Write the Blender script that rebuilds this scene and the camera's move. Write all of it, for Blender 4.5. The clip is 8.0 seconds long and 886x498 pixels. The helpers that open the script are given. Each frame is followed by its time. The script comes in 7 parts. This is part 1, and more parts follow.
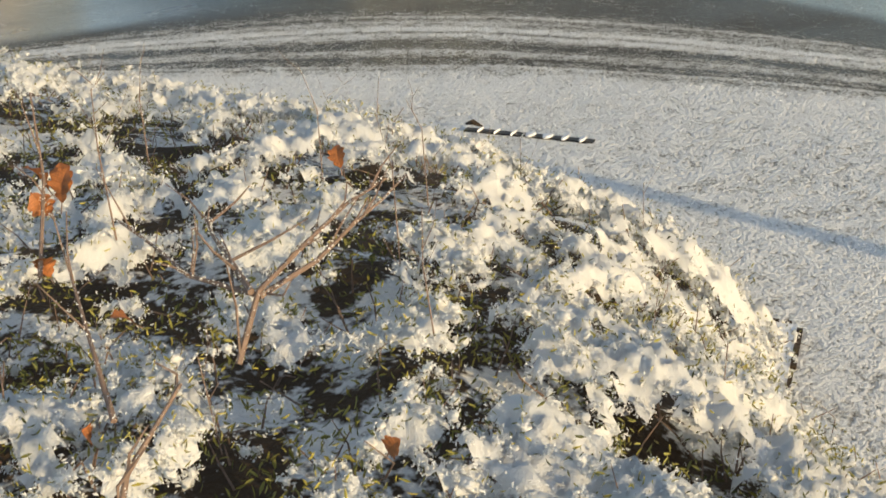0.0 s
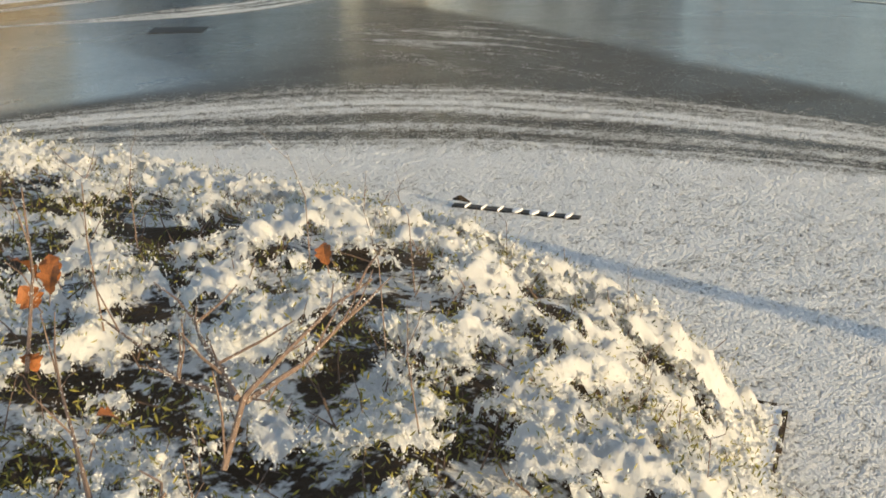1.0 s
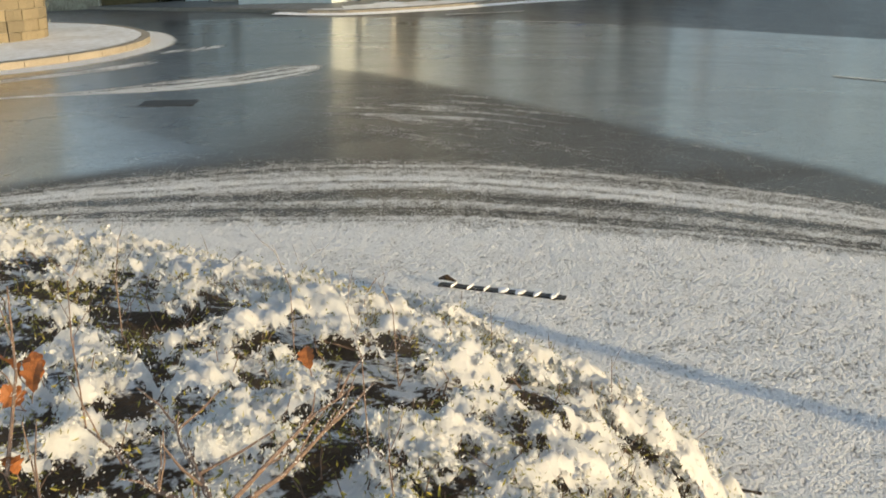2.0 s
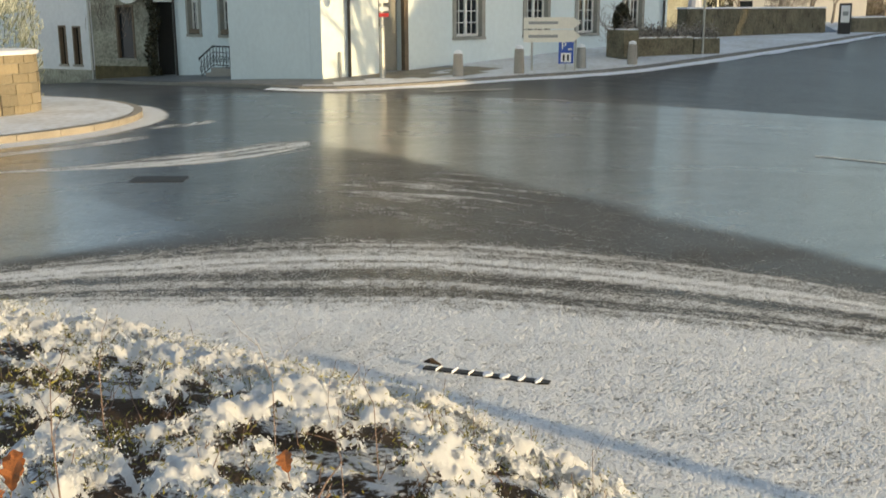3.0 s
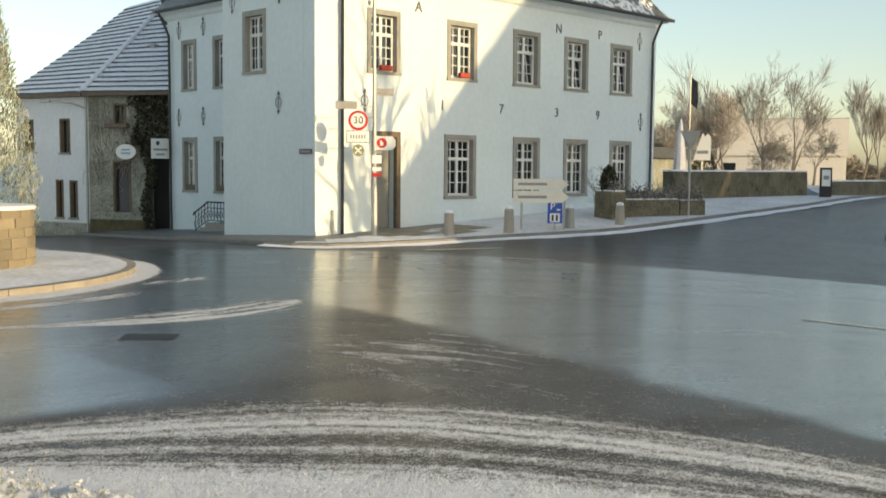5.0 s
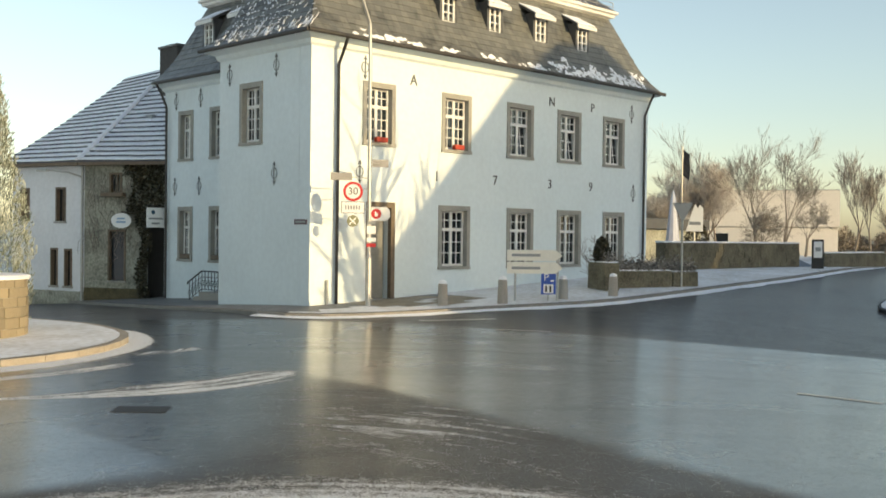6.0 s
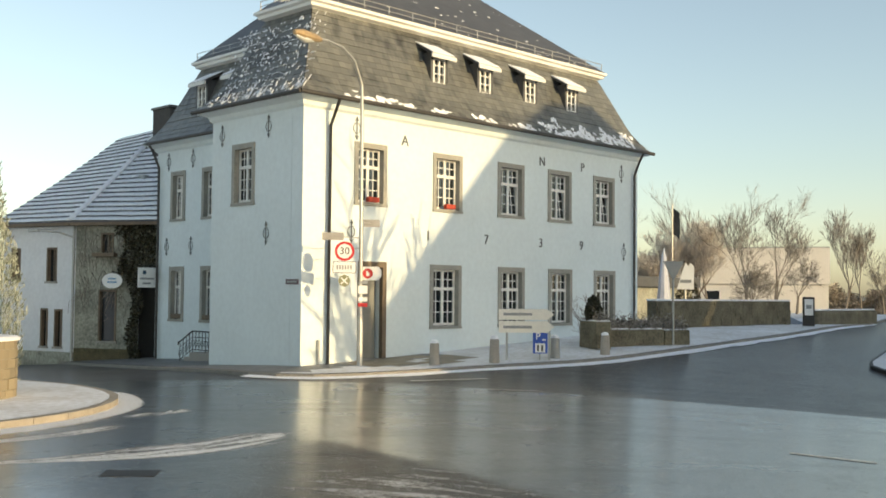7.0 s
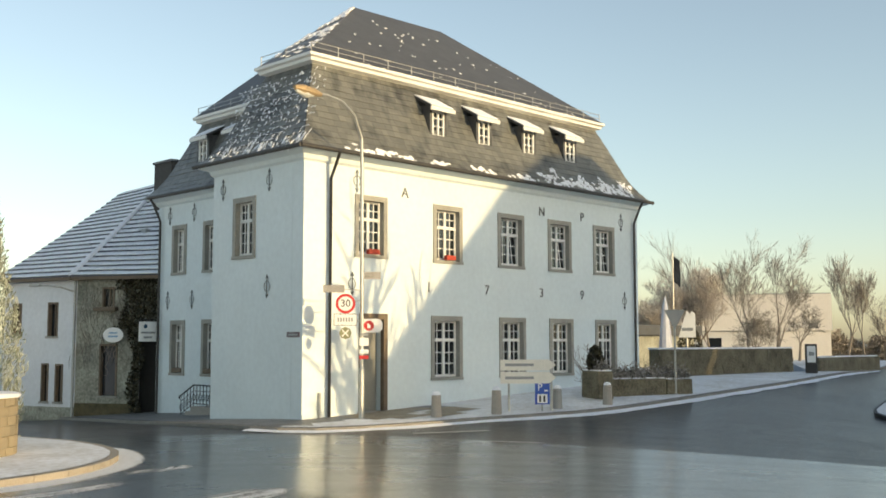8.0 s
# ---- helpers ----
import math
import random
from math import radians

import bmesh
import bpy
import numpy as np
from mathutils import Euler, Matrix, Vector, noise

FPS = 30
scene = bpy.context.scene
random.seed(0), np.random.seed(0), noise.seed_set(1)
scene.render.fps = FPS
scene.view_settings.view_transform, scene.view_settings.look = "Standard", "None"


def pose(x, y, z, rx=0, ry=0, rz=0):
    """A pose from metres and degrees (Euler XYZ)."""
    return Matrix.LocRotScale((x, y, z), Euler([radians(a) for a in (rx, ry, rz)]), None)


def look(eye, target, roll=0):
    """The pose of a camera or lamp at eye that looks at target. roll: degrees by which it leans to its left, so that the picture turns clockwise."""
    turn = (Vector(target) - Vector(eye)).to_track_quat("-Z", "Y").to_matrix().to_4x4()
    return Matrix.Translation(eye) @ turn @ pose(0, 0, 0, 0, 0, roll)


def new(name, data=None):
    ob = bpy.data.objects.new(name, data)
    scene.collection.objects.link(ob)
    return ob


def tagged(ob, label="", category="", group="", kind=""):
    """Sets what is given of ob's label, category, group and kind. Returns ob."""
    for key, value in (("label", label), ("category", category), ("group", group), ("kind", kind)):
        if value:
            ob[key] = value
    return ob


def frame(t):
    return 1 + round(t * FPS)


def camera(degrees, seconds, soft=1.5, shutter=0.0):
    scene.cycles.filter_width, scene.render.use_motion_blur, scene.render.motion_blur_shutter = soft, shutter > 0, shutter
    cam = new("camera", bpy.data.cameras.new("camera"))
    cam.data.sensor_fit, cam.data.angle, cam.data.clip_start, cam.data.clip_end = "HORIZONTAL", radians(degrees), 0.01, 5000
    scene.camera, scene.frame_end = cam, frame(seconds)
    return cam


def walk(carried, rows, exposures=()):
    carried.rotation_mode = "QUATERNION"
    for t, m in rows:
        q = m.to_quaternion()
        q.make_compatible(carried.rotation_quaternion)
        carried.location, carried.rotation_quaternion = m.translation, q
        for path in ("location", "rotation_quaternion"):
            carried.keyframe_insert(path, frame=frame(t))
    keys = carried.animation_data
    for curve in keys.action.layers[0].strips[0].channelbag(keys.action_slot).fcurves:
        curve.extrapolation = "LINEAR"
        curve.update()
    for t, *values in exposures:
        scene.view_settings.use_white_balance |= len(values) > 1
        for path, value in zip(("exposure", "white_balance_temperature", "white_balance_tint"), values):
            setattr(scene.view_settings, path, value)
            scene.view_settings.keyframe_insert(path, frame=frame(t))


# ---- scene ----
cam = camera(46.3, 8.0, soft=1.6, shutter=0.4)
PATH = [
    (0, (-15.872, -20.589, 1.594), (-14.651, -19.228, 0.783), -1.6),
    (0.5, (-15.869, -20.59, 1.628), (-14.623, -19.223, 0.867), -1.3),
    (1, (-15.864, -20.593, 1.67), (-14.594, -19.215, 0.969), -1.2),
    (1.5, (-15.856, -20.597, 1.708), (-14.567, -19.212, 1.058), -1.1),
    (2, (-15.852, -20.602, 1.753), (-14.537, -19.211, 1.171), -0.8),
    (2.2, (-15.849, -20.604, 1.774), (-14.525, -19.212, 1.216), -0.7),
    (3.3, (-15.854, -20.641, 1.842), (-14.488, -19.238, 1.437), -0.0),
    (3.5, (-15.857, -20.608, 1.845), (-14.483, -19.204, 1.471), 0.2),
    (4, (-15.863, -20.619, 1.882), (-14.476, -19.208, 1.592), 0.0),
    (4.5, (-15.87, -20.624, 1.904), (-14.476, -19.208, 1.679), 0.2),
    (6, (-15.92, -20.677, 1.996), (-14.507, -19.261, 1.969), 0.7),
    (6.5, (-15.929, -20.69, 2.009), (-14.512, -19.279, 2.036), 0.8),
    (7, (-15.944, -20.709, 2.031), (-14.522, -19.305, 2.116), 0.5),
    (7.5, (-15.969, -20.733, 2.049), (-14.549, -19.33, 2.183), 0.1),
    (8, (-15.981, -20.759, 2.077), (-14.565, -19.358, 2.257), -0.1),
]
walk(cam, [(t, look(eye, target, roll)) for t, eye, target, roll in PATH])

# ---------------------------------------------------------------- light
SUN_EL, SUN_TO = radians(11.5), Vector((0.115, -1.0, 0.0)).normalized()
world = bpy.data.worlds.new("sky")
scene.world = world
world.use_nodes = True
wn = world.node_tree
sky = wn.nodes.new("ShaderNodeTexSky")
sky.sky_type = "NISHITA"
sky.sun_disc = False
sky.sun_elevation = SUN_EL
sky.sun_rotation = math.atan2(SUN_TO.x, SUN_TO.y)
sky.air_density, sky.dust_density, sky.ozone_density = 1.0, 1.0, 1.4
hsv = wn.nodes.new("ShaderNodeHueSaturation")
hsv.inputs["Saturation"].default_value = 0.78
wn.links.new(sky.outputs[0], hsv.inputs["Color"])
veil = wn.nodes.new("ShaderNodeMix")
veil.data_type, veil.blend_type = "RGBA", "MULTIPLY"
veil.inputs[0].default_value = 1.0
veil.inputs[7].default_value = (1.0, 0.99, 0.92, 1)
wn.links.new(hsv.outputs[0], veil.inputs[6])
wn.links.new(veil.outputs[2], wn.nodes["Background"].inputs[0])
wn.nodes["Background"].inputs[1].default_value = 0.14
sun = new("sun", bpy.data.lights.new("sun", "SUN"))
sun.data.energy, sun.data.angle, sun.data.color = 2.55, radians(0.5), (1.0, 0.745, 0.38)
sun_dir = Vector((SUN_TO.x * math.cos(SUN_EL), SUN_TO.y * math.cos(SUN_EL), math.sin(SUN_EL)))
sun.matrix_world = look(sun_dir * 60, (0, 0, 0))
scene.view_settings.exposure = 0.79


# ---------------------------------------------------------------- materials
def mat(name, base, rough=0.7, metal=0.0, var=0.0, scale=6.0, bump=0.0, bump_scale=60.0, dark=None, spec=0.5):
    """A plain surface with two scales of uneven colour and a fine relief."""
    m = bpy.data.materials.new(name)
    m.use_nodes = True
    nt = m.node_tree
    b = nt.nodes["Principled BSDF"]
    b.inputs["Roughness"].default_value = rough
    b.inputs["Metallic"].default_value = metal
    b.inputs["Specular IOR Level"].default_value = spec
    b.inputs["Base Color"].default_value = (*base, 1)
    tc = nt.nodes.new("ShaderNodeTexCoord")
    if var:
        n1, n2 = nt.nodes.new("ShaderNodeTexNoise"), nt.nodes.new("ShaderNodeTexNoise")
        n1.inputs["Scale"].default_value, n2.inputs["Scale"].default_value = scale, scale * 9
        n1.inputs["Detail"].default_value = 5
        nt.links.new(tc.outputs["Object"], n1.inputs["Vector"])
        nt.links.new(tc.outputs["Object"], n2.inputs["Vector"])
        add = nt.nodes.new("ShaderNodeMath")
        add.operation = "ADD"
        nt.links.new(n1.outputs["Fac"], add.inputs[0])
        nt.links.new(n2.outputs["Fac"], add.inputs[1])
        ramp = nt.nodes.new("ShaderNodeMapRange")
        ramp.inputs["From Min"].default_value, ramp.inputs["From Max"].default_value = 0.7, 1.3
        nt.links.new(add.outputs[0], ramp.inputs["Value"])
        mix = nt.nodes.new("ShaderNodeMix")
        mix.data_type = "RGBA"
        lo = dark or tuple(c * (1 - var) for c in base)
        hi = tuple(min(1, c * (1 + var * 0.5)) for c in base)
        mix.inputs[6].default_value, mix.inputs[7].default_value = (*lo, 1), (*hi, 1)
        nt.links.new(ramp.outputs[0], mix.inputs[0])
        nt.links.new(mix.outputs[2], b.inputs["Base Color"])
    if bump:
        n3, bp = nt.nodes.new("ShaderNodeTexNoise"), nt.nodes.new("ShaderNodeBump")
        n3.inputs["Scale"].default_value, n3.inputs["Detail"].default_value = bump_scale, 4
        bp.inputs["Strength"].default_value, bp.inputs["Distance"].default_value = bump, 0.02
        nt.links.new(tc.outputs["Object"], n3.inputs["Vector"])
        nt.links.new(n3.outputs["Fac"], bp.inputs["Height"])
        nt.links.new(bp.outputs[0], b.inputs["Normal"])
    return m


def island_tint(m, low, high):
    """Lets each separate piece of a joined mesh take its own shade between two colours."""
    nt = m.node_tree
    g, mix = nt.nodes.new("ShaderNodeNewGeometry"), nt.nodes.new("ShaderNodeMix")
    mix.data_type = "RGBA"
    mix.inputs[6].default_value, mix.inputs[7].default_value = (*low, 1), (*high, 1)
    nt.links.new(g.outputs["Random Per Island"], mix.inputs[0])
    nt.links.new(mix.outputs[2], nt.nodes["Principled BSDF"].inputs["Base Color"])
    return m


def object_tint(m, low, high):
    """Lets each object that bears the material take its own shade."""
    nt = m.node_tree
    g, mix = nt.nodes.new("ShaderNodeObjectInfo"), nt.nodes.new("ShaderNodeMix")
    mix.data_type = "RGBA"
    mix.inputs[6].default_value, mix.inputs[7].default_value = (*low, 1), (*high, 1)
    nt.links.new(g.outputs["Random"], mix.inputs[0])
    nt.links.new(mix.outputs[2], nt.nodes["Principled BSDF"].inputs["Base Color"])
    return m


M_WET = mat("bare_paving", (0.30, 0.25, 0.18), 0.6, var=0.5, scale=2, bump=0.3)
M_SNOW = mat("snow", (0.86, 0.87, 0.90), 0.75, var=0.06, scale=8, bump=0.5, bump_scale=55)
M_FLUFF = mat("fluffy_snow", (0.83, 0.84, 0.86), 0.8, var=0.05, scale=20, bump=0.4, bump_scale=260)


def snow_fluff(m, share=0.30):
    """Lets light pass through loose snow crystals."""
    nt = m.node_tree
    b, out = nt.nodes["Principled BSDF"], nt.nodes["Material Output"]
    t, mix = nt.nodes.new("ShaderNodeBsdfTranslucent"), nt.nodes.new("ShaderNodeMixShader")
    t.inputs["Color"].default_value = (0.84, 0.85, 0.84, 1)
    mix.inputs[0].default_value = share
    nt.links.new(b.outputs[0], mix.inputs[1])
    nt.links.new(t.outputs[0], mix.inputs[2])
    nt.links.new(mix.outputs[0], out.inputs["Surface"])
    return m


snow_fluff(M_FLUFF)


def litter_and_snow():
    """Dark litter with settled snow in patches."""
    m = mat("litter_with_snow", (0.06, 0.04, 0.025), 0.9, bump=1.0, bump_scale=45)
    nt = m.node_tree
    tc, n1, n2, add, mp, mix = [nt.nodes.new("ShaderNode" + k) for k in ("TexCoord", "TexNoise", "TexNoise", "Math", "MapRange", "Mix")]
    n1.inputs["Scale"].default_value, n2.inputs["Scale"].default_value = 4.0, 38.0
    n1.inputs["Detail"].default_value = 6
    nt.links.new(tc.outputs["Object"], n1.inputs["Vector"])
    nt.links.new(tc.outputs["Object"], n2.inputs["Vector"])
    add.operation, add.inputs[1].default_value = "MULTIPLY_ADD", 0.35
    nt.links.new(n2.outputs["Fac"], add.inputs[0])
    nt.links.new(n1.outputs["Fac"], add.inputs[2])
    mp.inputs["From Min"].default_value, mp.inputs["From Max"].default_value = 0.69, 0.76
    nt.links.new(add.outputs[0], mp.inputs["Value"])
    mix.data_type = "RGBA"
    mix.inputs[6].default_value, mix.inputs[7].default_value = (0.055, 0.035, 0.02, 1), (0.80, 0.81, 0.84, 1)
    nt.links.new(mp.outputs[0], mix.inputs[0])
    nt.links.new(mix.outputs[2], nt.nodes["Principled BSDF"].inputs["Base Color"])
    return m


M_BANK = litter_and_snow()
M_RENDER = mat("white_render", (0.72, 0.79, 0.80), 0.85, var=0.06, scale=0.7, bump=0.15, bump_scale=30)
M_STONE = mat("window_stone", (0.34, 0.33, 0.29), 0.8, var=0.2, scale=3, bump=0.2)
M_PAINT = mat("white_paint", (0.75, 0.74, 0.70), 0.5, var=0.05)
M_GLASS = mat("window_glass", (0.02, 0.025, 0.03), 0.06, spec=0.8)
# near-black: unlit rooms' shade as a colour; the gate wears it too
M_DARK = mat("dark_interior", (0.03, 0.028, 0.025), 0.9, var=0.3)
M_SLATE = island_tint(mat("slate", (0.1, 0.1, 0.095), 0.38, bump=0.25, bump_scale=25), (0.125, 0.126, 0.115), (0.188, 0.188, 0.166))
M_SLATE1 = object_tint(mat("single_slate", (0.1, 0.1, 0.095), 0.38, bump=0.25, bump_scale=25), (0.125, 0.126, 0.115), (0.188, 0.188, 0.166))
M_SLATE2 = mat("slate_bed", (0.085, 0.085, 0.085), 0.45, var=0.3, scale=2)


def streaked(m):
    """Dark runs of dirt down the slope, over the colour that the material has."""
    nt = m.node_tree
    b = nt.nodes["Principled BSDF"]
    src = b.inputs["Base Color"].links[0].from_socket
    g, mp, n1, n2, mul, rg, mix = [nt.nodes.new("ShaderNode" + k) for k in ("NewGeometry", "Mapping", "TexNoise", "TexNoise", "Math", "MapRange", "Mix")]
    mp.inputs["Scale"].default_value = (3.4, 3.4, 0.35)
    nt.links.new(g.outputs["Position"], mp.inputs["Vector"])
    nt.links.new(mp.outputs[0], n1.inputs["Vector"])
    nt.links.new(g.outputs["Position"], n2.inputs["Vector"])
    n1.inputs["Scale"].default_value, n1.inputs["Detail"].default_value = 1.0, 5
    n2.inputs["Scale"].default_value = 0.55
    mul.operation = "ADD"
    nt.links.new(n1.outputs["Fac"], mul.inputs[0])
    nt.links.new(n2.outputs["Fac"], mul.inputs[1])
    rg.inputs["From Min"].default_value, rg.inputs["From Max"].default_value = 0.98, 1.22
    nt.links.new(mul.outputs[0], rg.inputs["Value"])
    mix.data_type, mix.blend_type = "RGBA", "MULTIPLY"
    mix.inputs[7].default_value = (0.42, 0.42, 0.43, 1)
    nt.links.new(rg.outputs[0], mix.inputs[0])
    nt.links.new(src, mix.inputs[6])
    nt.links.new(mix.outputs[2], b.inputs["Base Color"])


streaked(M_SLATE)
streaked(M_SLATE1)
M_PIPE = mat("dark_pipe", (0.06, 0.055, 0.05), 0.5, 0.3, var=0.2)
M_ANCHOR = mat("weathered_iron", (0.17, 0.18, 0.18), 0.7, 0.2, var=0.3)
M_IRON = mat("black_iron", (0.03, 0.03, 0.03), 0.6, 0.4, var=0.3)
M_GREY = mat("weathered_grey_door", (0.24, 0.24, 0.22), 0.6, var=0.15, scale=4)
M_BROWN = mat("brown_door_frame", (0.16, 0.12, 0.08), 0.7, var=0.3, scale=5)
M_GALV = mat("galvanised_steel", (0.45, 0.45, 0.43), 0.45, 0.5, var=0.15, scale=9)
M_SANDSTONE = object_tint(mat("sandstone", (0.30, 0.24, 0.15), 0.9, bump=1.0, bump_scale=18), (0.17, 0.145, 0.10), (0.31, 0.255, 0.165))
M_GRANITE = mat("granite", (0.36, 0.33, 0.29), 0.8, var=0.25, scale=30, bump=0.3)
M_KERB = mat("kerb_stone", (0.26, 0.24, 0.21), 0.8, var=0.3, scale=5, bump=0.4)
M_SOIL = mat("leaf_litter", (0.055, 0.035, 0.02), 0.9, var=0.6, scale=14, bump=1.0, bump_scale=50)
M_LEAF = island_tint(mat("evergreen_leaf", (0.1, 0.11, 0.03), 0.6), (0.05, 0.06, 0.012), (0.38, 0.34, 0.07))
M_TWIG = mat("twig_bark", (0.21, 0.145, 0.115), 0.75, var=0.35, scale=60)
M_OAK = mat("dead_oak_leaf", (0.34, 0.12, 0.035), 0.65, var=0.5, scale=40)
M_BARK = mat("frosted_bark", (0.22, 0.19, 0.16), 0.85, var=0.4, scale=5)
M_FROST = island_tint(mat("frosted_twigs", (0.4, 0.37, 0.34), 0.85), (0.13, 0.11, 0.09), (0.42, 0.39, 0.35))
M_CONIFER = island_tint(mat("frosted_conifer", (0.2, 0.2, 0.1), 0.8), (0.04, 0.055, 0.025), (0.44, 0.46, 0.38))
M_IVY = island_tint(mat("ivy_leaf", (0.04, 0.04, 0.02), 0.6), (0.018, 0.02, 0.008), (0.07, 0.06, 0.03))
M_STUCCO = mat("stained_stucco", (0.33, 0.33, 0.27), 0.9, var=0.55, scale=1.3, bump=0.4, bump_scale=20)
M_WHITE2 = mat("neighbour_render", (0.72, 0.74, 0.76), 0.88, var=0.08, scale=0.8, bump=0.15)
M_SIGNWHITE = mat("sign_white", (0.82, 0.82, 0.80), 0.4, var=0.03)
M_SIGNRED = mat("sign_red", (0.55, 0.03, 0.03), 0.4, var=0.05)
M_SIGNBLUE = mat("sign_blue", (0.02, 0.08, 0.40), 0.4, var=0.05)
M_SIGNBLACK = mat("sign_black", (0.02, 0.02, 0.02), 0.5)
M_SIGNGREY = mat("sign_back_grey", (0.30, 0.31, 0.31), 0.5, 0.4, var=0.1)
M_YELLOWISH = mat("aged_sign", (0.80, 0.77, 0.68), 0.5, var=0.1, scale=4)
M_GERANIUM = mat("red_flowerpot", (0.45, 0.05, 0.02), 0.6, var=0.3)
M_TIN = mat("lamp_housing", (0.42, 0.30, 0.16), 0.5, 0.3, var=0.2)
M_HEDGE = mat("mossy_wall", (0.17, 0.15, 0.10), 0.9, var=0.55, scale=2.0, bump=1.0, bump_scale=9)
M_CREAM = mat("cream_cladding", (0.82, 0.78, 0.72), 0.8, var=0.08)
M_CAR = mat("car_paint", (0.30, 0.34, 0.40), 0.3, 0.3)


def ground_material():
    """Asphalt that is wet and bare where tyres have run, with blown and pressed snow elsewhere."""
    m = bpy.data.materials.new("winter_asphalt")
    m.use_nodes = True
    nt = m.node_tree
    L, N = nt.links.new, nt.nodes.new
    b = nt.nodes["Principled BSDF"]
    geo = N("ShaderNodeNewGeometry")
    sep = N("ShaderNodeSeparateXYZ")
    L(geo.outputs["Position"], sep.inputs[0])

    def val(v):
        if isinstance(v, (int, float)):
            n = N("ShaderNodeValue")
            n.outputs[0].default_value = v
            return n.outputs[0]
        return v

    def op(kind, a, c=0.0, clamp=False):
        n = N("ShaderNodeMath")
        n.operation, n.use_clamp = kind, clamp
        L(val(a), n.inputs[0])
        L(val(c), n.inputs[1])
        return n.outputs[0]

    def step(v, lo, hi):
        n = N("ShaderNodeMapRange")
        n.interpolation_type = "SMOOTHSTEP"
        L(val(v), n.inputs["Value"])
        n.inputs["From Min"].default_value, n.inputs["From Max"].default_value = lo, hi
        return n.outputs[0]

    def noise_of(vec, scale, detail=4.0, rough=0.6):
        n = N("ShaderNodeTexNoise")
        L(vec, n.inputs["Vector"])
        n.inputs["Scale"].default_value, n.inputs["Detail"].default_value, n.inputs["Roughness"].default_value = scale, detail, rough
        return n.outputs["Fac"]

    def vec(x, y, z=0.0):
        n = N("ShaderNodeCombineXYZ")
        L(val(x), n.inputs[0]), L(val(y), n.inputs[1]), L(val(z), n.inputs[2])
        return n.outputs[0]

    X, Y, P = sep.outputs[0], sep.outputs[1], geo.outputs["Position"]
    rx, ry = op("ADD", X, 11.2), op("ADD", Y, 16.0)
    A = op("ADD", op("MULTIPLY", rx, 0.578), op("MULTIPLY", ry, -0.816))
    Q = op("ADD", op("MULTIPLY", rx, 0.816), op("MULTIPLY", ry, 0.578))
    A = op("MAXIMUM", op("MINIMUM", A, 4.2), -4.6)
    A2 = op("MULTIPLY", A, A)
    q = op("DIVIDE", op("ADD", Q, op("MULTIPLY", A2, 0.02)), op("SUBTRACT", 1.9, op("MULTIPLY", A2, 0.065)))
    sway = op("MULTIPLY", op("SUBTRACT", noise_of(vec(op("MULTIPLY", A, 0.30), op("MULTIPLY", q, 0.5)), 1.0, 2.0), 0.5), 0.20)
    wob = op("ADD", sway, op("MULTIPLY", op("SUBTRACT", noise_of(P, 2.2), 0.5), 0.045))
    qs = op("ADD", q, wob)
    # tyres have drawn bands through the swept edge of the road
    band = N("ShaderNodeValToRGB")
    L(op("MULTIPLY", qs, 0.6), band.inputs[0])
    el = band.color_ramp.elements
    stops = ((0.0, 0.92), (0.08, 0.80), (0.15, 0.60), (0.19, 0.68), (0.23, 0.34), (0.32, 0.24), (0.37, 0.60), (0.44, 0.62), (0.49, 0.30), (0.56, 0.22), (0.61, 0.30), (0.66, 0.62),
             (0.72, 0.76), (0.77, 0.52), (0.83, 0.78), (0.90, 0.74), (0.96, 0.46), (1.02, 0.60), (1.08, 0.34), (1.16, 0.58), (1.22, 0.30), (1.33, 0.22), (1.46, 0.0))
    while len(el) < len(stops):
        el.new(0.5)
    for e, (at, v) in zip(el, stops):
        e.position, e.color = at * 0.6, (v * 1.12, v * 1.12, v * 1.12, 1)
    fine = noise_of(vec(op("MULTIPLY", qs, 17.0), op("MULTIPLY", A, 0.16), 2.0), 1.0, 3.0, 0.6)
    cover = op("ADD", band.outputs[0], op("MULTIPLY", op("SUBTRACT", fine, 0.5), 0.85))
    patch = noise_of(vec(op("MULTIPLY", A, 0.55), op("MULTIPLY", qs, 3.0), 6.0), 1.0, 2.0)
    cover = op("ADD", cover, op("MULTIPLY", op("SUBTRACT", patch, 0.5), 0.42))
    verge_side = op("SUBTRACT", 1.0, step(qs, -0.45, 0.05))
    cover = op("ADD", op("MULTIPLY", cover, op("SUBTRACT", 1.0, verge_side)), op("MULTIPLY", verge_side, op("ADD", 0.74, op("MULTIPLY", noise_of(P, 1.3), 0.38))))
    cover = op("MULTIPLY", cover, op("SUBTRACT", 1.0, step(qs, 1.22, 1.5)))
    # the damp strip between the snow and the wet crossing, with faint fans of snow in it
    shore = op("ADD", op("ADD", X, 6.2), op("MULTIPLY", op("MAXIMUM", op("SUBTRACT", -10.4, Y), 0.0), 0.17))
    shore = op("ADD", shore, op("MULTIPLY", op("SUBTRACT", noise_of(P, 0.8), 0.5), 0.9))
    left_shore = op("ADD", op("SUBTRACT", X, Y), op("MULTIPLY", op("SUBTRACT", noise_of(P, 0.5), 0.5), 1.6))
    fanm = op("MULTIPLY", op("SUBTRACT", 1.0, step(shore, -0.28, 0.22)), step(left_shore, 0.9, 3.0))
    bend = op("MULTIPLY", op("MULTIPLY", op("ADD", Y, 11.0), op("ADD", Y, 11.0)), 0.09)
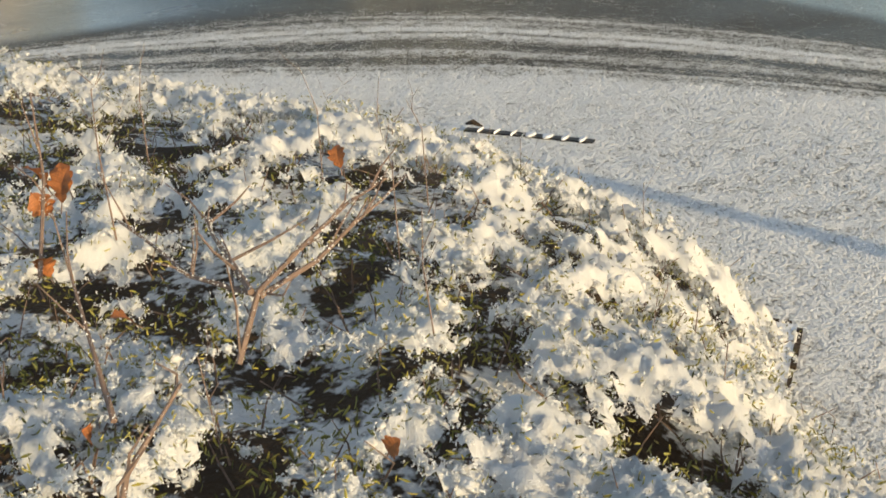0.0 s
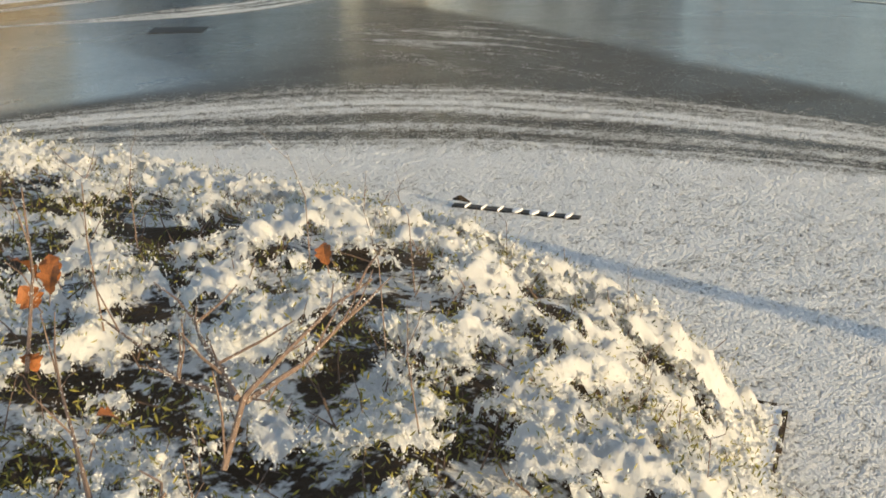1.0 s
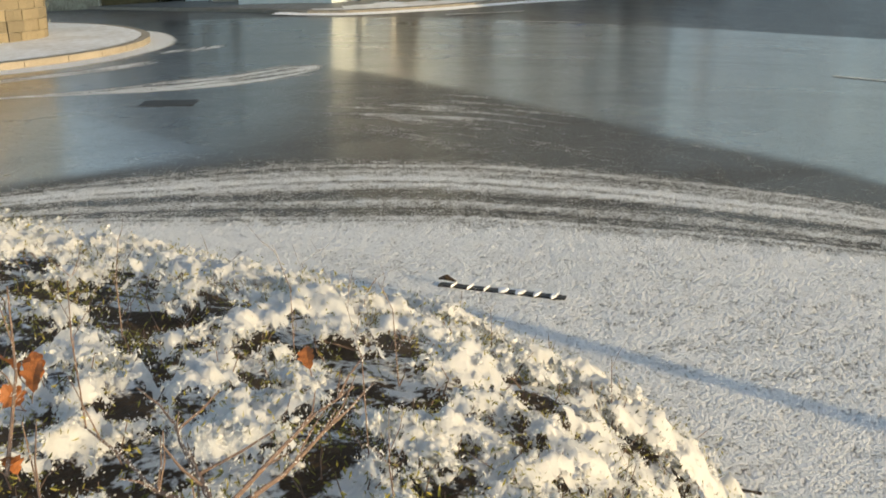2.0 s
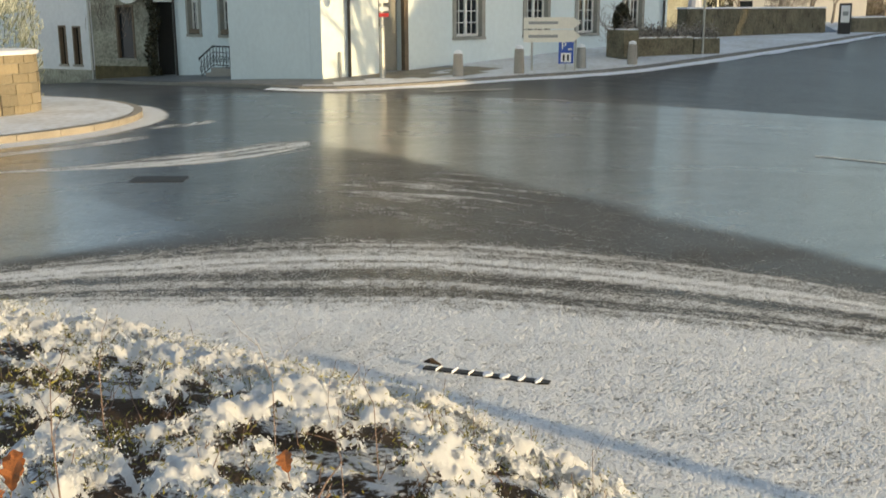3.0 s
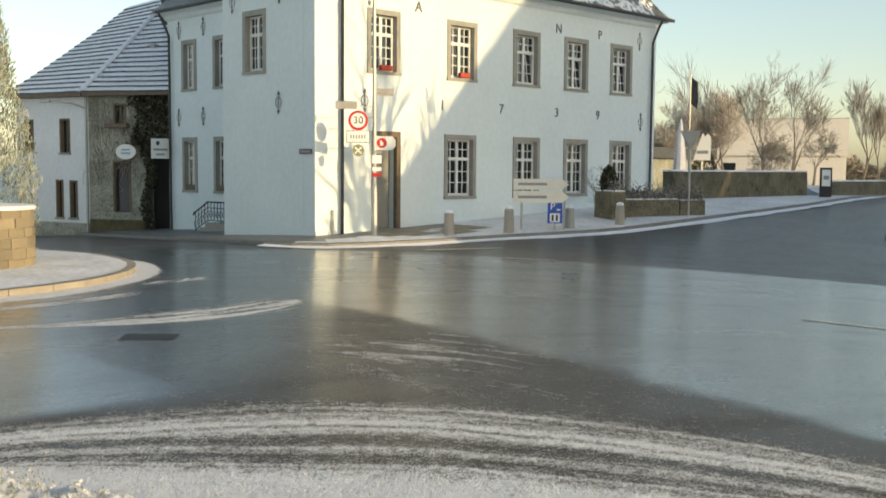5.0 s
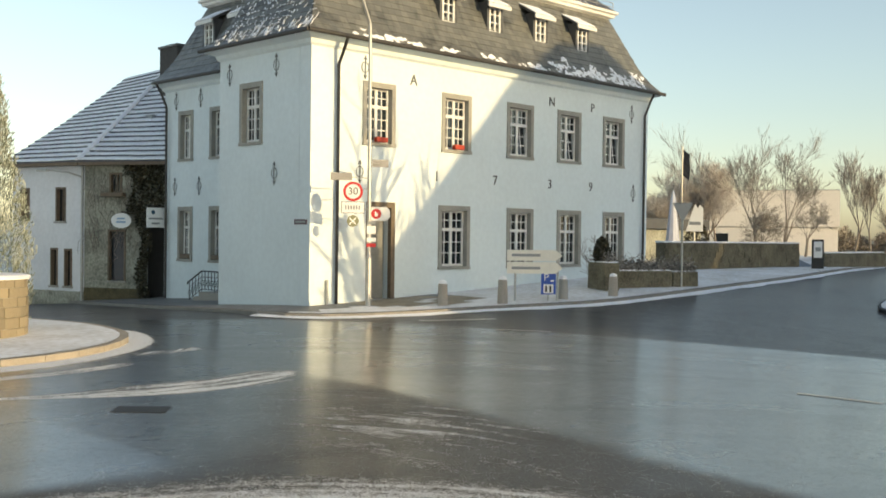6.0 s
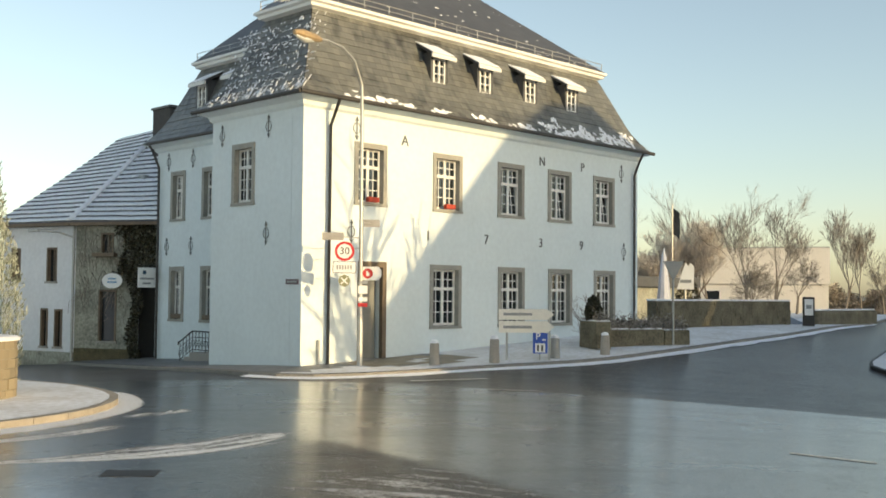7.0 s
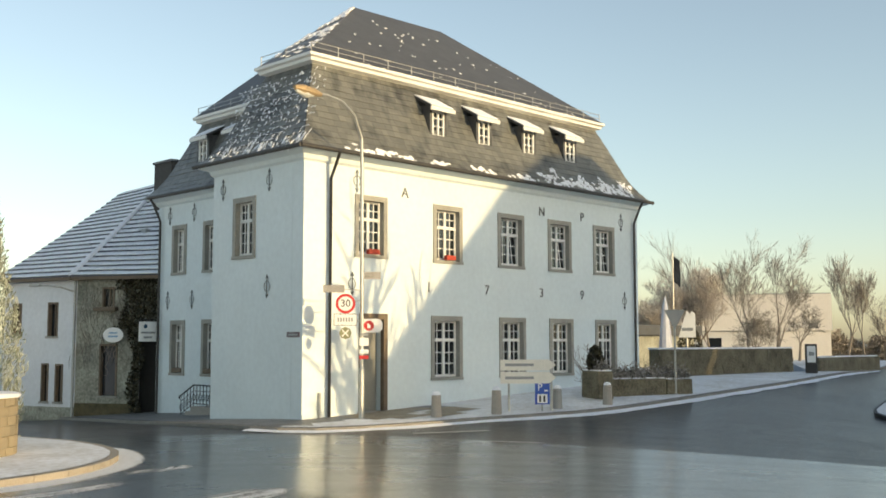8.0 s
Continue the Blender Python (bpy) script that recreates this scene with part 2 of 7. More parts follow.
    fan = noise_of(vec(op("ADD", op("ADD", op("MULTIPLY", X, 0.95), op("MULTIPLY", Y, 0.62)), bend), op("MULTIPLY", op("SUBTRACT", X, Y), 0.13)), 2.9, 3.0, 0.65)
    d1 = N("ShaderNodeVectorMath")
    d1.operation = "DISTANCE"
    L(vec(X, op("MULTIPLY", Y, 0.62)), d1.inputs[0])
    d1.inputs[1].default_value = (-7.7, -7.5, 0)
    spot = op("SUBTRACT", 1.0, step(d1.outputs["Value"], 0.6, 2.7))
    cover = op("MAXIMUM", cover, op("MULTIPLY", op("MULTIPLY", fanm, spot), op("MULTIPLY", step(fan, 0.44, 0.70), 0.72)))
    # drifted strip in the middle of the side street
    sx = op("ADD", X, 8.2)
    across = op("SUBTRACT", op("ADD", Y, 8.12), op("MULTIPLY", op("MULTIPLY", sx, sx), 0.095))
    st2 = noise_of(vec(op("MULTIPLY", across, 4.6), op("MULTIPLY", sx, 0.40), 4.0), 1.0, 4.0)
    half = op("ADD", 0.10, op("MULTIPLY", step(X, -10.9, -8.4), 0.46))
    m2 = op("SUBTRACT", 1.0, step(op("DIVIDE", op("ABSOLUTE", across), half), 0.55, 1.15))
    m2 = op("MULTIPLY", m2, op("SUBTRACT", 1.0, step(op("ADD", X, op("MULTIPLY", op("ABSOLUTE", across), 0.8)), -6.5, -6.0)))
    cover = op("MAXIMUM", cover, op("MULTIPLY", m2, op("ADD", 0.25, op("MULTIPLY", step(st2, 0.36, 0.58), 0.75))))
    # snow against the round kerb of the corner, and two thin drifts that follow it
    ex, ey = op("MAXIMUM", op("ADD", X, 9.4), 0.0), op("MAXIMUM", op("SUBTRACT", -1.1, Y), 0.0)
    dr = op("SQRT", op("ADD", op("MULTIPLY", ex, ex), op("MULTIPLY", ey, ey)))
    ringn = noise_of(vec(op("MULTIPLY", dr, 3.0), op("MULTIPLY", X, 0.25)), 1.0, 4.0)
    ring = op("SUBTRACT", 1.0, step(op("ADD", dr, op("MULTIPLY", op("SUBTRACT", ringn, 0.5), 0.7)), 3.88, 4.1))
    line1 = op("MULTIPLY", op("SUBTRACT", 1.0, step(op("ABSOLUTE", op("SUBTRACT", dr, 4.72)), 0.08, 0.30)), op("SUBTRACT", 1.0, step(X, -8.2, -7.5)))
    off2 = op("ABSOLUTE", op("SUBTRACT", op("ADD", Y, 4.62), op("MULTIPLY", op("ADD", X, 6.5), 0.06)))
    line2 = op("MULTIPLY", op("SUBTRACT", 1.0, step(off2, 0.05, 0.30)), op("MULTIPLY", step(X, -7.5, -6.9), op("SUBTRACT", 1.0, step(X, -6.1, -5.8))))
    broken = op("ADD", 0.30, op("MULTIPLY", step(noise_of(vec(op("MULTIPLY", X, 0.8), op("MULTIPLY", dr, 7.0), 1.0), 1.0, 3.0), 0.38, 0.6), 0.6))
    cover = op("MAXIMUM", cover, op("MAXIMUM", ring, op("MULTIPLY", op("MAXIMUM", line1, line2), broken)))
    # grains
    grain = noise_of(P, 48.0, 3.0, 0.72)
    clump = noise_of(P, 9.0, 4.0, 0.65)
    gsum = op("ADD", op("MULTIPLY", op("SUBTRACT", grain, 0.5), 2.5), op("MULTIPLY", op("SUBTRACT", clump, 0.5), 1.2))
    gsum = op("ADD", gsum, 0.5)
    snow = step(op("SUBTRACT", op("ADD", cover, gsum), 1.0), -0.34, 0.30)
    # wet sheen: damp all over, patchy
    blot = noise_of(P, 0.45, 4.0)
    tarm = N("ShaderNodeMix")
    tarm.data_type = "RGBA"
    tarm.inputs[6].default_value, tarm.inputs[7].default_value = (0.036, 0.032, 0.027, 1), (0.078, 0.070, 0.058, 1)
    L(op("ADD", op("MULTIPLY", blot, 0.6), op("MULTIPLY", noise_of(P, 130.0, 2.0), 0.4)), tarm.inputs[0])
    col = N("ShaderNodeMix")
    col.data_type = "RGBA"
    L(snow, col.inputs[0])
    wetm = N("ShaderNodeMix")
    wetm.data_type = "RGBA"
    wetm.inputs[6].default_value = (0.019, 0.020, 0.022, 1)
    L(tarm.outputs[2], wetm.inputs[7])
    L(wetm.outputs[2], col.inputs[6])
    col.inputs[7].default_value = (0.86, 0.87, 0.89, 1)
    L(col.outputs[2], b.inputs["Base Color"])
    # the further street's coarser surface starts at a straight seam
    seam = op("ADD", op("MULTIPLY", op("SUBTRACT", X, 2.24), 0.855), op("MULTIPLY", op("ADD", Y, 8.49), 0.52))
    dry = step(seam, -0.12, 0.12)
    # beside the snow the tar is only damp, further out it is wet
    damp = op("MAXIMUM", op("MULTIPLY", op("SUBTRACT", 1.0, step(op("ADD", qs, op("MULTIPLY", wob, 2.0)), 1.35, 2.0)), op("SUBTRACT", 1.0, step(shore, -0.28, 0.22))), fanm)
    sweep_y = op("MULTIPLY", op("MULTIPLY", op("ADD", X, 4.0), op("ADD", X, 4.0)), 0.05)
    lane = noise_of(vec(op("MULTIPLY", op("ADD", op("ADD", Y, op("MULTIPLY", X, 0.75)), sweep_y), 1.5), op("MULTIPLY", op("SUBTRACT", X, Y), 0.07), 8.0), 1.0, 2.0, 0.5)
    track = op("ADD", op("MULTIPLY", step(lane, 0.44, 0.78), 0.8), op("MULTIPLY", step(noise_of(P, 1.6, 5.0, 0.65), 0.50, 0.72), 0.5))
    L(op("MAXIMUM", damp, op("MULTIPLY", dry, 0.35)), wetm.inputs[0])
    r1 = N("ShaderNodeMix")
    r1.data_type = "FLOAT"
    L(snow, r1.inputs[0])
    L(op("ADD", op("ADD", 0.20, op("ADD", op("MULTIPLY", track, 0.12), op("MULTIPLY", blot, 0.16))), op("ADD", op("MULTIPLY", dry, 0.22), op("MULTIPLY", damp, 0.30))), r1.inputs[2])
    r1.inputs[3].default_value = 0.75
    L(r1.outputs[0], b.inputs["Roughness"])
    # a film of melt water lies on the bare parts
    L(op("MULTIPLY", op("SUBTRACT", 1.0, snow), op("SUBTRACT", 1.0, op("MINIMUM", 0.95, op("ADD", op("MULTIPLY", track, 0.20), op("MAXIMUM", op("MULTIPLY", dry, 0.62), op("MULTIPLY", damp, 0.78)))))), b.inputs["Coat Weight"])
    b.inputs["Coat Roughness"].default_value, b.inputs["Coat IOR"].default_value = 0.21, 1.44
    bp = N("ShaderNodeBump")
    bp.inputs["Strength"].default_value, bp.inputs["Distance"].default_value = 1.0, 0.030
    L(op("ADD", op("MULTIPLY", snow, op("ADD", 0.25, op("ADD", grain, op("ADD", clump, op("MULTIPLY", noise_of(P, 20.0, 2.0), 0.9))))), op("MULTIPLY", noise_of(P, 160.0, 2.0), 0.05)), bp.inputs["Height"])
    L(bp.outputs[0], b.inputs["Normal"])
    return m


M_GROUND = ground_material()


# ---------------------------------------------------------------- shapes
def clamp(v, lo, hi):
    return np.minimum(np.maximum(v, lo), hi)


def softplus(v, s=1.0):
    return s * np.log1p(np.exp(clamp(v / s, -40, 40)))


def smooth(v, lo, hi):
    k = clamp((v - lo) / (hi - lo), 0, 1)
    return k * k * (3 - 2 * k)


def road_height(x, y):
    """The lie of the land: falls to the lower street and down the side street, rises along the white house."""
    x, y = np.asarray(x, float), np.asarray(y, float)
    rise = 0.045 * (softplus(x) - softplus(x - 15)) + 0.010 * softplus(clamp(x, -60, 90) - 15) + 0.02 * clamp(x, -20, 0)
    k = clamp(0.05 + 0.0046 * x, 0.0, 0.12) * (1 - smooth(x, 14, 34))
    fall = -softplus(-(clamp(y, -40, 60) + 3.5))
    side = 0.05 * (1 - smooth(x, 3, 20)) * softplus(clamp(y, -40, 30), 0.6)
    dip = 0.95 * np.exp(-(((x - 28.6) ** 2 + (y - 2.4) ** 2) / 10.0))
    return 0.08 + rise + k * fall - side - dip


def gz(x, y):
    return float(road_height(x, y))


def raw_mesh(name, verts, faces, material=None, smooth_shade=False):
    """A mesh from arrays; faces all triangles or all quads."""
    verts, faces = np.asarray(verts, np.float32), np.asarray(faces, np.int32)
    me = bpy.data.meshes.new(name)
    n, k = faces.shape
    me.vertices.add(len(verts))
    me.vertices.foreach_set("co", verts.ravel())
    me.loops.add(n * k)
    me.loops.foreach_set("vertex_index", faces.ravel())
    me.polygons.add(n)
    me.polygons.foreach_set("loop_start", np.arange(0, n * k, k, dtype=np.int32))
    me.polygons.foreach_set("use_smooth", np.broadcast_to(np.asarray(smooth_shade, bool), (n,)).copy())
    me.update(calc_edges=True)
    me.validate()
    if material:
        me.materials.append(material)
    return me


def part(name, bm, material, parent=None, label=""):
    """Links a bmesh (or a mesh) as one object under a thing or a part."""
    if isinstance(bm, bmesh.types.BMesh):
        bmesh.ops.recalc_face_normals(bm, faces=bm.faces)
        me = bpy.data.meshes.new(name)
        bm.to_mesh(me)
        bm.free()
        me.materials.append(material)
    else:
        me = bm
        if material and not me.materials:
            me.materials.append(material)
    ob = new(name, me)
    if parent:
        ob.parent = parent
    if label:
        tagged(ob, label)
    return ob


def thing(name, label, category, group="", kind="", at=None):
    ob = new(name)
    if at is not None:
        ob.matrix_world = at
    return tagged(ob, label, category, group, kind)


def box(bm, lo, hi, fn=None, bevel=0.0):
    """A box between two corners, its corners passed through fn."""
    vs = []
    for x in (lo[0], hi[0]):
        for y in (lo[1], hi[1]):
            for z in (lo[2], hi[2]):
                p = (x, y, z)
                vs.append(bm.verts.new(fn(p) if fn else p))
    fs = [bm.faces.new([vs[i] for i in q]) for q in ((0, 1, 3, 2), (4, 6, 7, 5), (0, 4, 5, 1), (2, 3, 7, 6), (0, 2, 6, 4), (1, 5, 7, 3))]
    if bevel:
        es = {e for f in fs for e in f.edges}
        bmesh.ops.bevel(bm, geom=list(es), offset=bevel, segments=2, affect="EDGES", profile=0.6)
    return bm


def boxes(items, fn=None, bevel=0.0):
    bm = bmesh.new()
    for lo, hi in items:
        box(bm, lo, hi, fn, bevel)
    return bm


def tube(bm, pts, radii, sides=8, caps=True):
    """A round bar along points."""
    pts = [Vector(p) for p in pts]
    rings = []
    ref = Vector((0.13, 0.31, 0.94))
    for i, p in enumerate(pts):
        d = (pts[min(i + 1, len(pts) - 1)] - pts[max(i - 1, 0)]).normalized()
        u = d.cross(ref)
        if u.length < 0.1:
            u = d.cross(Vector((1, 0, 0)))
        u.normalize()
        v = d.cross(u)
        r = radii[i] if hasattr(radii, "__len__") else radii
        rings.append([bm.verts.new(p + (u * math.cos(a) + v * math.sin(a)) * r) for a in (2 * math.pi * k / sides for k in range(sides))])
    for a, c in zip(rings, rings[1:]):
        for k in range(sides):
            bm.faces.new((a[k], a[(k + 1) % sides], c[(k + 1) % sides], c[k]))
    if caps:
        bm.faces.new(rings[0][::-1])
        bm.faces.new(rings[-1])
    return bm


def lathe(bm, profile, centre=(0, 0, 0), sides=16, squash=1.0):
    """A turned body: profile of (radius, height)."""
    rings = []
    for r, z in profile:
        rings.append([bm.verts.new((centre[0] + r * math.cos(2 * math.pi * k / sides), centre[1] + squash * r * math.sin(2 * math.pi * k / sides), centre[2] + z)) for k in range(sides)])
    for a, c in zip(rings, rings[1:]):
        for k in range(sides):
            bm.faces.new((a[k], a[(k + 1) % sides], c[(k + 1) % sides], c[k]))
    bm.faces.new(rings[0][::-1])
    bm.faces.new(rings[-1])
    return bm


def text_mesh(body, size, depth=0.004):
    cu = bpy.data.curves.new("lettering", "FONT")
    cu.body, cu.size, cu.extrude, cu.align_x, cu.align_y = body, size, depth, "CENTER", "CENTER"
    cu.resolution_u = 4
    tmp = new("lettering", cu)
    dg = bpy.context.evaluated_depsgraph_get()
    me = bpy.data.meshes.new_from_object(tmp.evaluated_get(dg))
    bpy.data.objects.remove(tmp)
    return me


# ---------------------------------------------------------------- the ground
def graded(fine_lo, fine_hi, fine, far, grow=1.25):
    """Line positions: evenly fine in the middle, wider outwards."""
    mid = list(np.arange(fine_lo, fine_hi, fine))
    step, v, right = fine, mid[-1], []
    while v < far:
        step *= grow
        v += step
        right.append(v)
    step, v, left = fine, mid[0], []
    while v > -far:
        step *= grow
        v -= step
        left.append(v)
    return np.array(left[::-1] + mid + right)


def build_ground():
    xs, ys = graded(-14.2, -8.6, 0.045, 1800, 1.22), graded(-20.4, -13.0, 0.06, 1800, 1.22)
    gx, gy = np.meshgrid(xs, ys, indexing="ij")
    z = road_height(gx, gy)
    rough = np.random.RandomState(3).rand(*gx.shape) - 0.5
    near = (1 - smooth(np.hypot(gx + 11.5, gy + 16.5), 3.0, 6.0)) * (1 - smooth(0.816 * (gx + 11.2) + 0.578 * (gy + 16.0), 0.0, 0.8))
    z = z + 0.010 * rough * near
    v = np.stack([gx, gy, z], -1).reshape(-1, 3)
    n, m = gx.shape
    i = (np.arange(n - 1)[:, None] * m + np.arange(m - 1)[None]).ravel()
    f = np.stack([i, i + m, i + m + 1, i + 1], -1)
    ob = new("ground", raw_mesh("ground", v, f, M_GROUND, True))
    tagged(ob, "damp dark asphalt road crossing with wind-blown snow and tyre streaks", "road", kind="structure")


build_ground()


def join_copies(template_v, template_f, mats):
    """Many transformed copies of one small mesh, as arrays."""
    mats = np.asarray(mats)
    tv = np.concatenate([template_v, np.ones((len(template_v), 1))], 1)
    v = np.einsum("nij,kj->nki", mats, tv)[:, :, :3].reshape(-1, 3)
    f = (template_f[None] + (np.arange(len(mats)) * len(template_v))[:, None, None]).reshape(-1, template_f.shape[1])
    return v, f


def ico(sub):
    bm = bmesh.new()
    bmesh.ops.create_icosphere(bm, subdivisions=sub, radius=1)
    v = np.array([p.co[:] for p in bm.verts])
    f = np.array([[q.index for q in p.verts] for p in bm.faces])
    bm.free()
    return v, f


def rand_mats(centres, scales, rs):
    """Random turns about all axes."""
    n = len(centres)
    q = rs.normal(size=(n, 4))
    q /= np.linalg.norm(q, axis=1)[:, None]
    w, x, y, z = q.T
    m = np.zeros((n, 4, 4))
    r = np.stack([1 - 2 * (y * y + z * z), 2 * (x * y - z * w), 2 * (x * z + y * w), 2 * (x * y + z * w), 1 - 2 * (x * x + z * z), 2 * (y * z - x * w),
                  2 * (x * z - y * w), 2 * (y * z + x * w), 1 - 2 * (x * x + y * y)], -1).reshape(n, 3, 3)
    m[:, :3, :3] = r * scales[:, None, :]
    m[:, :3, 3] = centres
    m[:, 3, 3] = 1
    return m




# ---------------------------------------------------------------- the white house
LEN, DEEP, BAY, SET = 14.75, 11.0, 4.1, 2.275
EAVE = 7.0


def front(p):
    """Wall coordinates (along, outward, up) of the long front."""
    return (p[0], -p[1], p[2])


def side_at(x0):
    return lambda p: (x0 - p[1], p[0], p[2])


def wall_with_openings(u0, u1, z0, z1, holes, fn, thick=0.45):
    """A wall of two faces with reveals at the holes (u0, u1, z0, z1)."""
    us = sorted({u0, u1, *[h[0] for h in holes], *[h[1] for h in holes]})
    zs = sorted({z0, z1, *[h[2] for h in holes], *[h[3] for h in holes]})
    bm = bmesh.new()
    cache = {}

    def v(u, d, z):
        key = (round(u, 4), round(d, 4), round(z, 4))
        if key not in cache:
            cache[key] = bm.verts.new(fn(key))
        return cache[key]

    def solid(u, z):
        return u0 < u < u1 and z0 < z < z1 and not any(h[0] < u < h[1] and h[2] < z < h[3] for h in holes)

    for a, b in zip(us, us[1:]):
        for c, d in zip(zs, zs[1:]):
            if not solid((a + b) / 2, (c + d) / 2):
                continue
            for dd in (0, -thick):
                bm.faces.new((v(a, dd, c), v(b, dd, c), v(b, dd, d), v(a, dd, d)))
            e = 1e-3
            for u, s in ((a, a - e), (b, b + e)):
                if not solid(s, (c + d) / 2):
                    bm.faces.new((v(u, 0, c), v(u, 0, d), v(u, -thick, d), v(u, -thick, c)))
            for z, s in ((c, c - e), (d, d + e)):
                if not solid((a + b) / 2, s):
                    bm.faces.new((v(a, 0, z), v(b, 0, z), v(b, -thick, z), v(a, -thick, z)))
    return bm


def window(house, fn, u0, u1, z0, z1, cols=2, tilted=False):
    """Stone surround, set-back white casements with glazing bars, glass and sill."""
    w = part("window", boxes([((u0, -0.22, z0 - 0.004), (u0 + 0.13, 0.03, z1)), ((u1 - 0.13, -0.22, z0 - 0.004), (u1, 0.03, z1)),
                              ((u0 + 0.13, -0.22, z1 - 0.14), (u1 - 0.13, 0.028, z1))], fn), M_STONE, house, "grey-brown stone window surround")
    part("sill", boxes([((u0 - 0.01, -0.2, z0 - 0.03), (u1 + 0.01, 0.05, z0 + 0.05))], fn), M_STONE, w)
    a, b, c, d = u0 + 0.13, u1 - 0.13, z0 + 0.06, z1 - 0.14
    mid, tr = (a + b) / 2, c + (d - c) * 0.66
    bars = [((a, -0.2, c), (a + 0.06, -0.13, d)), ((b - 0.06, -0.2, c), (b, -0.13, d)), ((a + 0.06, -0.2, c), (b - 0.06, -0.13, c + 0.07)),
            ((a + 0.06, -0.2, d - 0.05), (b - 0.06, -0.13, d)), ((mid - 0.045, -0.199, c + 0.07), (mid + 0.045, -0.12, d - 0.05)),
            ((a + 0.06, -0.198, tr - 0.045), (b - 0.06, -0.118, tr + 0.045))]
    part("window_frame", boxes(bars, fn), M_PAINT, w, "white painted frame")
    for s0, s1 in ((a + 0.06, mid - 0.045), (mid + 0.045, b - 0.06)):
        for k, (y0, y1, rows) in enumerate(((c + 0.07, tr - 0.045, 3), (tr + 0.045, d - 0.05, 2))):
            lean = 0.10 if tilted and k == 0 and s0 > mid else 0.0

            def leaning(p, y0=y0, y1=y1, lean=lean):
                return fn((p[0], p[1] - lean * (p[2] - y0) / (y1 - y0), p[2]))
            bs = []
            for i in range(1, cols):
                u = s0 + (s1 - s0) * i / cols
                bs.append(((u - 0.013, -0.185, y0), (u + 0.013, -0.145, y1)))
            for i in range(1, rows):
                z = y0 + (y1 - y0) * i / rows
                bs.append(((s0, -0.183, z - 0.013), (s1, -0.147, z + 0.013)))
            sash = part("casement", boxes(bs, leaning), M_PAINT, w)
            part("pane", boxes([((s0, -0.172, y0), (s1, -0.164, y1))], leaning), M_GLASS, sash)
    return w


def wall_anchor(house, fn, u, z, letter=""):
    """A wrought-iron tie, a letter, a figure or a scrolled staple."""
    if letter:
        me = text_mesh(letter, 0.40, 0.008)
        for v in me.vertices:
            v.co = fn((u + v.co.x, 0.015 + v.co.z, z + v.co.y))
        me.materials.append(M_ANCHOR)
        ob = new("wall_anchor", me)
        ob.parent = house
        return ob
    bm = bmesh.new()
    tube(bm, [fn((u, 0.02, z - 0.26)), fn((u, 0.03, z)), fn((u, 0.02, z + 0.26))], 0.012, 5)
    tube(bm, [fn((u + 0.12 * math.sin(k * math.pi / 7), 0.02, z + 0.14 * math.cos(k * math.pi / 7))) for k in range(15)], 0.009, 5)
    for sg in (-1, 1):
        tube(bm, [fn((u - 0.05, 0.02, z + sg * 0.20)), fn((u, 0.025, z + sg * 0.30)), fn((u + 0.05, 0.02, z + sg * 0.20))], 0.011, 5)
    return part("wall_anchor", bm, M_ANCHOR, house, "wrought-iron wall anchor")


def plan(d):
    """The house's outline, moved inwards by d."""
    return [(d, d), (LEN - d, d), (LEN - d, DEEP - d), (SET + d, DEEP - d), (SET + d, BAY - d), (d, BAY - d)]


def sweep(levels, cap_low=False, cap_high=False):
    """Skin between outlines at (inset, height)."""
    bm = bmesh.new()
    rings = [[bm.verts.new((x, y, z)) for x, y in plan(d)] for d, z in levels]
    for a, b in zip(rings, rings[1:]):
        for k in range(6):
            bm.faces.new((a[k], a[(k + 1) % 6], b[(k + 1) % 6], b[k]))
    if cap_low:
        bm.faces.new(rings[0][::-1])
    if cap_high:
        bm.faces.new(rings[-1])
    return bm


# inset and height of the curved lower roof
MANSARD = [(-0.40, 6.98), (-0.22, 7.16), (0.04, 7.48), (0.25, 7.85), (0.62, 8.7), (1.02, 9.62)]


def mansard_point(z):
    zs, ds = [p[1] for p in MANSARD], [p[0] for p in MANSARD]
    return float(np.interp(z, zs, ds))


def slates(edges, rnd):
    """Overlapping slates on the lower roof, each a thin tilted plate, joined."""
    V, F = [], []
    z, row = 7.02, 0
    while z < 9.5:
        z2 = min(z + 0.24, 9.6)
        d0, d1 = mansard_point(z), mansard_point(z2)
        for (p, q, nx, ny) in edges:
            for_len = math.hypot(q[0] - p[0], q[1] - p[1])
            ux, uy = (q[0] - p[0]) / for_len, (q[1] - p[1]) / for_len
            lo, hi = d0 * p[2], for_len - d0 * q[2]
            s = lo - (0.12 if row % 2 else 0.0)
            while s < hi:
                w = 0.24 + rnd.uniform(-0.01, 0.01)
                s0, s1 = max(s, lo), min(s + w - 0.008, hi)
                s += w
                if s1 - s0 < 0.04:
                    continue
                lift = 0.022 + rnd.uniform(-0.004, 0.006)
                drop = rnd.uniform(-0.012, 0.012)
                i = len(V)
                for ss, dd, zz, up in ((s0, d0, z + drop, lift), (s1, d0, z + drop, lift), (s1, d1, z2, 0.006), (s0, d1, z2, 0.006),
                                       (s0, d0, z + drop, 0.0), (s1, d0, z + drop, 0.0)):
                    ss = min(max(ss, dd * p[2]), for_len - dd * q[2])
                    V.append((p[0] + ux * ss + nx * dd - nx * up, p[1] + uy * ss + ny * dd - ny * up, zz + up * 0.4))
                F += [(i, i + 1, i + 2, i + 3), (i + 4, i + 5, i + 1, i)]
        z += 0.185
        row += 1
    return V, F


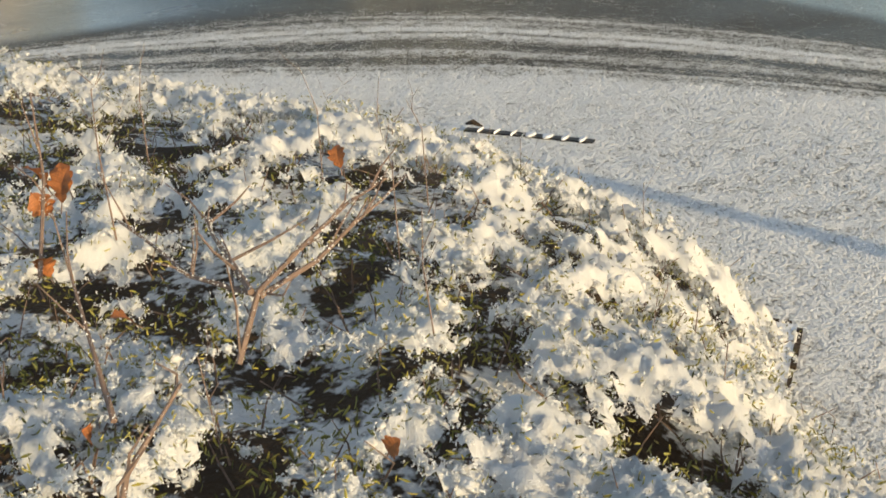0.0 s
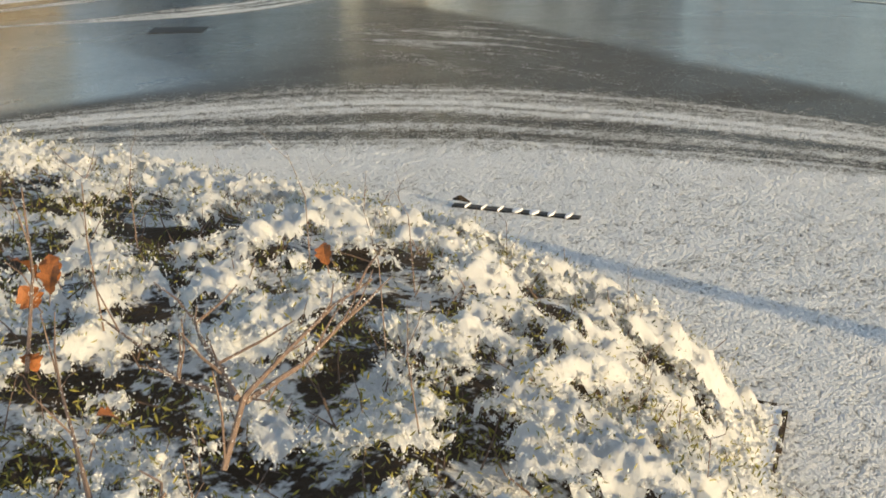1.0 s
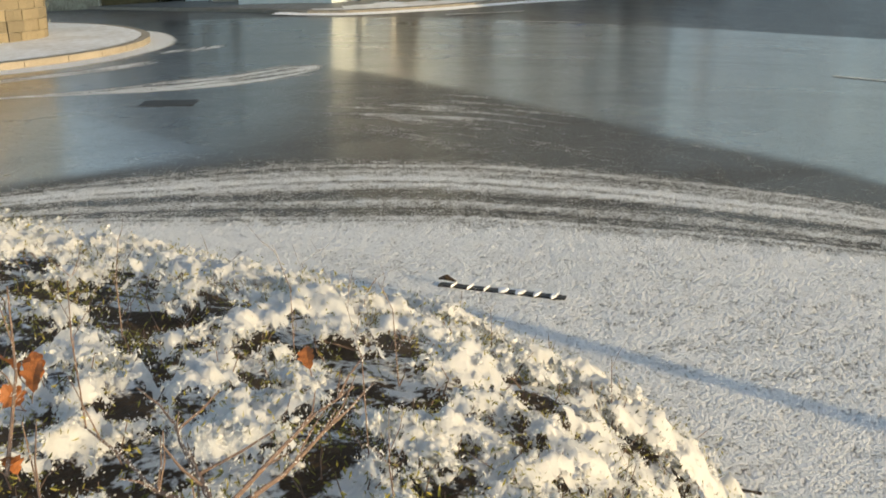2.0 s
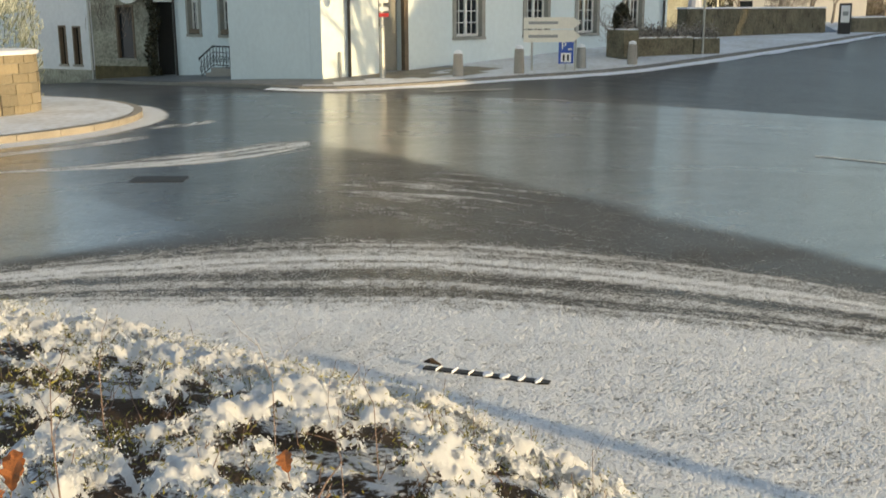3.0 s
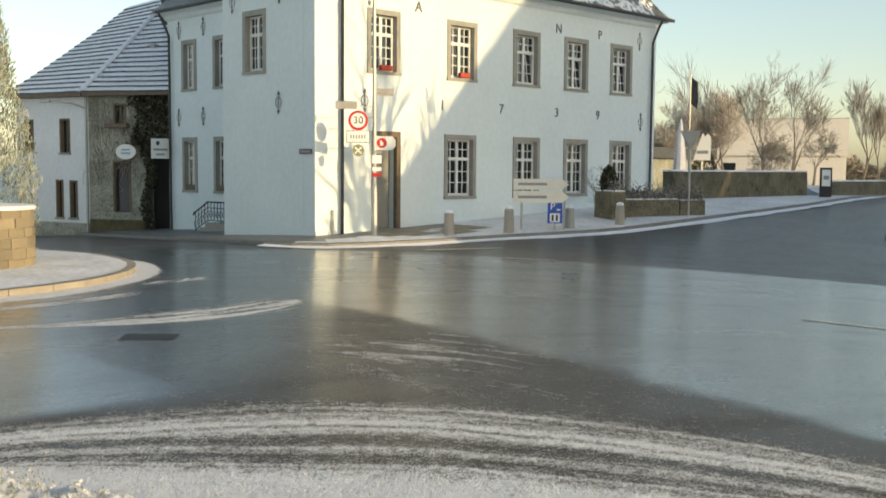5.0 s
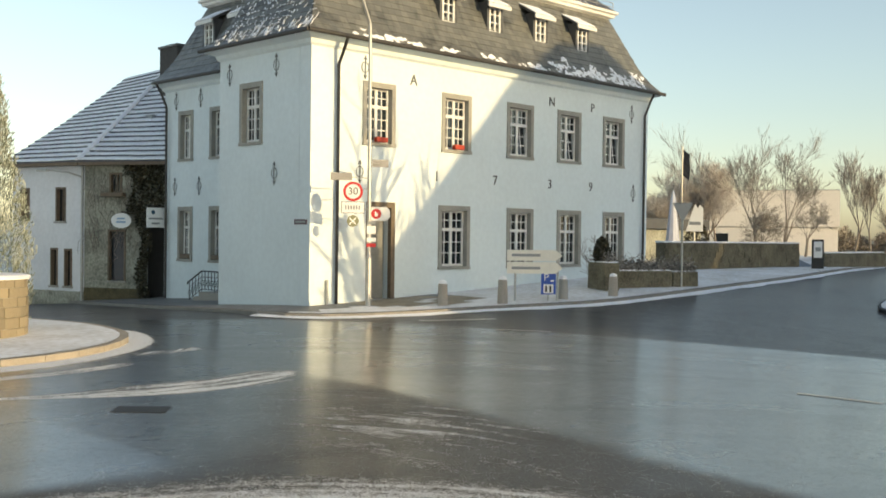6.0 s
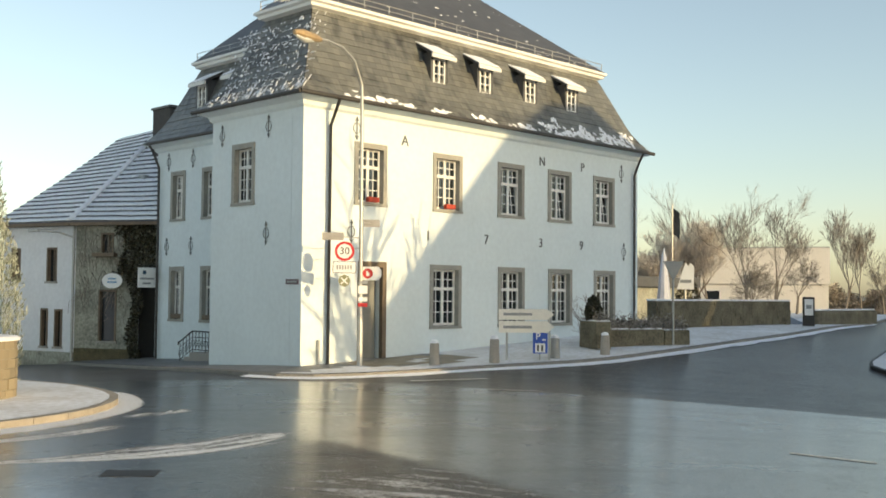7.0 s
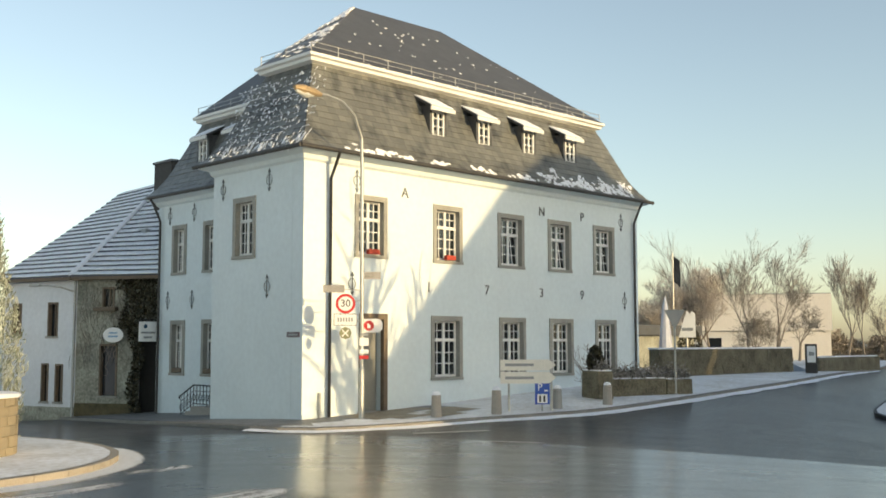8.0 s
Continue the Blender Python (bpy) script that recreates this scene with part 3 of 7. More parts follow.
def dormer(roof, fn, u):
    """A small lean-to dormer: slate cheeks, white window, long sloping snow-laden roof."""
    back, f0, w = 1.45, -0.35, 0.35
    d = part("dormer", boxes([((u - w, -back, 7.75), (u - w + 0.09, f0, 8.98)), ((u + w - 0.09, -back, 7.75), (u + w, f0, 8.98)),
                              ((u - w + 0.09, f0 - 0.3, 7.7), (u + w - 0.09, f0 - 0.02, 8.08))], fn), M_SLATE2, roof, "slate-hung dormer")
    z0, z1, a = 8.06, 8.84, w - 0.10
    bars = [((u - a, f0 - 0.1, z0), (u - a + 0.06, f0, z1)), ((u + a - 0.06, f0 - 0.1, z0), (u + a, f0, z1)), ((u - a + 0.06, f0 - 0.1, z0), (u + a - 0.06, f0, z0 + 0.07)),
            ((u - a + 0.06, f0 - 0.1, z1 - 0.06), (u + a - 0.06, f0, z1)), ((u - 0.03, f0 - 0.095, z0 + 0.07), (u + 0.03, f0, z1 - 0.06)),
            ((u - a + 0.06, f0 - 0.09, z0 + 0.30), (u + a - 0.06, f0 - 0.01, z0 + 0.33)), ((u - a + 0.06, f0 - 0.09, z0 + 0.54), (u + a - 0.06, f0 - 0.01, z0 + 0.57))]
    wd = part("window", boxes(bars, fn), M_PAINT, d, "white dormer window")
    part("pane", boxes([((u - a + 0.06, f0 - 0.07, z0 + 0.07), (u + a - 0.06, f0 - 0.062, z1 - 0.06))], fn), M_GLASS, wd)

    def slope(p):
        return fn((p[0], p[1], p[2] + (-p[1] + f0 + 0.2) * 0.55))
    part("dormer_roof", boxes([((u - w - 0.13, -back - 0.1, 8.84), (u + w + 0.13, f0 + 0.2, 8.91))], slope), M_SLATE2, d)
    part("fascia", boxes([((u - w - 0.15, f0 + 0.17, 8.78), (u + w + 0.15, f0 + 0.22, 8.90))], fn), M_PAINT, d, "white fascia board")
    part("snow_cover", boxes([((u - w - 0.11, -back + 0.25, 8.913), (u + w + 0.11, f0 + 0.18, 8.945))], slope, 0.012), M_SNOW, d, "thin snow cover")
    return d


def white_house():
    h = thing("house", "large white rendered house with slate mansard roof in winter sun", "house")
    rnd = random.Random(5)
    ups = [(1.69, 2.83), (4.60, 5.79), (7.35, 8.57), (9.75, 10.95), (12.15, 13.35)]
    gnd = [(4.51, 5.78), (7.39, 8.61), (9.78, 11.0), (12.2, 13.4)]
    zu, zg = (4.36, 6.0), (1.05, 2.83)
    door = (1.85, 2.85, 0.22, 2.85)
    ins = 0.1
    holes = [(a + ins, b - ins, zu[0] + 0.02, zu[1] - ins) for a, b in ups] + [(a + ins, b - ins, zg[0] + 0.02, zg[1] - ins) for a, b in gnd] + [(door[0] + ins, door[1] - ins, -0.3, door[3] - ins)]
    part("wall", wall_with_openings(0, LEN, -1.2, EAVE, holes, front), M_RENDER, h, "white rendered long front")
    sa = (2.06, 3.11)
    part("wall", wall_with_openings(0.46, BAY, -1.2, EAVE, [(sa[0] + ins, sa[1] - ins, zu[0], zu[1] - ins)], side_at(0)), M_RENDER, h)
    wb = [(9.2, 10.1), (7.28, 8.2)]
    part("wall", wall_with_openings(BAY, DEEP, -1.4, EAVE, [(a + ins, b - ins, z[0] + 0.02, z[1] - ins) for a, b in wb for z in (zu, zg)], side_at(SET)), M_RENDER, h)
    for lo, hi in (((0.46, BAY - 0.4, -1.2), (SET, BAY, EAVE)), ((LEN - 0.4, 0.46, -1.2), (LEN, DEEP, EAVE)), ((SET + 0.46, DEEP - 0.4, -1.4), (LEN - 0.4, DEEP, EAVE))):
        part("wall", boxes([(lo, hi)]), M_RENDER, h)
    # dark sheets behind the panes, the rooms' shade put into their colour
    part("interior_shade", boxes([((0.9, 1.3, 0.2), (LEN - 0.9, 1.4, 6.8)), ((SET + 1.4, 1.4, 0.2), (SET + 1.5, DEEP - 1, 6.8)), ((1.3, 1.4, 0.2), (1.4, 3.5, 6.8))]), M_DARK, h)
    # plinth line and the moulding under the eaves
    part("eaves_moulding", sweep([(0.0, 6.70), (-0.07, 6.76), (-0.10, 6.86), (-0.30, 6.93), (-0.36, 6.975), (0.1, 6.976)]), M_RENDER, h)
    part("plinth", boxes([((0.0, 0.0, -1.0), (1.84, 0.025, 0.28)), ((2.86, 0.0, -0.6), (LEN, 0.025, 0.42))], front), M_RENDER, h)
    for i, (a, b) in enumerate(ups):
        w = window(h, front, a, b, *zu, tilted=i >= 2)
        if i < 2:
            bm = bmesh.new()
            box(bm, ((a + b) / 2 - 0.18, 0.02, zu[0] + 0.065), ((a + b) / 2 + 0.20, 0.15, zu[0] + 0.20), front, 0.02)
            part("flower_box", bm, M_GERANIUM, w, "small red flower box")
    for a, b in gnd:
        window(h, front, a, b, *zg)
    window(h, side_at(0), *sa, *zu)
    for a, b in wb:
        window(h, side_at(SET), a, b, *zu)
        w = window(h, side_at(SET), a, b, *zg)
        part("flower_box", boxes([((a + 0.15, -0.12, zg[0] + 0.065), (b - 0.15, 0.04, zg[0] + 0.22))], side_at(SET), 0.015), M_BROWN, w, "dark planted window box")
    # door
    d = part("door", boxes([((door[0] + 0.14, -0.34, -0.2), (door[1] - 0.14, -0.28, 2.68))], front), M_GREY, h, "grey panelled front door")
    part("door_frame", boxes([((door[0], -0.1, 0.05), (door[0] + 0.14, 0.03, door[3])), ((door[1] - 0.14, -0.1, 0.05), (door[1], 0.03, door[3])),
                              ((door[0] + 0.14, -0.1, door[3] - 0.15), (door[1] - 0.14, 0.028, door[3]))], front), M_BROWN, d, "brown sandstone door frame")
    part("panel", boxes([((door[0] + 0.25, -0.285, 0.5), (door[1] - 0.25, -0.262, 1.3)), ((door[0] + 0.25, -0.285, 1.45), (door[1] - 0.25, -0.262, 2.5))], front, 0.008), M_GREY, d)
    part("step", boxes([((door[0] - 0.05, -0.3, 0.0), (door[1] + 0.05, 0.22, 0.27))], front, 0.015), M_GRANITE, d, "worn stone doorstep")
    np_ = part("name_plate", boxes([((0.10, 0.004, 2.22), (0.62, 0.022, 2.35))], side_at(0), 0.003), mat("enamel_plum", (0.10, 0.06, 0.08), 0.4, var=0.2), h, "small dark enamel street-name plate")
    part("lettering_bar", boxes([((0.16, 0.023, 2.26), (0.56, 0.026, 2.31))], side_at(0)), M_SIGNGREY, np_)
    # short grey bar, upright on the front near its left corner
    part("wall_bar", tube(bmesh.new(), [(0.52, -0.05, 0.1), (0.52, -0.05, 0.82)], 0.04, 8), M_GALV, h, "short grey upright bar on the wall")
    # iron letters and date
    for x, z, s in ((3.5, 6.2, "A"), (9.45, 6.2, "N"), (11.55, 6.2, "P"), (4.42, 3.62, "1"), (6.85, 3.62, "7"), (9.4, 3.62, "3"), (11.5, 3.62, "9")):
        wall_anchor(h, front, x, z, s)
    for x, z in ((13.75, 6.2), (13.9, 3.5), (1.6, 3.62), (1.75, 6.35)):
        wall_anchor(h, front, x, z)
    for y, z in ((1.45, 6.35), (3.6, 6.30), (1.5, 3.55)):
        wall_anchor(h, side_at(0), y, z)
    for y, z in ((10.25, 6.35), (8.75, 6.35), (10.3, 3.5), (8.8, 3.5)):
        wall_anchor(h, side_at(SET), y, z)
    # roofs
    r = part("roof", sweep(MANSARD + [(1.06, 9.66)], cap_low=True, cap_high=True), M_SLATE2, h, "dark slate mansard roof with patches of snow")
    edges = [((0, 0, 1), (LEN, 0, 1), 0, 1), ((0, BAY, 1), (0, 0, 1), 1, 0), ((SET, DEEP, 1), (SET, BAY, -1), 1, 0), ((SET, BAY, -1), (0, BAY, 1), 0, -1)]
    V, F = slates(edges, rnd)
    near = [i for i in range(0, len(V), 6) if V[i][2] < 8.2 and ((V[i][1] < 0.6 and V[i][0] < 7.0) or (V[i][0] < 0.6 and V[i][1] < 3.4))][:300]
    chosen = set(near)
    for i in near:
        part("slate", raw_mesh("slate", V[i:i + 6], [(0, 1, 2, 3), (4, 5, 1, 0)], M_SLATE1), None, r)
    rest = [i for i in range(0, len(V), 6) if i not in chosen]
    V2 = [V[i + k] for i in rest for k in range(6)]
    F2 = [f for n in range(len(rest)) for f in ((n * 6, n * 6 + 1, n * 6 + 2, n * 6 + 3), (n * 6 + 4, n * 6 + 5, n * 6 + 1, n * 6))]
    s = part("slating", raw_mesh("slating", V2, F2, M_SLATE), None, r)
    tagged(s, kind="stuff")
    c = part("cornice", sweep([(1.06, 9.55), (0.98, 9.60), (0.86, 9.64), (0.84, 9.72), (0.76, 9.76), (0.76, 9.84), (1.2, 9.86)]), M_PAINT, h, "white painted roof cornice")
    bm = bmesh.new()
    A, B, C, D, E, Fp = [bm.verts.new((x, y, 9.85)) for x, y in plan(0.80)]
    R1, R2 = bm.verts.new((6.25, 5.5, 13.42)), bm.verts.new((10.45, 5.5, 13.47))
    for f in ((A, B, R2, R1), (B, C, R2), (C, D, R1, R2), (D, E, R1), (E, Fp, R1), (Fp, A, R1), (A, Fp, E, D, C, B)):
        bm.faces.new(f)
    part("upper_roof", bm, M_SLATE2, h, "dark slate hipped upper roof")
    # snow guard rails on the cornice
    for k, (p, q) in enumerate((((0.9, 0.9), (LEN - 0.9, 0.9)), ((0.9, 0.9), (0.9, BAY - 0.9)), ((SET + 0.9, BAY - 0.9), (SET + 0.9, DEEP - 0.9)))):
        bm = bmesh.new()
        n = int(math.dist(p, q) / 0.9)
        for zz in (10.02, 10.16):
            tube(bm, [(*p, zz), (*q, zz)], 0.012, 5)
        for i in range(n + 1):
            x, y = p[0] + (q[0] - p[0]) * i / n, p[1] + (q[1] - p[1]) * i / n
            tube(bm, [(x, y, 9.82), (x, y, 10.18)], 0.014, 5)
        part("snow_guard", bm, M_GALV, h, "thin metal snow guard rail")
    for x in (5.17, 7.15, 9.28, 11.42):
        dormer(h, lambda p: (p[0], -p[1] - 0.0, p[2]), x)
    for y in (7.0, 8.9):
        dormer(h, side_at(SET), y)
    # rainwater pipes
    for pts in ([(0.82, -0.42, 6.93), (0.82, -0.30, 6.7), (0.80, -0.1, 6.3), (0.80, -0.09, 0.0)], [(LEN - 0.25, -0.42, 6.93), (LEN - 0.28, -0.3, 6.7), (LEN - 0.32, -0.1, 6.2), (LEN - 0.32, -0.09, 0.3)],
                [(SET - 0.42, 10.85, 6.93), (SET - 0.3, 10.8, 6.7), (SET - 0.1, 10.75, 6.2), (SET - 0.09, 10.75, -0.6)]):
        part("downpipe", tube(bmesh.new(), pts, 0.042, 8), M_PIPE, h, "dark rainwater downpipe")
    bm = bmesh.new()
    for p, q in (((-0.42, -0.42), (LEN + 0.42, -0.42)), ((-0.42, -0.42), (-0.42, BAY + 0.42)), ((SET - 0.42, BAY + 0.42), (SET - 0.42, DEEP))):
        tube(bm, [(*p, 6.99), (*q, 6.99)], 0.06, 8)
    part("gutter", bm, M_PIPE, h)
    # lumps of snow along the eaves
    bm = bmesh.new()
    for i in range(150):
        cx = rnd.choice((2.2, 3.1, 4.6, 6.6, 8.3, 9.6, 10.6, 11.9, 12.6, 13.4))
        x = min(max(cx + rnd.gauss(0, 0.35), 0.1), 14.6)
        z = 7.06 + abs(rnd.gauss(0, 0.10)) + (0.25 * rnd.random() if cx > 9 else 0)
        d0 = mansard_point(z)
        m = pose(x, d0 - 0.03, z, 55, 0, rnd.uniform(-15, 15)) @ Matrix.Diagonal((rnd.uniform(0.04, 0.16), rnd.uniform(0.03, 0.11), 0.022, 1))
        bmesh.ops.create_icosphere(bm, subdivisions=1, radius=1, matrix=m)
    for i in range(70):
        s = rnd.random() ** 2 * 0.8
        x = rnd.uniform(1.6 + 5.2 * s, 13.4 - 3.4 * s)
        y, z = 0.85 + s * 4.6, 9.87 + s * 3.55
        m = pose(x, y, z + 0.01, 37, 0, rnd.uniform(-20, 20)) @ Matrix.Diagonal((rnd.uniform(0.03, 0.12), rnd.uniform(0.02, 0.05), 0.015, 1))
        bmesh.ops.create_icosphere(bm, subdivisions=1, radius=1, matrix=m)
    for i in range(330):
        y, z = rnd.uniform(0.2, BAY - 0.1), rnd.uniform(7.1, 9.4)
        d0 = mansard_point(z)
        m = pose(d0 - 0.03, y, z, 0, -60, rnd.uniform(-20, 20)) @ Matrix.Diagonal((rnd.uniform(0.02, 0.06), rnd.uniform(0.012, 0.04), 0.012, 1))
        bmesh.ops.create_icosphere(bm, subdivisions=1, radius=1, matrix=m)
    for i in range(420):
        # caught on the butts of the slates of the end slope
        y, row = rnd.uniform(-0.1, BAY + 0.1), rnd.randint(0, 12)
        z = 7.04 + row * 0.185
        if noise.noise(Vector((y * 0.9, z * 0.8, 4.0))) < -0.12:
            continue
        m = pose(mansard_point(z) - 0.03, y, z, 0, -60, rnd.uniform(-8, 8)) @ Matrix.Diagonal((0.016, rnd.uniform(0.03, 0.10), 0.012, 1))
        bmesh.ops.create_icosphere(bm, subdivisions=1, radius=1, matrix=m)
    for i in range(60):
        # runs of snow at the foot of the end slope
        y = rnd.uniform(-0.3, BAY)
        z = 7.05 + abs(rnd.gauss(0, 0.22))
        m = pose(mansard_point(z) - 0.02, y, z, rnd.uniform(-35, 5), -58, 0) @ Matrix.Diagonal((rnd.uniform(0.08, 0.24), rnd.uniform(0.02, 0.05), 0.014, 1))
        bmesh.ops.create_icosphere(bm, subdivisions=1, radius=1, matrix=m)
    for x0, x1, n in ((11.2, 11.9, 40), (13.5, 14.4, 40), (9.8, 10.5, 22), (12.5, 13.2, 22)):
        # left-over sheets on the long front
        for i in range(n):
            x, z = rnd.uniform(x0, x1), 7.06 + rnd.random() ** 1.5 * 0.62
            m = pose(x, mansard_point(z) - 0.02, z, 52, 0, rnd.uniform(-25, 10)) @ Matrix.Diagonal((rnd.uniform(0.04, 0.12), rnd.uniform(0.05, 0.16), 0.014, 1))
            bmesh.ops.create_icosphere(bm, subdivisions=1, radius=1, matrix=m)
    for i in range(300):
        # the western hip of the upper roof
        s, w = rnd.random() ** 0.7, rnd.random()
        lo = Vector((0.80, 0.80, 9.85)).lerp(Vector((0.80, BAY - 0.80, 9.85)), w)
        p = lo.lerp(Vector((6.25, 5.5, 13.42)), 0.97 * s)
        if noise.noise(p * 0.8) < -0.15 and s < 0.75:
            continue
        m = pose(p.x, p.y, p.z + 0.01, 0, -33, rnd.uniform(-30, 30)) @ Matrix.Diagonal((rnd.uniform(0.06, 0.15), rnd.uniform(0.05, 0.14), 0.02, 1))
        bmesh.ops.create_icosphere(bm, subdivisions=1, radius=1, matrix=m)
    for v in bm.verts:
        v.co += Vector(noise.noise_vector(v.co * 9)) * 0.03
    sn = part("snow_residue", bm, M_SNOW, h, "left-over snow patches on the slates")
    tagged(sn, kind="stuff")
    return h


white_house()


# ---------------------------------------------------------------- pavements and kerbs
def strip_slab(name, outer, inner, lift, rows, label, kerb_group):
    """A snow-covered footway between a kerb line and an inner line, following the land, with a kerb of single stones."""
    n, k = len(outer), rows
    v, f = [], []
    for (x0, y0), (x1, y1) in zip(outer, inner):
        ln = math.hypot(x1 - x0, y1 - y0)
        for j in range(k + 1):
            s = (0.16 / ln) + (1 - 0.16 / ln) * j / k
            x, y = x0 + (x1 - x0) * s, y0 + (y1 - y0) * s
            v.append((x, y, gz(x, y) + lift + 0.012))
    for i in range(n - 1):
        for j in range(k):
            a = i * (k + 1) + j
            f.append((a, a + k + 1, a + k + 2, a + 1))
    ob = new(name, raw_mesh(name, v, f, M_PAVE, True))
    ob.data.materials.append(M_TROD)
    for p in ob.data.polygons:
        if p.center.y > -1.1 and -2.5 < p.center.x < 4.0:
            p.material_index = 1
    tagged(ob, label, "pavement", kind="structure")
    return ob


def dense(pts, step=0.9):
    """Points closer together along a polyline, rounded a little."""
    out = []
    for (x0, y0), (x1, y1) in zip(pts, pts[1:]):
        m = max(1, int(math.hypot(x1 - x0, y1 - y0) / step))
        out += [(x0 + (x1 - x0) * i / m, y0 + (y1 - y0) * i / m) for i in range(m)]
    out.append(pts[-1])
    for _ in range(2):
        out = [out[0]] + [tuple((a + 2 * b + c) / 4 for a, b, c in zip(p, q, r)) for p, q, r in zip(out, out[1:], out[2:])] + [out[-1]]
    return out


def kerb_stones(parent, line, lift, material, inward):
    """Single kerb stones along a line."""
    for i, ((x0, y0), (x1, y1)) in enumerate(zip(line, line[1:])):
        ln = math.hypot(x1 - x0, y1 - y0)
        ux, uy = (x1 - x0) / ln, (y1 - y0) / ln
        nx, ny = -uy * inward, ux * inward
        bm = bmesh.new()

        def fn(p, x0=x0, y0=y0, ux=ux, uy=uy, nx=nx, ny=ny):
            x, y = x0 + ux * p[0] + nx * p[1], y0 + uy * p[0] + ny * p[1]
            return (x, y, gz(x, y) + p[2])
        box(bm, (0.006, 0.0, -0.25), (ln - 0.006, 0.16, lift + 0.004), fn)
        part("kerb_stone", bm, material, parent)


M_TROD = mat("damp_side_paving", (0.17, 0.165, 0.16), 0.55, var=0.7, scale=2.5, bump=0.3, bump_scale=20, dark=(0.10, 0.095, 0.09))
M_PAVE = mat("trodden_snow_paving", (0.80, 0.81, 0.84), 0.8, var=0.16, scale=0.8, bump=0.5, bump_scale=14, dark=(0.58, 0.56, 0.53))
FAR_OUT = dense([(1.5, 18.7), (-0.25, 9.0), (-1.37, 1.9), (-1.83, -1.2), (-1.3, -2.1), (-0.35, -2.65), (1.85, -3.2), (3.2, -3.5), (4.6, -4.3), (6.5, -4.65), (9.0, -4.62), (13.2, -4.55), (17.4, -4.3), (27.0, -2.8), (46.0, 1.5)])
FAR_IN = [(3.0, 19.0), (2.9, 9.0), (0.35, 2.5), (0.35, 0.35), (0.4, 0.35), (1.2, 0.35), (2.4, 0.35), (3.4, 0.35), (4.6, 0.35), (6.5, 0.35), (9.0, 0.35), (14.0, 0.35), (19.0, 5.0), (30.0, 9.0), (50.0, 16.0)]


def matched_inner(outer, control_out, control_in):
    """For each point of the dense outer line, the inner point at the same share of the way."""
    cum = [0.0]
    for p, q in zip(control_out, control_out[1:]):
        cum.append(cum[-1] + math.dist(p, q))
    run, res = 0.0, []
    total = sum(math.dist(p, q) for p, q in zip(outer, outer[1:]))
    for i, p in enumerate(outer):
        if i:
            run += math.dist(outer[i - 1], p)
        s = run / total * cum[-1]
        res.append((float(np.interp(s, cum, [c[0] for c in control_in])), float(np.interp(s, cum, [c[1] for c in control_in]))))
    return res


CTRL = [(1.5, 18.7), (-0.25, 9.0), (-1.37, 1.9), (-1.83, -1.2), (-1.3, -2.1), (-0.35, -2.65), (1.85, -3.2), (3.2, -3.5), (4.6, -4.3), (6.5, -4.65), (9.0, -4.62), (13.2, -4.55), (17.4, -4.3), (27.0, -2.8), (46.0, 1.5)]
pave = strip_slab("pavement", FAR_OUT, matched_inner(FAR_OUT, CTRL, FAR_IN), 0.08, 8, "snow-dusted stone pavement round the white house", "kerb")
kerb_stones(pave, FAR_OUT, 0.08, M_KERB, 1)



def gutter_snow():
    """Ploughed snow lying in the gutter along the far kerb, thinning out in places."""
    rnd = random.Random(17)
    v, f = [], []
    pts = [p for p in FAR_OUT if p[1] < 0.0 and p[0] < 30.0]
    fine = dense(pts, 0.25)
    for i, (x, y) in enumerate(fine):
        x0, y0 = fine[max(i - 1, 0)]
        x1, y1 = fine[min(i + 1, len(fine) - 1)]
        ln = math.hypot(x1 - x0, y1 - y0)
        nx, ny = (y1 - y0) / ln, -(x1 - x0) / ln
        w = 0.26 + 0.22 * noise.noise(Vector((x * 0.6, y * 0.6, 2.0))) + rnd.uniform(-0.03, 0.03)
        for k, (t, hgt) in enumerate(((-0.02, 0.035), (0.5, 0.028), (1.0, 0.004))):
            px, py = x - nx * w * t * -1 * 1.0, y - ny * w * t * -1 * 1.0
            v.append((px, py, gz(px, py) + hgt))
    for i in range(len(fine) - 1):
        for k in range(2):
            a = i * 3 + k
            f.append((a, a + 3, a + 4, a + 1))
    ob = new("gutter_snow", raw_mesh("gutter_snow", v, f, M_SNOW, True))
    tagged(ob, "strip of ploughed snow in the gutter along the kerb", "snow", kind="structure")


gutter_snow()


def road_dash(p, q, w=0.10):
    (x0, y0), (x1, y1) = p, q
    ln = math.hypot(x1 - x0, y1 - y0)
    nx, ny = -(y1 - y0) / ln * w / 2, (x1 - x0) / ln * w / 2
    v = []
    for s in (0, 0.5, 1):
        x, y = x0 + (x1 - x0) * s, y0 + (y1 - y0) * s
        v += [(x - nx, y - ny, gz(x, y) + 0.012), (x + nx, y + ny, gz(x, y) + 0.012)]
    ob = new("road_marking", raw_mesh("road_marking", v, [(0, 2, 3, 1), (2, 4, 5, 3)], M_LINE))
    tagged(ob, "worn white dash painted on the road", "road marking", kind="structure")


M_LINE = mat("road_paint", (0.55, 0.55, 0.52), 0.6, var=0.3, scale=9)
road_dash((0.46, -5.89), (1.22, -6.76))
road_dash((-0.86, -13.30), (-0.45, -14.45))
road_dash((0.05, -3.95), (1.7, -4.75), 0.16)

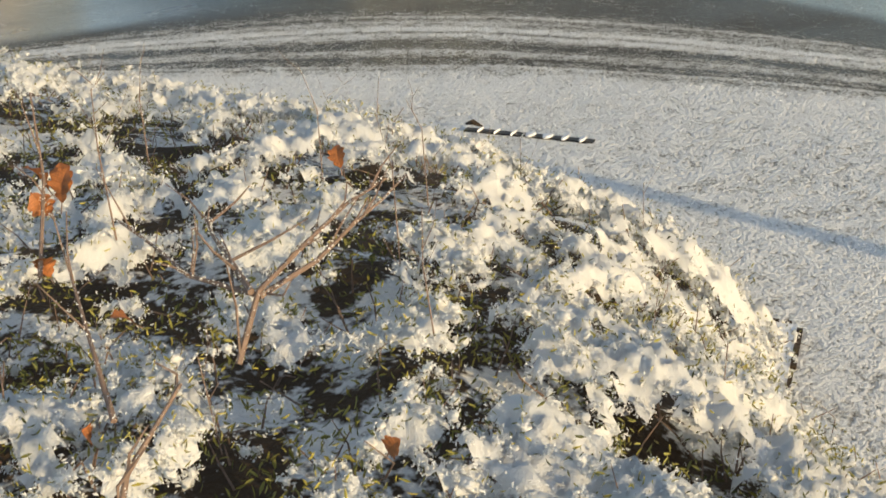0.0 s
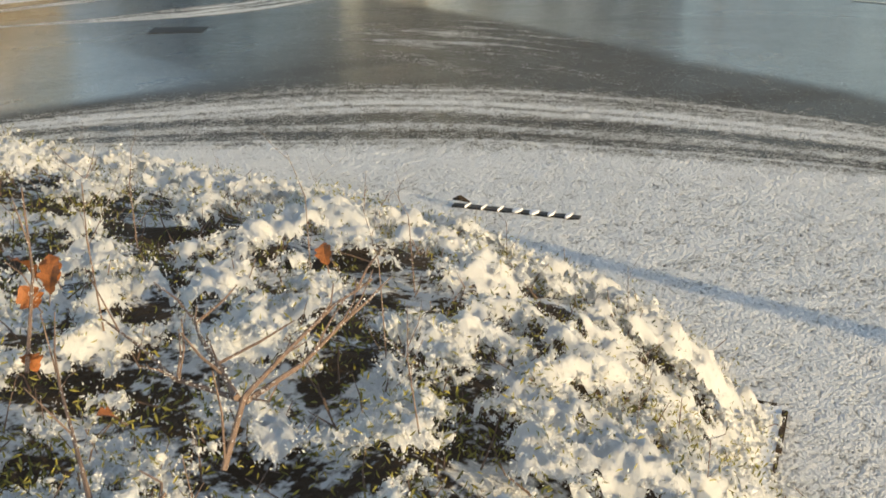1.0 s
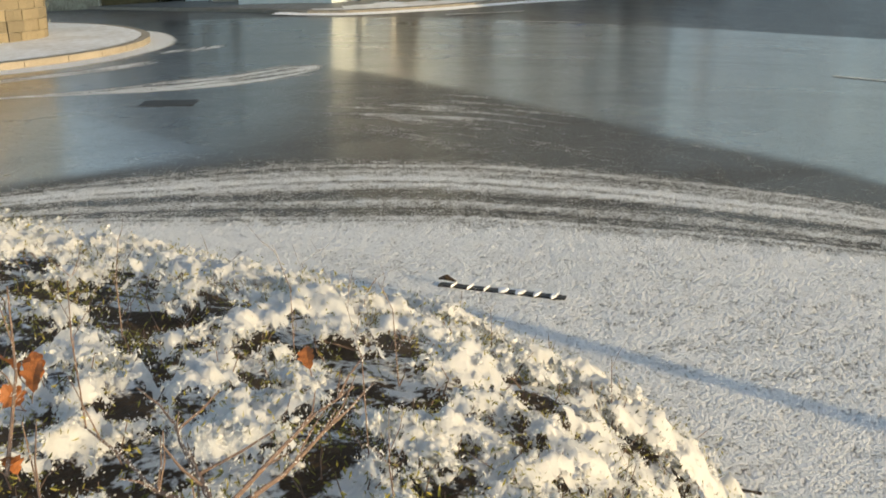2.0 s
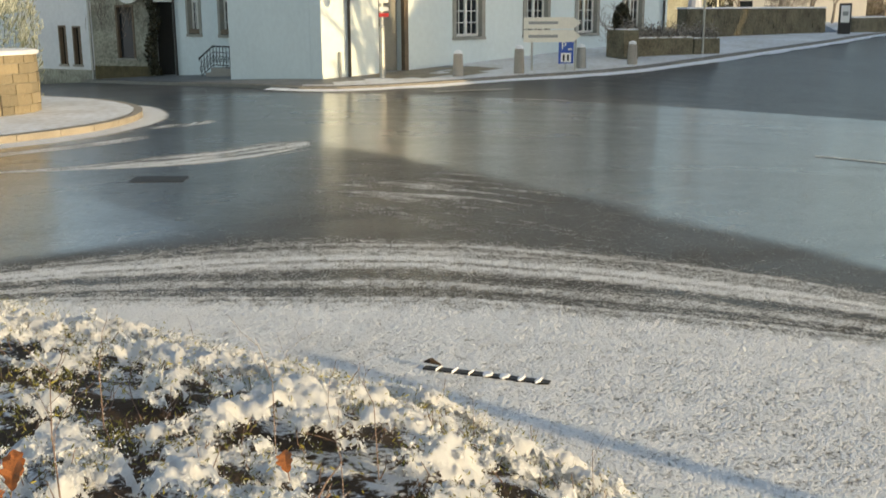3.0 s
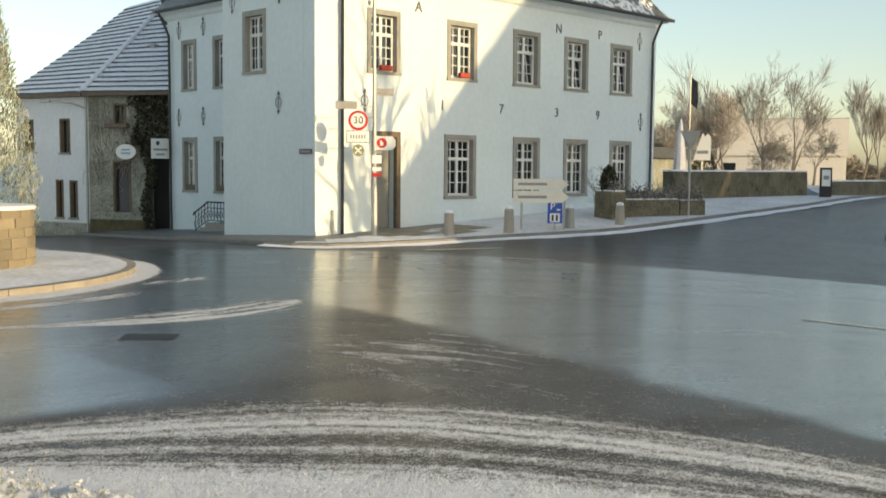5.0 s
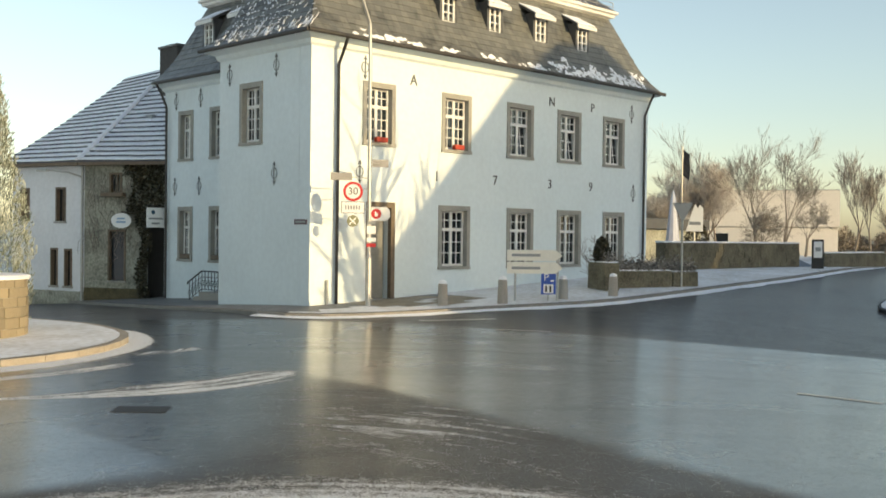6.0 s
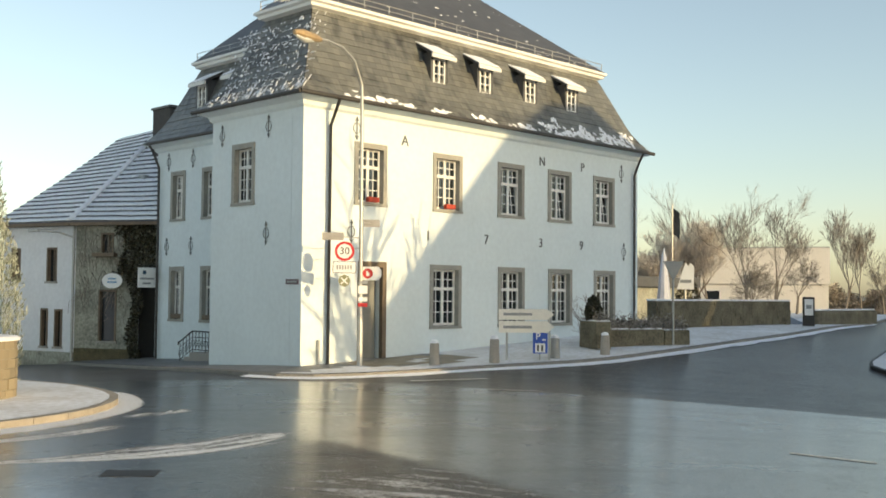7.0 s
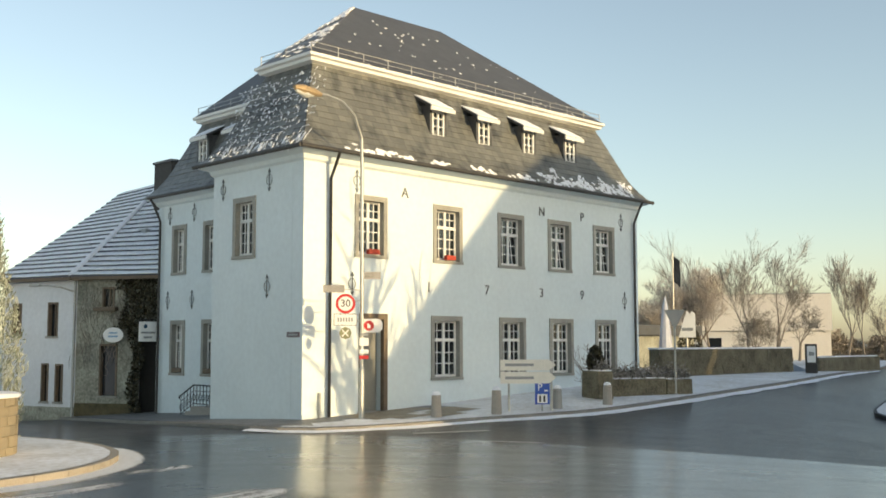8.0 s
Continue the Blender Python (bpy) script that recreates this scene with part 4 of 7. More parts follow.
arc = [(-9.4 + 3.55 * math.sin(a), -1.1 - 3.55 * math.cos(a)) for a in np.linspace(0, math.pi / 2, 9)]
CORNER = dense([(-22.0, -4.9), (-14.0, -4.75)] + arc + [(-5.5, 2.8), (-4.6, 9.0), (-3.4, 20.0)], 0.8)
inner = [(min(x, -9.4) if y < -1.0 else x - 6.0, max(y, -1.1) if y < -1.0 else max(y, -1.1)) for x, y in CORNER]
bare = new("bare_paving", raw_mesh("bare_paving", [(x, y, gz(x, y) + 0.098) for x in np.linspace(0.9, 4.2, 8) for y in np.linspace(-2.6, -0.1, 7)],
                                   [(i * 7 + j, (i + 1) * 7 + j, (i + 1) * 7 + j + 1, i * 7 + j + 1) for i in range(7) for j in range(6)
                                    if (i, j) not in ((0, 0), (0, 1), (0, 5), (6, 0), (6, 5), (5, 0), (1, 0), (2, 0), (6, 4), (3, 2), (4, 3))], M_WET, True))
tagged(bare, "swept damp brown paving before the front door", "pavement", kind="structure")
pave2 = strip_slab("pavement", CORNER, inner, 0.10, 6, "snow-covered rounded street-corner pavement", "kerb")
kerb_stones(pave2, CORNER, 0.10, mat("sandy_kerb", (0.33, 0.29, 0.235), 0.85, var=0.2, scale=4, bump=0.4), 1)

ISLE = dense([(24.0, -6.2), (16.0, -8.0), (12.6, -8.9), (11.5, -9.5), (11.9, -10.4), (14.0, -11.2), (24.0, -12.4)], 0.7)
inner = [(x + (24.0 - x) * 0.5 + 0.3, y + (-9.4 - y) * 0.9) for x, y in ISLE]
pave3 = strip_slab("pavement", ISLE, inner, 0.10, 4, "small snow-covered traffic island", "kerb")
kerb_stones(pave3, ISLE, 0.10, M_IRON, 1)


# ---------------------------------------------------------------- the corner wall, its sign and the conifer
def corner_wall():
    w = thing("garden_wall", "curved sandstone block wall with a snow cap", "wall")
    rnd = random.Random(2)
    arcs = ((-8.55, -0.75, 1.05, 1.14, -2.0, 1.9), (-9.15, -0.95, 0.80, 1.55, -2.0, 1.4))
    for cx, cy, r, top, a0, a1 in arcs:
        base = gz(cx, cy) + 0.05
        z, row = base, 0
        while z < base + top - 0.05:
            hh = rnd.uniform(0.17, 0.23)
            hh = min(hh, base + top - z)
            a = a0 - (0.12 if row % 2 else 0)
            while a < a1:
                da = rnd.uniform(0.20, 0.42)
                bm = bmesh.new()
                out = r + rnd.uniform(-0.012, 0.015)

                def fn(p, out=out):
                    return (cx + (out - p[1]) * math.cos(p[0]), cy + (out - p[1]) * math.sin(p[0]), p[2])
                for k in range(2):
                    box(bm, (a + k * da / 2, 0.0, z + 0.006), (a + (k + 1) * da / 2 - (0.012 if k else 0), 0.28, z + hh - 0.006), fn)
                bmesh.ops.remove_doubles(bm, verts=bm.verts, dist=0.0005)
                part("stone_block", bm, M_SANDSTONE, w)
                a += da
            z += hh
            row += 1
        bm = bmesh.new()
        lathe(bm, [(r - 0.03, -0.8), (r - 0.03, top - 0.03)], (cx, cy, base), 40)
        part("wall_core", bm, M_KERB, w)
        bm = bmesh.new()
        lathe(bm, [(r + 0.03, top - 0.012), (r + 0.05, top + 0.03), (r, top + 0.065), (r * 0.5, top + 0.07)], (cx, cy, base), 40)
        part("snow_cap", bm, M_SNOW, w, "snow cap")
    s = thing("sign_box", "small white lantern-shaped advertising sign on a scrolled foot", "sign")
    c = Vector((-9.08, -1.0, gz(-8.7, -1.0) + 1.66))
    m = Matrix.Translation(c) @ pose(0, 0, 0, 0, 0, -40)

    def fn(p):
        k = 1 + 0.18 * p[2]
        return tuple(m @ Vector((p[0] * k, p[1], p[2])))
    part("body", box(bmesh.new(), (-0.27, -0.06, 0.10), (0.27, 0.06, 0.68), fn, 0.015), M_SIGNWHITE, s)
    for x, z, w2 in ((0.02, 0.46, 0.16), (0.0, 0.34, 0.14), (0.05, 0.24, 0.09)):
        part("lettering_bar", boxes([((x - w2, -0.064, z), (x + w2, -0.061, z + 0.05))], fn), M_SIGNBLUE, s)
    bm = bmesh.new()
    tube(bm, [m @ Vector((0.0, 0, -0.02)), m @ Vector((0.0, 0, 0.12))], 0.03, 8)
    for sgn in (-1, 1):
        tube(bm, [m @ Vector((sgn * 0.12 * math.sin(k), 0, 0.02 + 0.05 * (1 - math.cos(k)))) for k in np.linspace(0, 3, 8)], 0.014, 5)
    part("foot", bm, M_SIGNWHITE, s)


corner_wall()


def conifer(x, y, height, radius, seed):
    """A columnar evergreen: trunk and many frosted sprays."""
    rs = np.random.RandomState(seed)
    t = thing("conifer", "tall columnar evergreen with frosted green sprays", "tree")
    base = gz(x, y)
    part("trunk", tube(bmesh.new(), [(x, y, base), (x, y, base + height * 0.6), (x, y, base + height * 0.95)], [0.14, 0.09, 0.03], 8), M_BARK, t)
    n = 20000
    u = rs.rand(n) ** 0.8
    z = base + 0.15 + u * height
    prof = radius * np.sqrt(np.clip(1 - u, 0, 1)) * (0.82 + 0.18 * np.clip(u * 6, 0, 1))
    ang = rs.rand(n) * 2 * np.pi
    prof = prof * (0.72 + 0.33 * rs.rand(n) ** 0.5 + 0.10 * np.sin(ang * 5 + z * 3.1) * np.sin(z * 5.3 + ang * 2))
    c = np.stack([x + prof * np.cos(ang), y + prof * np.sin(ang), z], -1)
    lv = np.array([(0, 0, 0), (0.35, 0.1, 0.5), (0, 0.18, 1.0), (-0.35, 0.1, 0.5), (0.0, -0.16, 0.5)])
    lf = np.array([(0, 1, 4), (1, 2, 4), (2, 3, 4), (3, 0, 4), (0, 3, 2), (0, 2, 1)])
    m = rand_mats(c, np.tile([[0.03, 0.03, 0.09]], (n, 1)) * (0.6 + 0.8 * rs.rand(n, 1)), rs)
    up = rs.rand(n) < 0.75
    tilt = rs.normal(size=(n, 2)) * 0.3
    for i in np.where(up)[0]:
        s = 0.5 + 0.8 * rs.rand()
        m[i, :3, :3] = np.array([[0.036 * s, 0, 0.09 * s * tilt[i, 0] + 0.03 * np.cos(ang[i])], [0, 0.036 * s, 0.09 * s * tilt[i, 1] + 0.03 * np.sin(ang[i])], [0, 0, 0.10 * s]])
    v, f = join_copies(lv, lf, m)
    cr = part("crown", raw_mesh("crown", v, f, M_CONIFER), None, t, "dense frosted sprays")
    tagged(cr, kind="stuff")


# ---------------------------------------------------------------- the neighbouring house down the side street
def line_wall(p, q):
    d = (Vector(q) - Vector(p)).normalized()
    o = Vector((-d.y, d.x))
    return lambda c: (p[0] + d.x * c[0] + o.x * c[1], p[1] + d.y * c[0] + o.y * c[1], c[2])


def plain_window(house, fn, u0, u1, z0, z1, bars=True):
    w = part("window", boxes([((u0, -0.18, z0), (u0 + 0.07, 0.02, z1)), ((u1 - 0.07, -0.18, z0), (u1, 0.02, z1)), ((u0 + 0.07, -0.18, z1 - 0.07), (u1 - 0.07, 0.018, z1))], fn), M_BROWN, house, "brown window surround")
    part("sill", boxes([((u0 - 0.04, -0.15, z0 - 0.07), (u1 + 0.04, 0.06, z0))], fn), M_STONE, w)
    part("pane", boxes([((u0 + 0.07, -0.13, z0), (u1 - 0.07, -0.12, z1 - 0.07))], fn), M_GLASS, w)
    if bars:
        m = (u0 + u1) / 2
        part("window_frame", boxes([((m - 0.02, -0.119, z0), (m + 0.02, -0.09, z1 - 0.07))], fn), M_BROWN, w)
    return w


def old_house():
    h = thing("house", "old white house with ivy-grown stained front and snowy tiled roof", "house")
    p0, p1, p2 = (2.7, 11.4), (1.07, 14.4), (-0.02, 17.95)
    shop, white = line_wall(p0, p1), line_wall(p1, p2)
    l1, l2 = math.dist(p0, p1), math.dist(p1, p2)
    gate = (0.06, 1.10, -0.9, 2.75)
    display = (1.72, 2.45, 0.25, 2.05)
    upper = (1.88, 2.40, 3.35, 4.05)
    part("wall", wall_with_openings(0, l1, -1.3, 4.5, [gate, display, upper], shop, 0.4), M_STUCCO, h, "stained ochre-grey stucco shop front")
    wins = [(0.93, 1.45, 2.33, 3.55), (1.32, 1.70, 0.0, 1.36), (0.60, 1.0, 0.0, 1.34), (2.8, 3.28, 2.4, 3.54)]
    part("wall", wall_with_openings(0.0, l2, -1.5, 4.5, wins, white, 0.4), M_WHITE2, h, "white rendered front")
    for w in wins:
        plain_window(h, white, *w)
    plain_window(h, shop, *upper)
    plain_window(h, shop, *display, bars=False)
    part("base_course", boxes([((1.12, 0.0, -1.3), (l1, 0.02, -0.02))], shop), mat("mossy_base", (0.12, 0.10, 0.05), 0.9, var=0.5, scale=4), h, "mossy damp base course")
    part("base_course", boxes([((0, 0.0, -1.3), (l2, 0.02, -0.18))], white), M_STUCCO, h)
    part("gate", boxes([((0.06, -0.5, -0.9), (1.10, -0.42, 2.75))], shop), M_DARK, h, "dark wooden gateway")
    part("flower_box", boxes([((1.72, 0.02, 3.20), (2.62, 0.24, 3.34))], shop, 0.02), M_BROWN, h, "dark window box with dead plants")
    part("downpipe", tube(bmesh.new(), [p for p in (white((0.06, 0.06, 4.4)), white((0.06, 0.06, -0.5)))], 0.045, 8), M_GALV, h, "pale downpipe")
    for lo, hi in (((2.0, 18.6, -1.5), (10.0, 18.9, 4.5)), ((9.7, 11.2, -1.5), (10.0, 18.6, 4.5))):
        part("wall", boxes([(lo, hi)]), M_WHITE2, h)
    # roof in stepped courses; the left end flares down to a hip
    e0, e1, e2 = Vector((2.95, 11.0, 4.42)), Vector((1.0 - 0.28, 14.25, 4.42)), Vector((-0.40, 18.2, 4.42))
    t0, t2 = Vector((6.8, 15.4, 9.0)), Vector((6.8, 22.2, 8.85))
    t1 = t0.lerp(t2, 0.45)
    rows = 21
    tile = mat("dark_roof_tile", (0.07, 0.075, 0.09), 0.7, var=0.3)
    cap = tube(bmesh.new(), [e1.lerp(t1, k / 6) + Vector((0, 0, 0.06 - 0.25 * (k / 6) * (1 - k / 6))) for k in range(7)], 0.09, 6)
    roof = part("roof", cap, M_SNOW, h, "snow-covered tiled roof with dark tile courses")

    def curve(s):
        return s * 0.9 + 0.1 * s * s
    for i in range(rows):
        s0, s1 = i / rows, (i + 1) / rows + 0.004
        bm, drk = bmesh.new(), bmesh.new()
        for a, b, ta, tb in ((e0, e1, t0, t1), (e1, e2, t1, t2)):
            m = 9
            for k in range(m):
                q = []
                for s, up in ((s0, 0.07), (s1, 0.0)):
                    for kk in (k, k + 1):
                        lo, hi = a.lerp(b, kk / m), ta.lerp(tb, kk / m)
                        p = lo.lerp(hi, s)
                        p.z = lo.z + (hi.z - lo.z) * curve(s) + up
                        q.append(p)
                wob = [Vector((0, 0, 0.02 * noise.noise(p * 1.7))) for p in q]
                v = [bm.verts.new(p + w) for p, w in zip(q, wob)]
                bm.faces.new((v[0], v[1], v[3], v[2]))
                v2 = [drk.verts.new(p) for p in (q[0] + wob[0] - Vector((0, 0, 0.004)), q[1] + wob[1] - Vector((0, 0, 0.004)), q[1] - Vector((0.0, 0, 0.08)), q[0] - Vector((0.0, 0, 0.08)))]
                drk.faces.new(v2)
        bmesh.ops.remove_doubles(bm, verts=bm.verts, dist=0.001)
        bmesh.ops.remove_doubles(drk, verts=drk.verts, dist=0.001)
        c = part("tile_course", bm, M_SNOW, roof)
        part("tile_course", drk, tile, roof)
    part("eaves_board", boxes([((-0.1, 0.05, 4.30), (l1 + 0.02, 0.36, 4.41))], shop), M_BROWN, h)
    part("eaves_board", boxes([((0.0, 0.05, 4.30), (l2 + 0.2, 0.36, 4.41))], white), M_BROWN, h)
    for s, t in ((0.30, 0.42), (0.62, 0.30), (0.48, 0.25)):
        p = e0.lerp(e2, s).lerp(t0.lerp(t2, s), t)
        part("roof_hatch", box(bmesh.new(), (p.x - 0.2, p.y - 0.35, p.z - 0.1), (p.x + 0.25, p.y + 0.35, p.z + 0.07), None, 0.02), M_SIGNGREY, roof, "small roof hatch")
    c = part("chimney", box(bmesh.new(), (5.0, 14.9, 6.0), (6.0, 16.2, 9.15), None, 0.02), mat("chimney_slate", (0.06, 0.055, 0.05), 0.8, var=0.3), h, "dark slate-clad chimney")
    part("chimney_cap", box(bmesh.new(), (4.94, 14.84, 9.15), (6.06, 16.26, 9.25), None, 0.02), M_SLATE2, c)
    # ivy and bare creeper
    rs = np.random.RandomState(8)
    n = 5200
    u, z = rs.rand(n) * 1.9 - 0.15, -0.4 + rs.rand(n) * 4.7
    keep = (np.abs(u - 0.95 - 0.12 * np.sin(z * 3)) < 0.22 + 0.35 * (z > 2.6)) | ((z > 2.5) & (u < 1.3) & (rs.rand(n) < 0.75)) | ((z > 3.9) & (rs.rand(n) < 0.5))
    u, z = u[keep], z[keep]
    c3 = np.array([shop((a, 0.04 + 0.16 * rs.rand(), b)) for a, b in zip(u, z)])
    lv = np.array([(0, -1, 0), (0.8, 0, 0.1), (0, 1, 0), (-0.8, 0, 0.1)], float)
    lf = np.array([(0, 1, 2), (0, 2, 3)])
    v, f = join_copies(lv, lf, rand_mats(c3, np.tile([[0.055, 0.055, 0.055]], (len(c3), 1)), rs))
    iv = new("ivy", raw_mesh("ivy", v, f, M_IVY))
    tagged(iv, "dark ivy climbing round the gateway of the old house", "ivy", kind="stuff")
    bm = bmesh.new()
    rnd = random.Random(4)
    for i in range(90):
        u, z = rnd.uniform(1.1, 3.35), rnd.uniform(1.6, 4.3)
        pts = [shop((u, 0.03, z))]
        for k in range(4):
            u, z = u + rnd.gauss(0, 0.10), z - rnd.uniform(0.08, 0.26)
            pts.append(shop((u, 0.04, z)))
        tube(bm, pts, [0.012, 0.010, 0.008, 0.006, 0.004], 4, False)
    cr = part("creeper", bm, M_BARK, None)
    tagged(cr, "bare creeper stems hanging on the stained shop front", "creeper", kind="stuff")
    # signs
    o = thing("oval_sign", "oval white shop sign with blue lettering on the ivy front", "sign")
    bm = bmesh.new()
    pts = [shop((1.70 + 0.40 * math.cos(a), 0.30, 2.36 + 0.26 * math.sin(a))) for a in np.linspace(0, 2 * math.pi, 28)[:-1]]
    f0 = bm.faces.new([bm.verts.new(p) for p in pts])
    r = bmesh.ops.extrude_face_region(bm, geom=[f0])
    off = Vector(shop((0, 0.04, 0))) - Vector(shop((0, 0, 0)))
    bmesh.ops.translate(bm, verts=[g for g in r["geom"] if isinstance(g, bmesh.types.BMVert)], vec=off)
    part("plate", bm, M_SIGNWHITE, o)
    for z, w in ((2.43, 0.16), (2.31, 0.19)):
        part("lettering_bar", boxes([((1.70 - w, 0.345, z - 0.03), (1.70 + w, 0.349, z + 0.03))], shop), mat("sign_pale_blue", (0.25, 0.40, 0.55), 0.5), o)
    part("bracket", tube(bmesh.new(), [shop((1.70, 0.0, 2.66)), shop((1.70, 0.36, 2.66))], 0.012, 6), M_IRON, o)
    g = thing("hanging_sign", "square white hanging sign with dark emblem on an iron bracket", "sign")
    part("plate", box(bmesh.new(), (1.55, 10.87, 2.13), (2.22, 10.91, 2.80), None, 0.01), M_SIGNWHITE, g)
    bm = bmesh.new()
    lathe(bm, [(0.07, 0), (0.07, 0.006)], (0, 0, 0), 16)
    for v in bm.verts:
        v.co = Vector((1.78 + v.co.x, 10.866 - v.co.z, 2.64 + v.co.y))
    part("emblem", bm, mat("emblem_blue", (0.03, 0.08, 0.13), 0.5), g)
    for x0, x1, z in ((1.62, 2.14, 2.40), (1.72, 2.02, 2.24)):
        part("lettering_bar", boxes([((x0, 10.862, z), (x1, 10.866, z + 0.06))]), M_SIGNGREY, g)
    part("bracket", tube(bmesh.new(), [(2.28, 10.89, 2.86), (1.5, 10.89, 2.86)], 0.014, 6), M_IRON, g)
    ls = thing("wall_lamp", "small pale street lamp on a curved arm at the white front", "street lamp")
    part("arm", tube(bmesh.new(), [white((0.06, 0.1, 3.9)), white((0.3, 0.5, 4.05)), white((0.9, 0.9, 4.12))], 0.032, 6), M_GALV, ls)
    part("head", box(bmesh.new(), (0.85, 0.82, 4.06), (1.35, 0.98, 4.16), white, 0.03), M_GALV, ls)


# ---------------------------------------------------------------- stair with railing at the wing
def stoop():
    s = thing("stoop", "stone steps with black wrought-iron railing against the white wing", "stairs")
    g = gz(1.6, 6.6)
    part("step", box(bmesh.new(), (1.35, 4.2, g - 0.3), (2.27, 7.30, g + 0.32), None, 0.01), M_GRANITE, s)
    part("step", box(bmesh.new(), (1.35, 7.302, g - 0.3), (2.27, 7.62, g + 0.16), None, 0.01), M_GRANITE, s)
    rail = [(1.42, 4.3, g + 0.96), (1.42, 7.25, g + 0.96), (1.42, 7.95, g + 0.62)]
    part("handrail", tube(bmesh.new(), rail + [(1.42, 8.04, g + 0.60), (1.42, 8.06, g + 0.52)], 0.024, 6), M_IRON, s)
    for drop, thick in ((0.56, 0.013), (0.18, 0.011)):
        part("lower_rail", tube(bmesh.new(), [(p[0], p[1], p[2] - drop) for p in rail], thick, 5), M_IRON, s)
    for k in range(21):
        y = 4.35 + k * 0.18
        top = float(np.interp(y, [4.3, 7.25, 7.95], [p[2] for p in rail]))
        bm = bmesh.new()
        tube(bm, [(1.42, y, top - (0.66 if k % 4 == 0 else 0.56)), (1.42, y, top)], 0.011, 5)
        tube(bm, [(1.42, y + 0.075 * math.sin(a), top - 0.37 + 0.11 * math.cos(a)) for a in np.linspace(0, 2 * math.pi, 9)], 0.008, 4, False)
        part("baluster", bm, M_IRON, s)


# ---------------------------------------------------------------- street lamp, signs, bollards
def facing(x, y, z, deg):
    """A frame whose local -y faces the way given, in degrees from -y towards -x."""
    m = pose(x, y, z, 0, 0, -deg)
    return lambda p: tuple(m @ Vector(p))


def disc(fn, r, d0, d1, cx=0.0, cz=0.0, n=28):
    bm = bmesh.new()
    a = [[bm.verts.new(fn((cx + r * math.cos(t), d, cz + r * math.sin(t)))) for t in np.linspace(0, 2 * math.pi, n + 1)[:-1]] for d in (d0, d1)]
    bm.faces.new(a[0])
    bm.faces.new(a[1][::-1])
    for k in range(n):
        bm.faces.new((a[0][k], a[0][(k + 1) % n], a[1][(k + 1) % n], a[1][k]))
    return bm


def flat_text(body, size, fn, material, parent, d=-0.012, cx=0.0, cz=0.0):
    me = text_mesh(body, size, 0.002)
    for v in me.vertices:
        v.co = fn((cx + v.co.x, d - v.co.z, cz + v.co.y))
    me.materials.append(material)
    ob = new("lettering", me)
    ob.parent = parent
    return ob


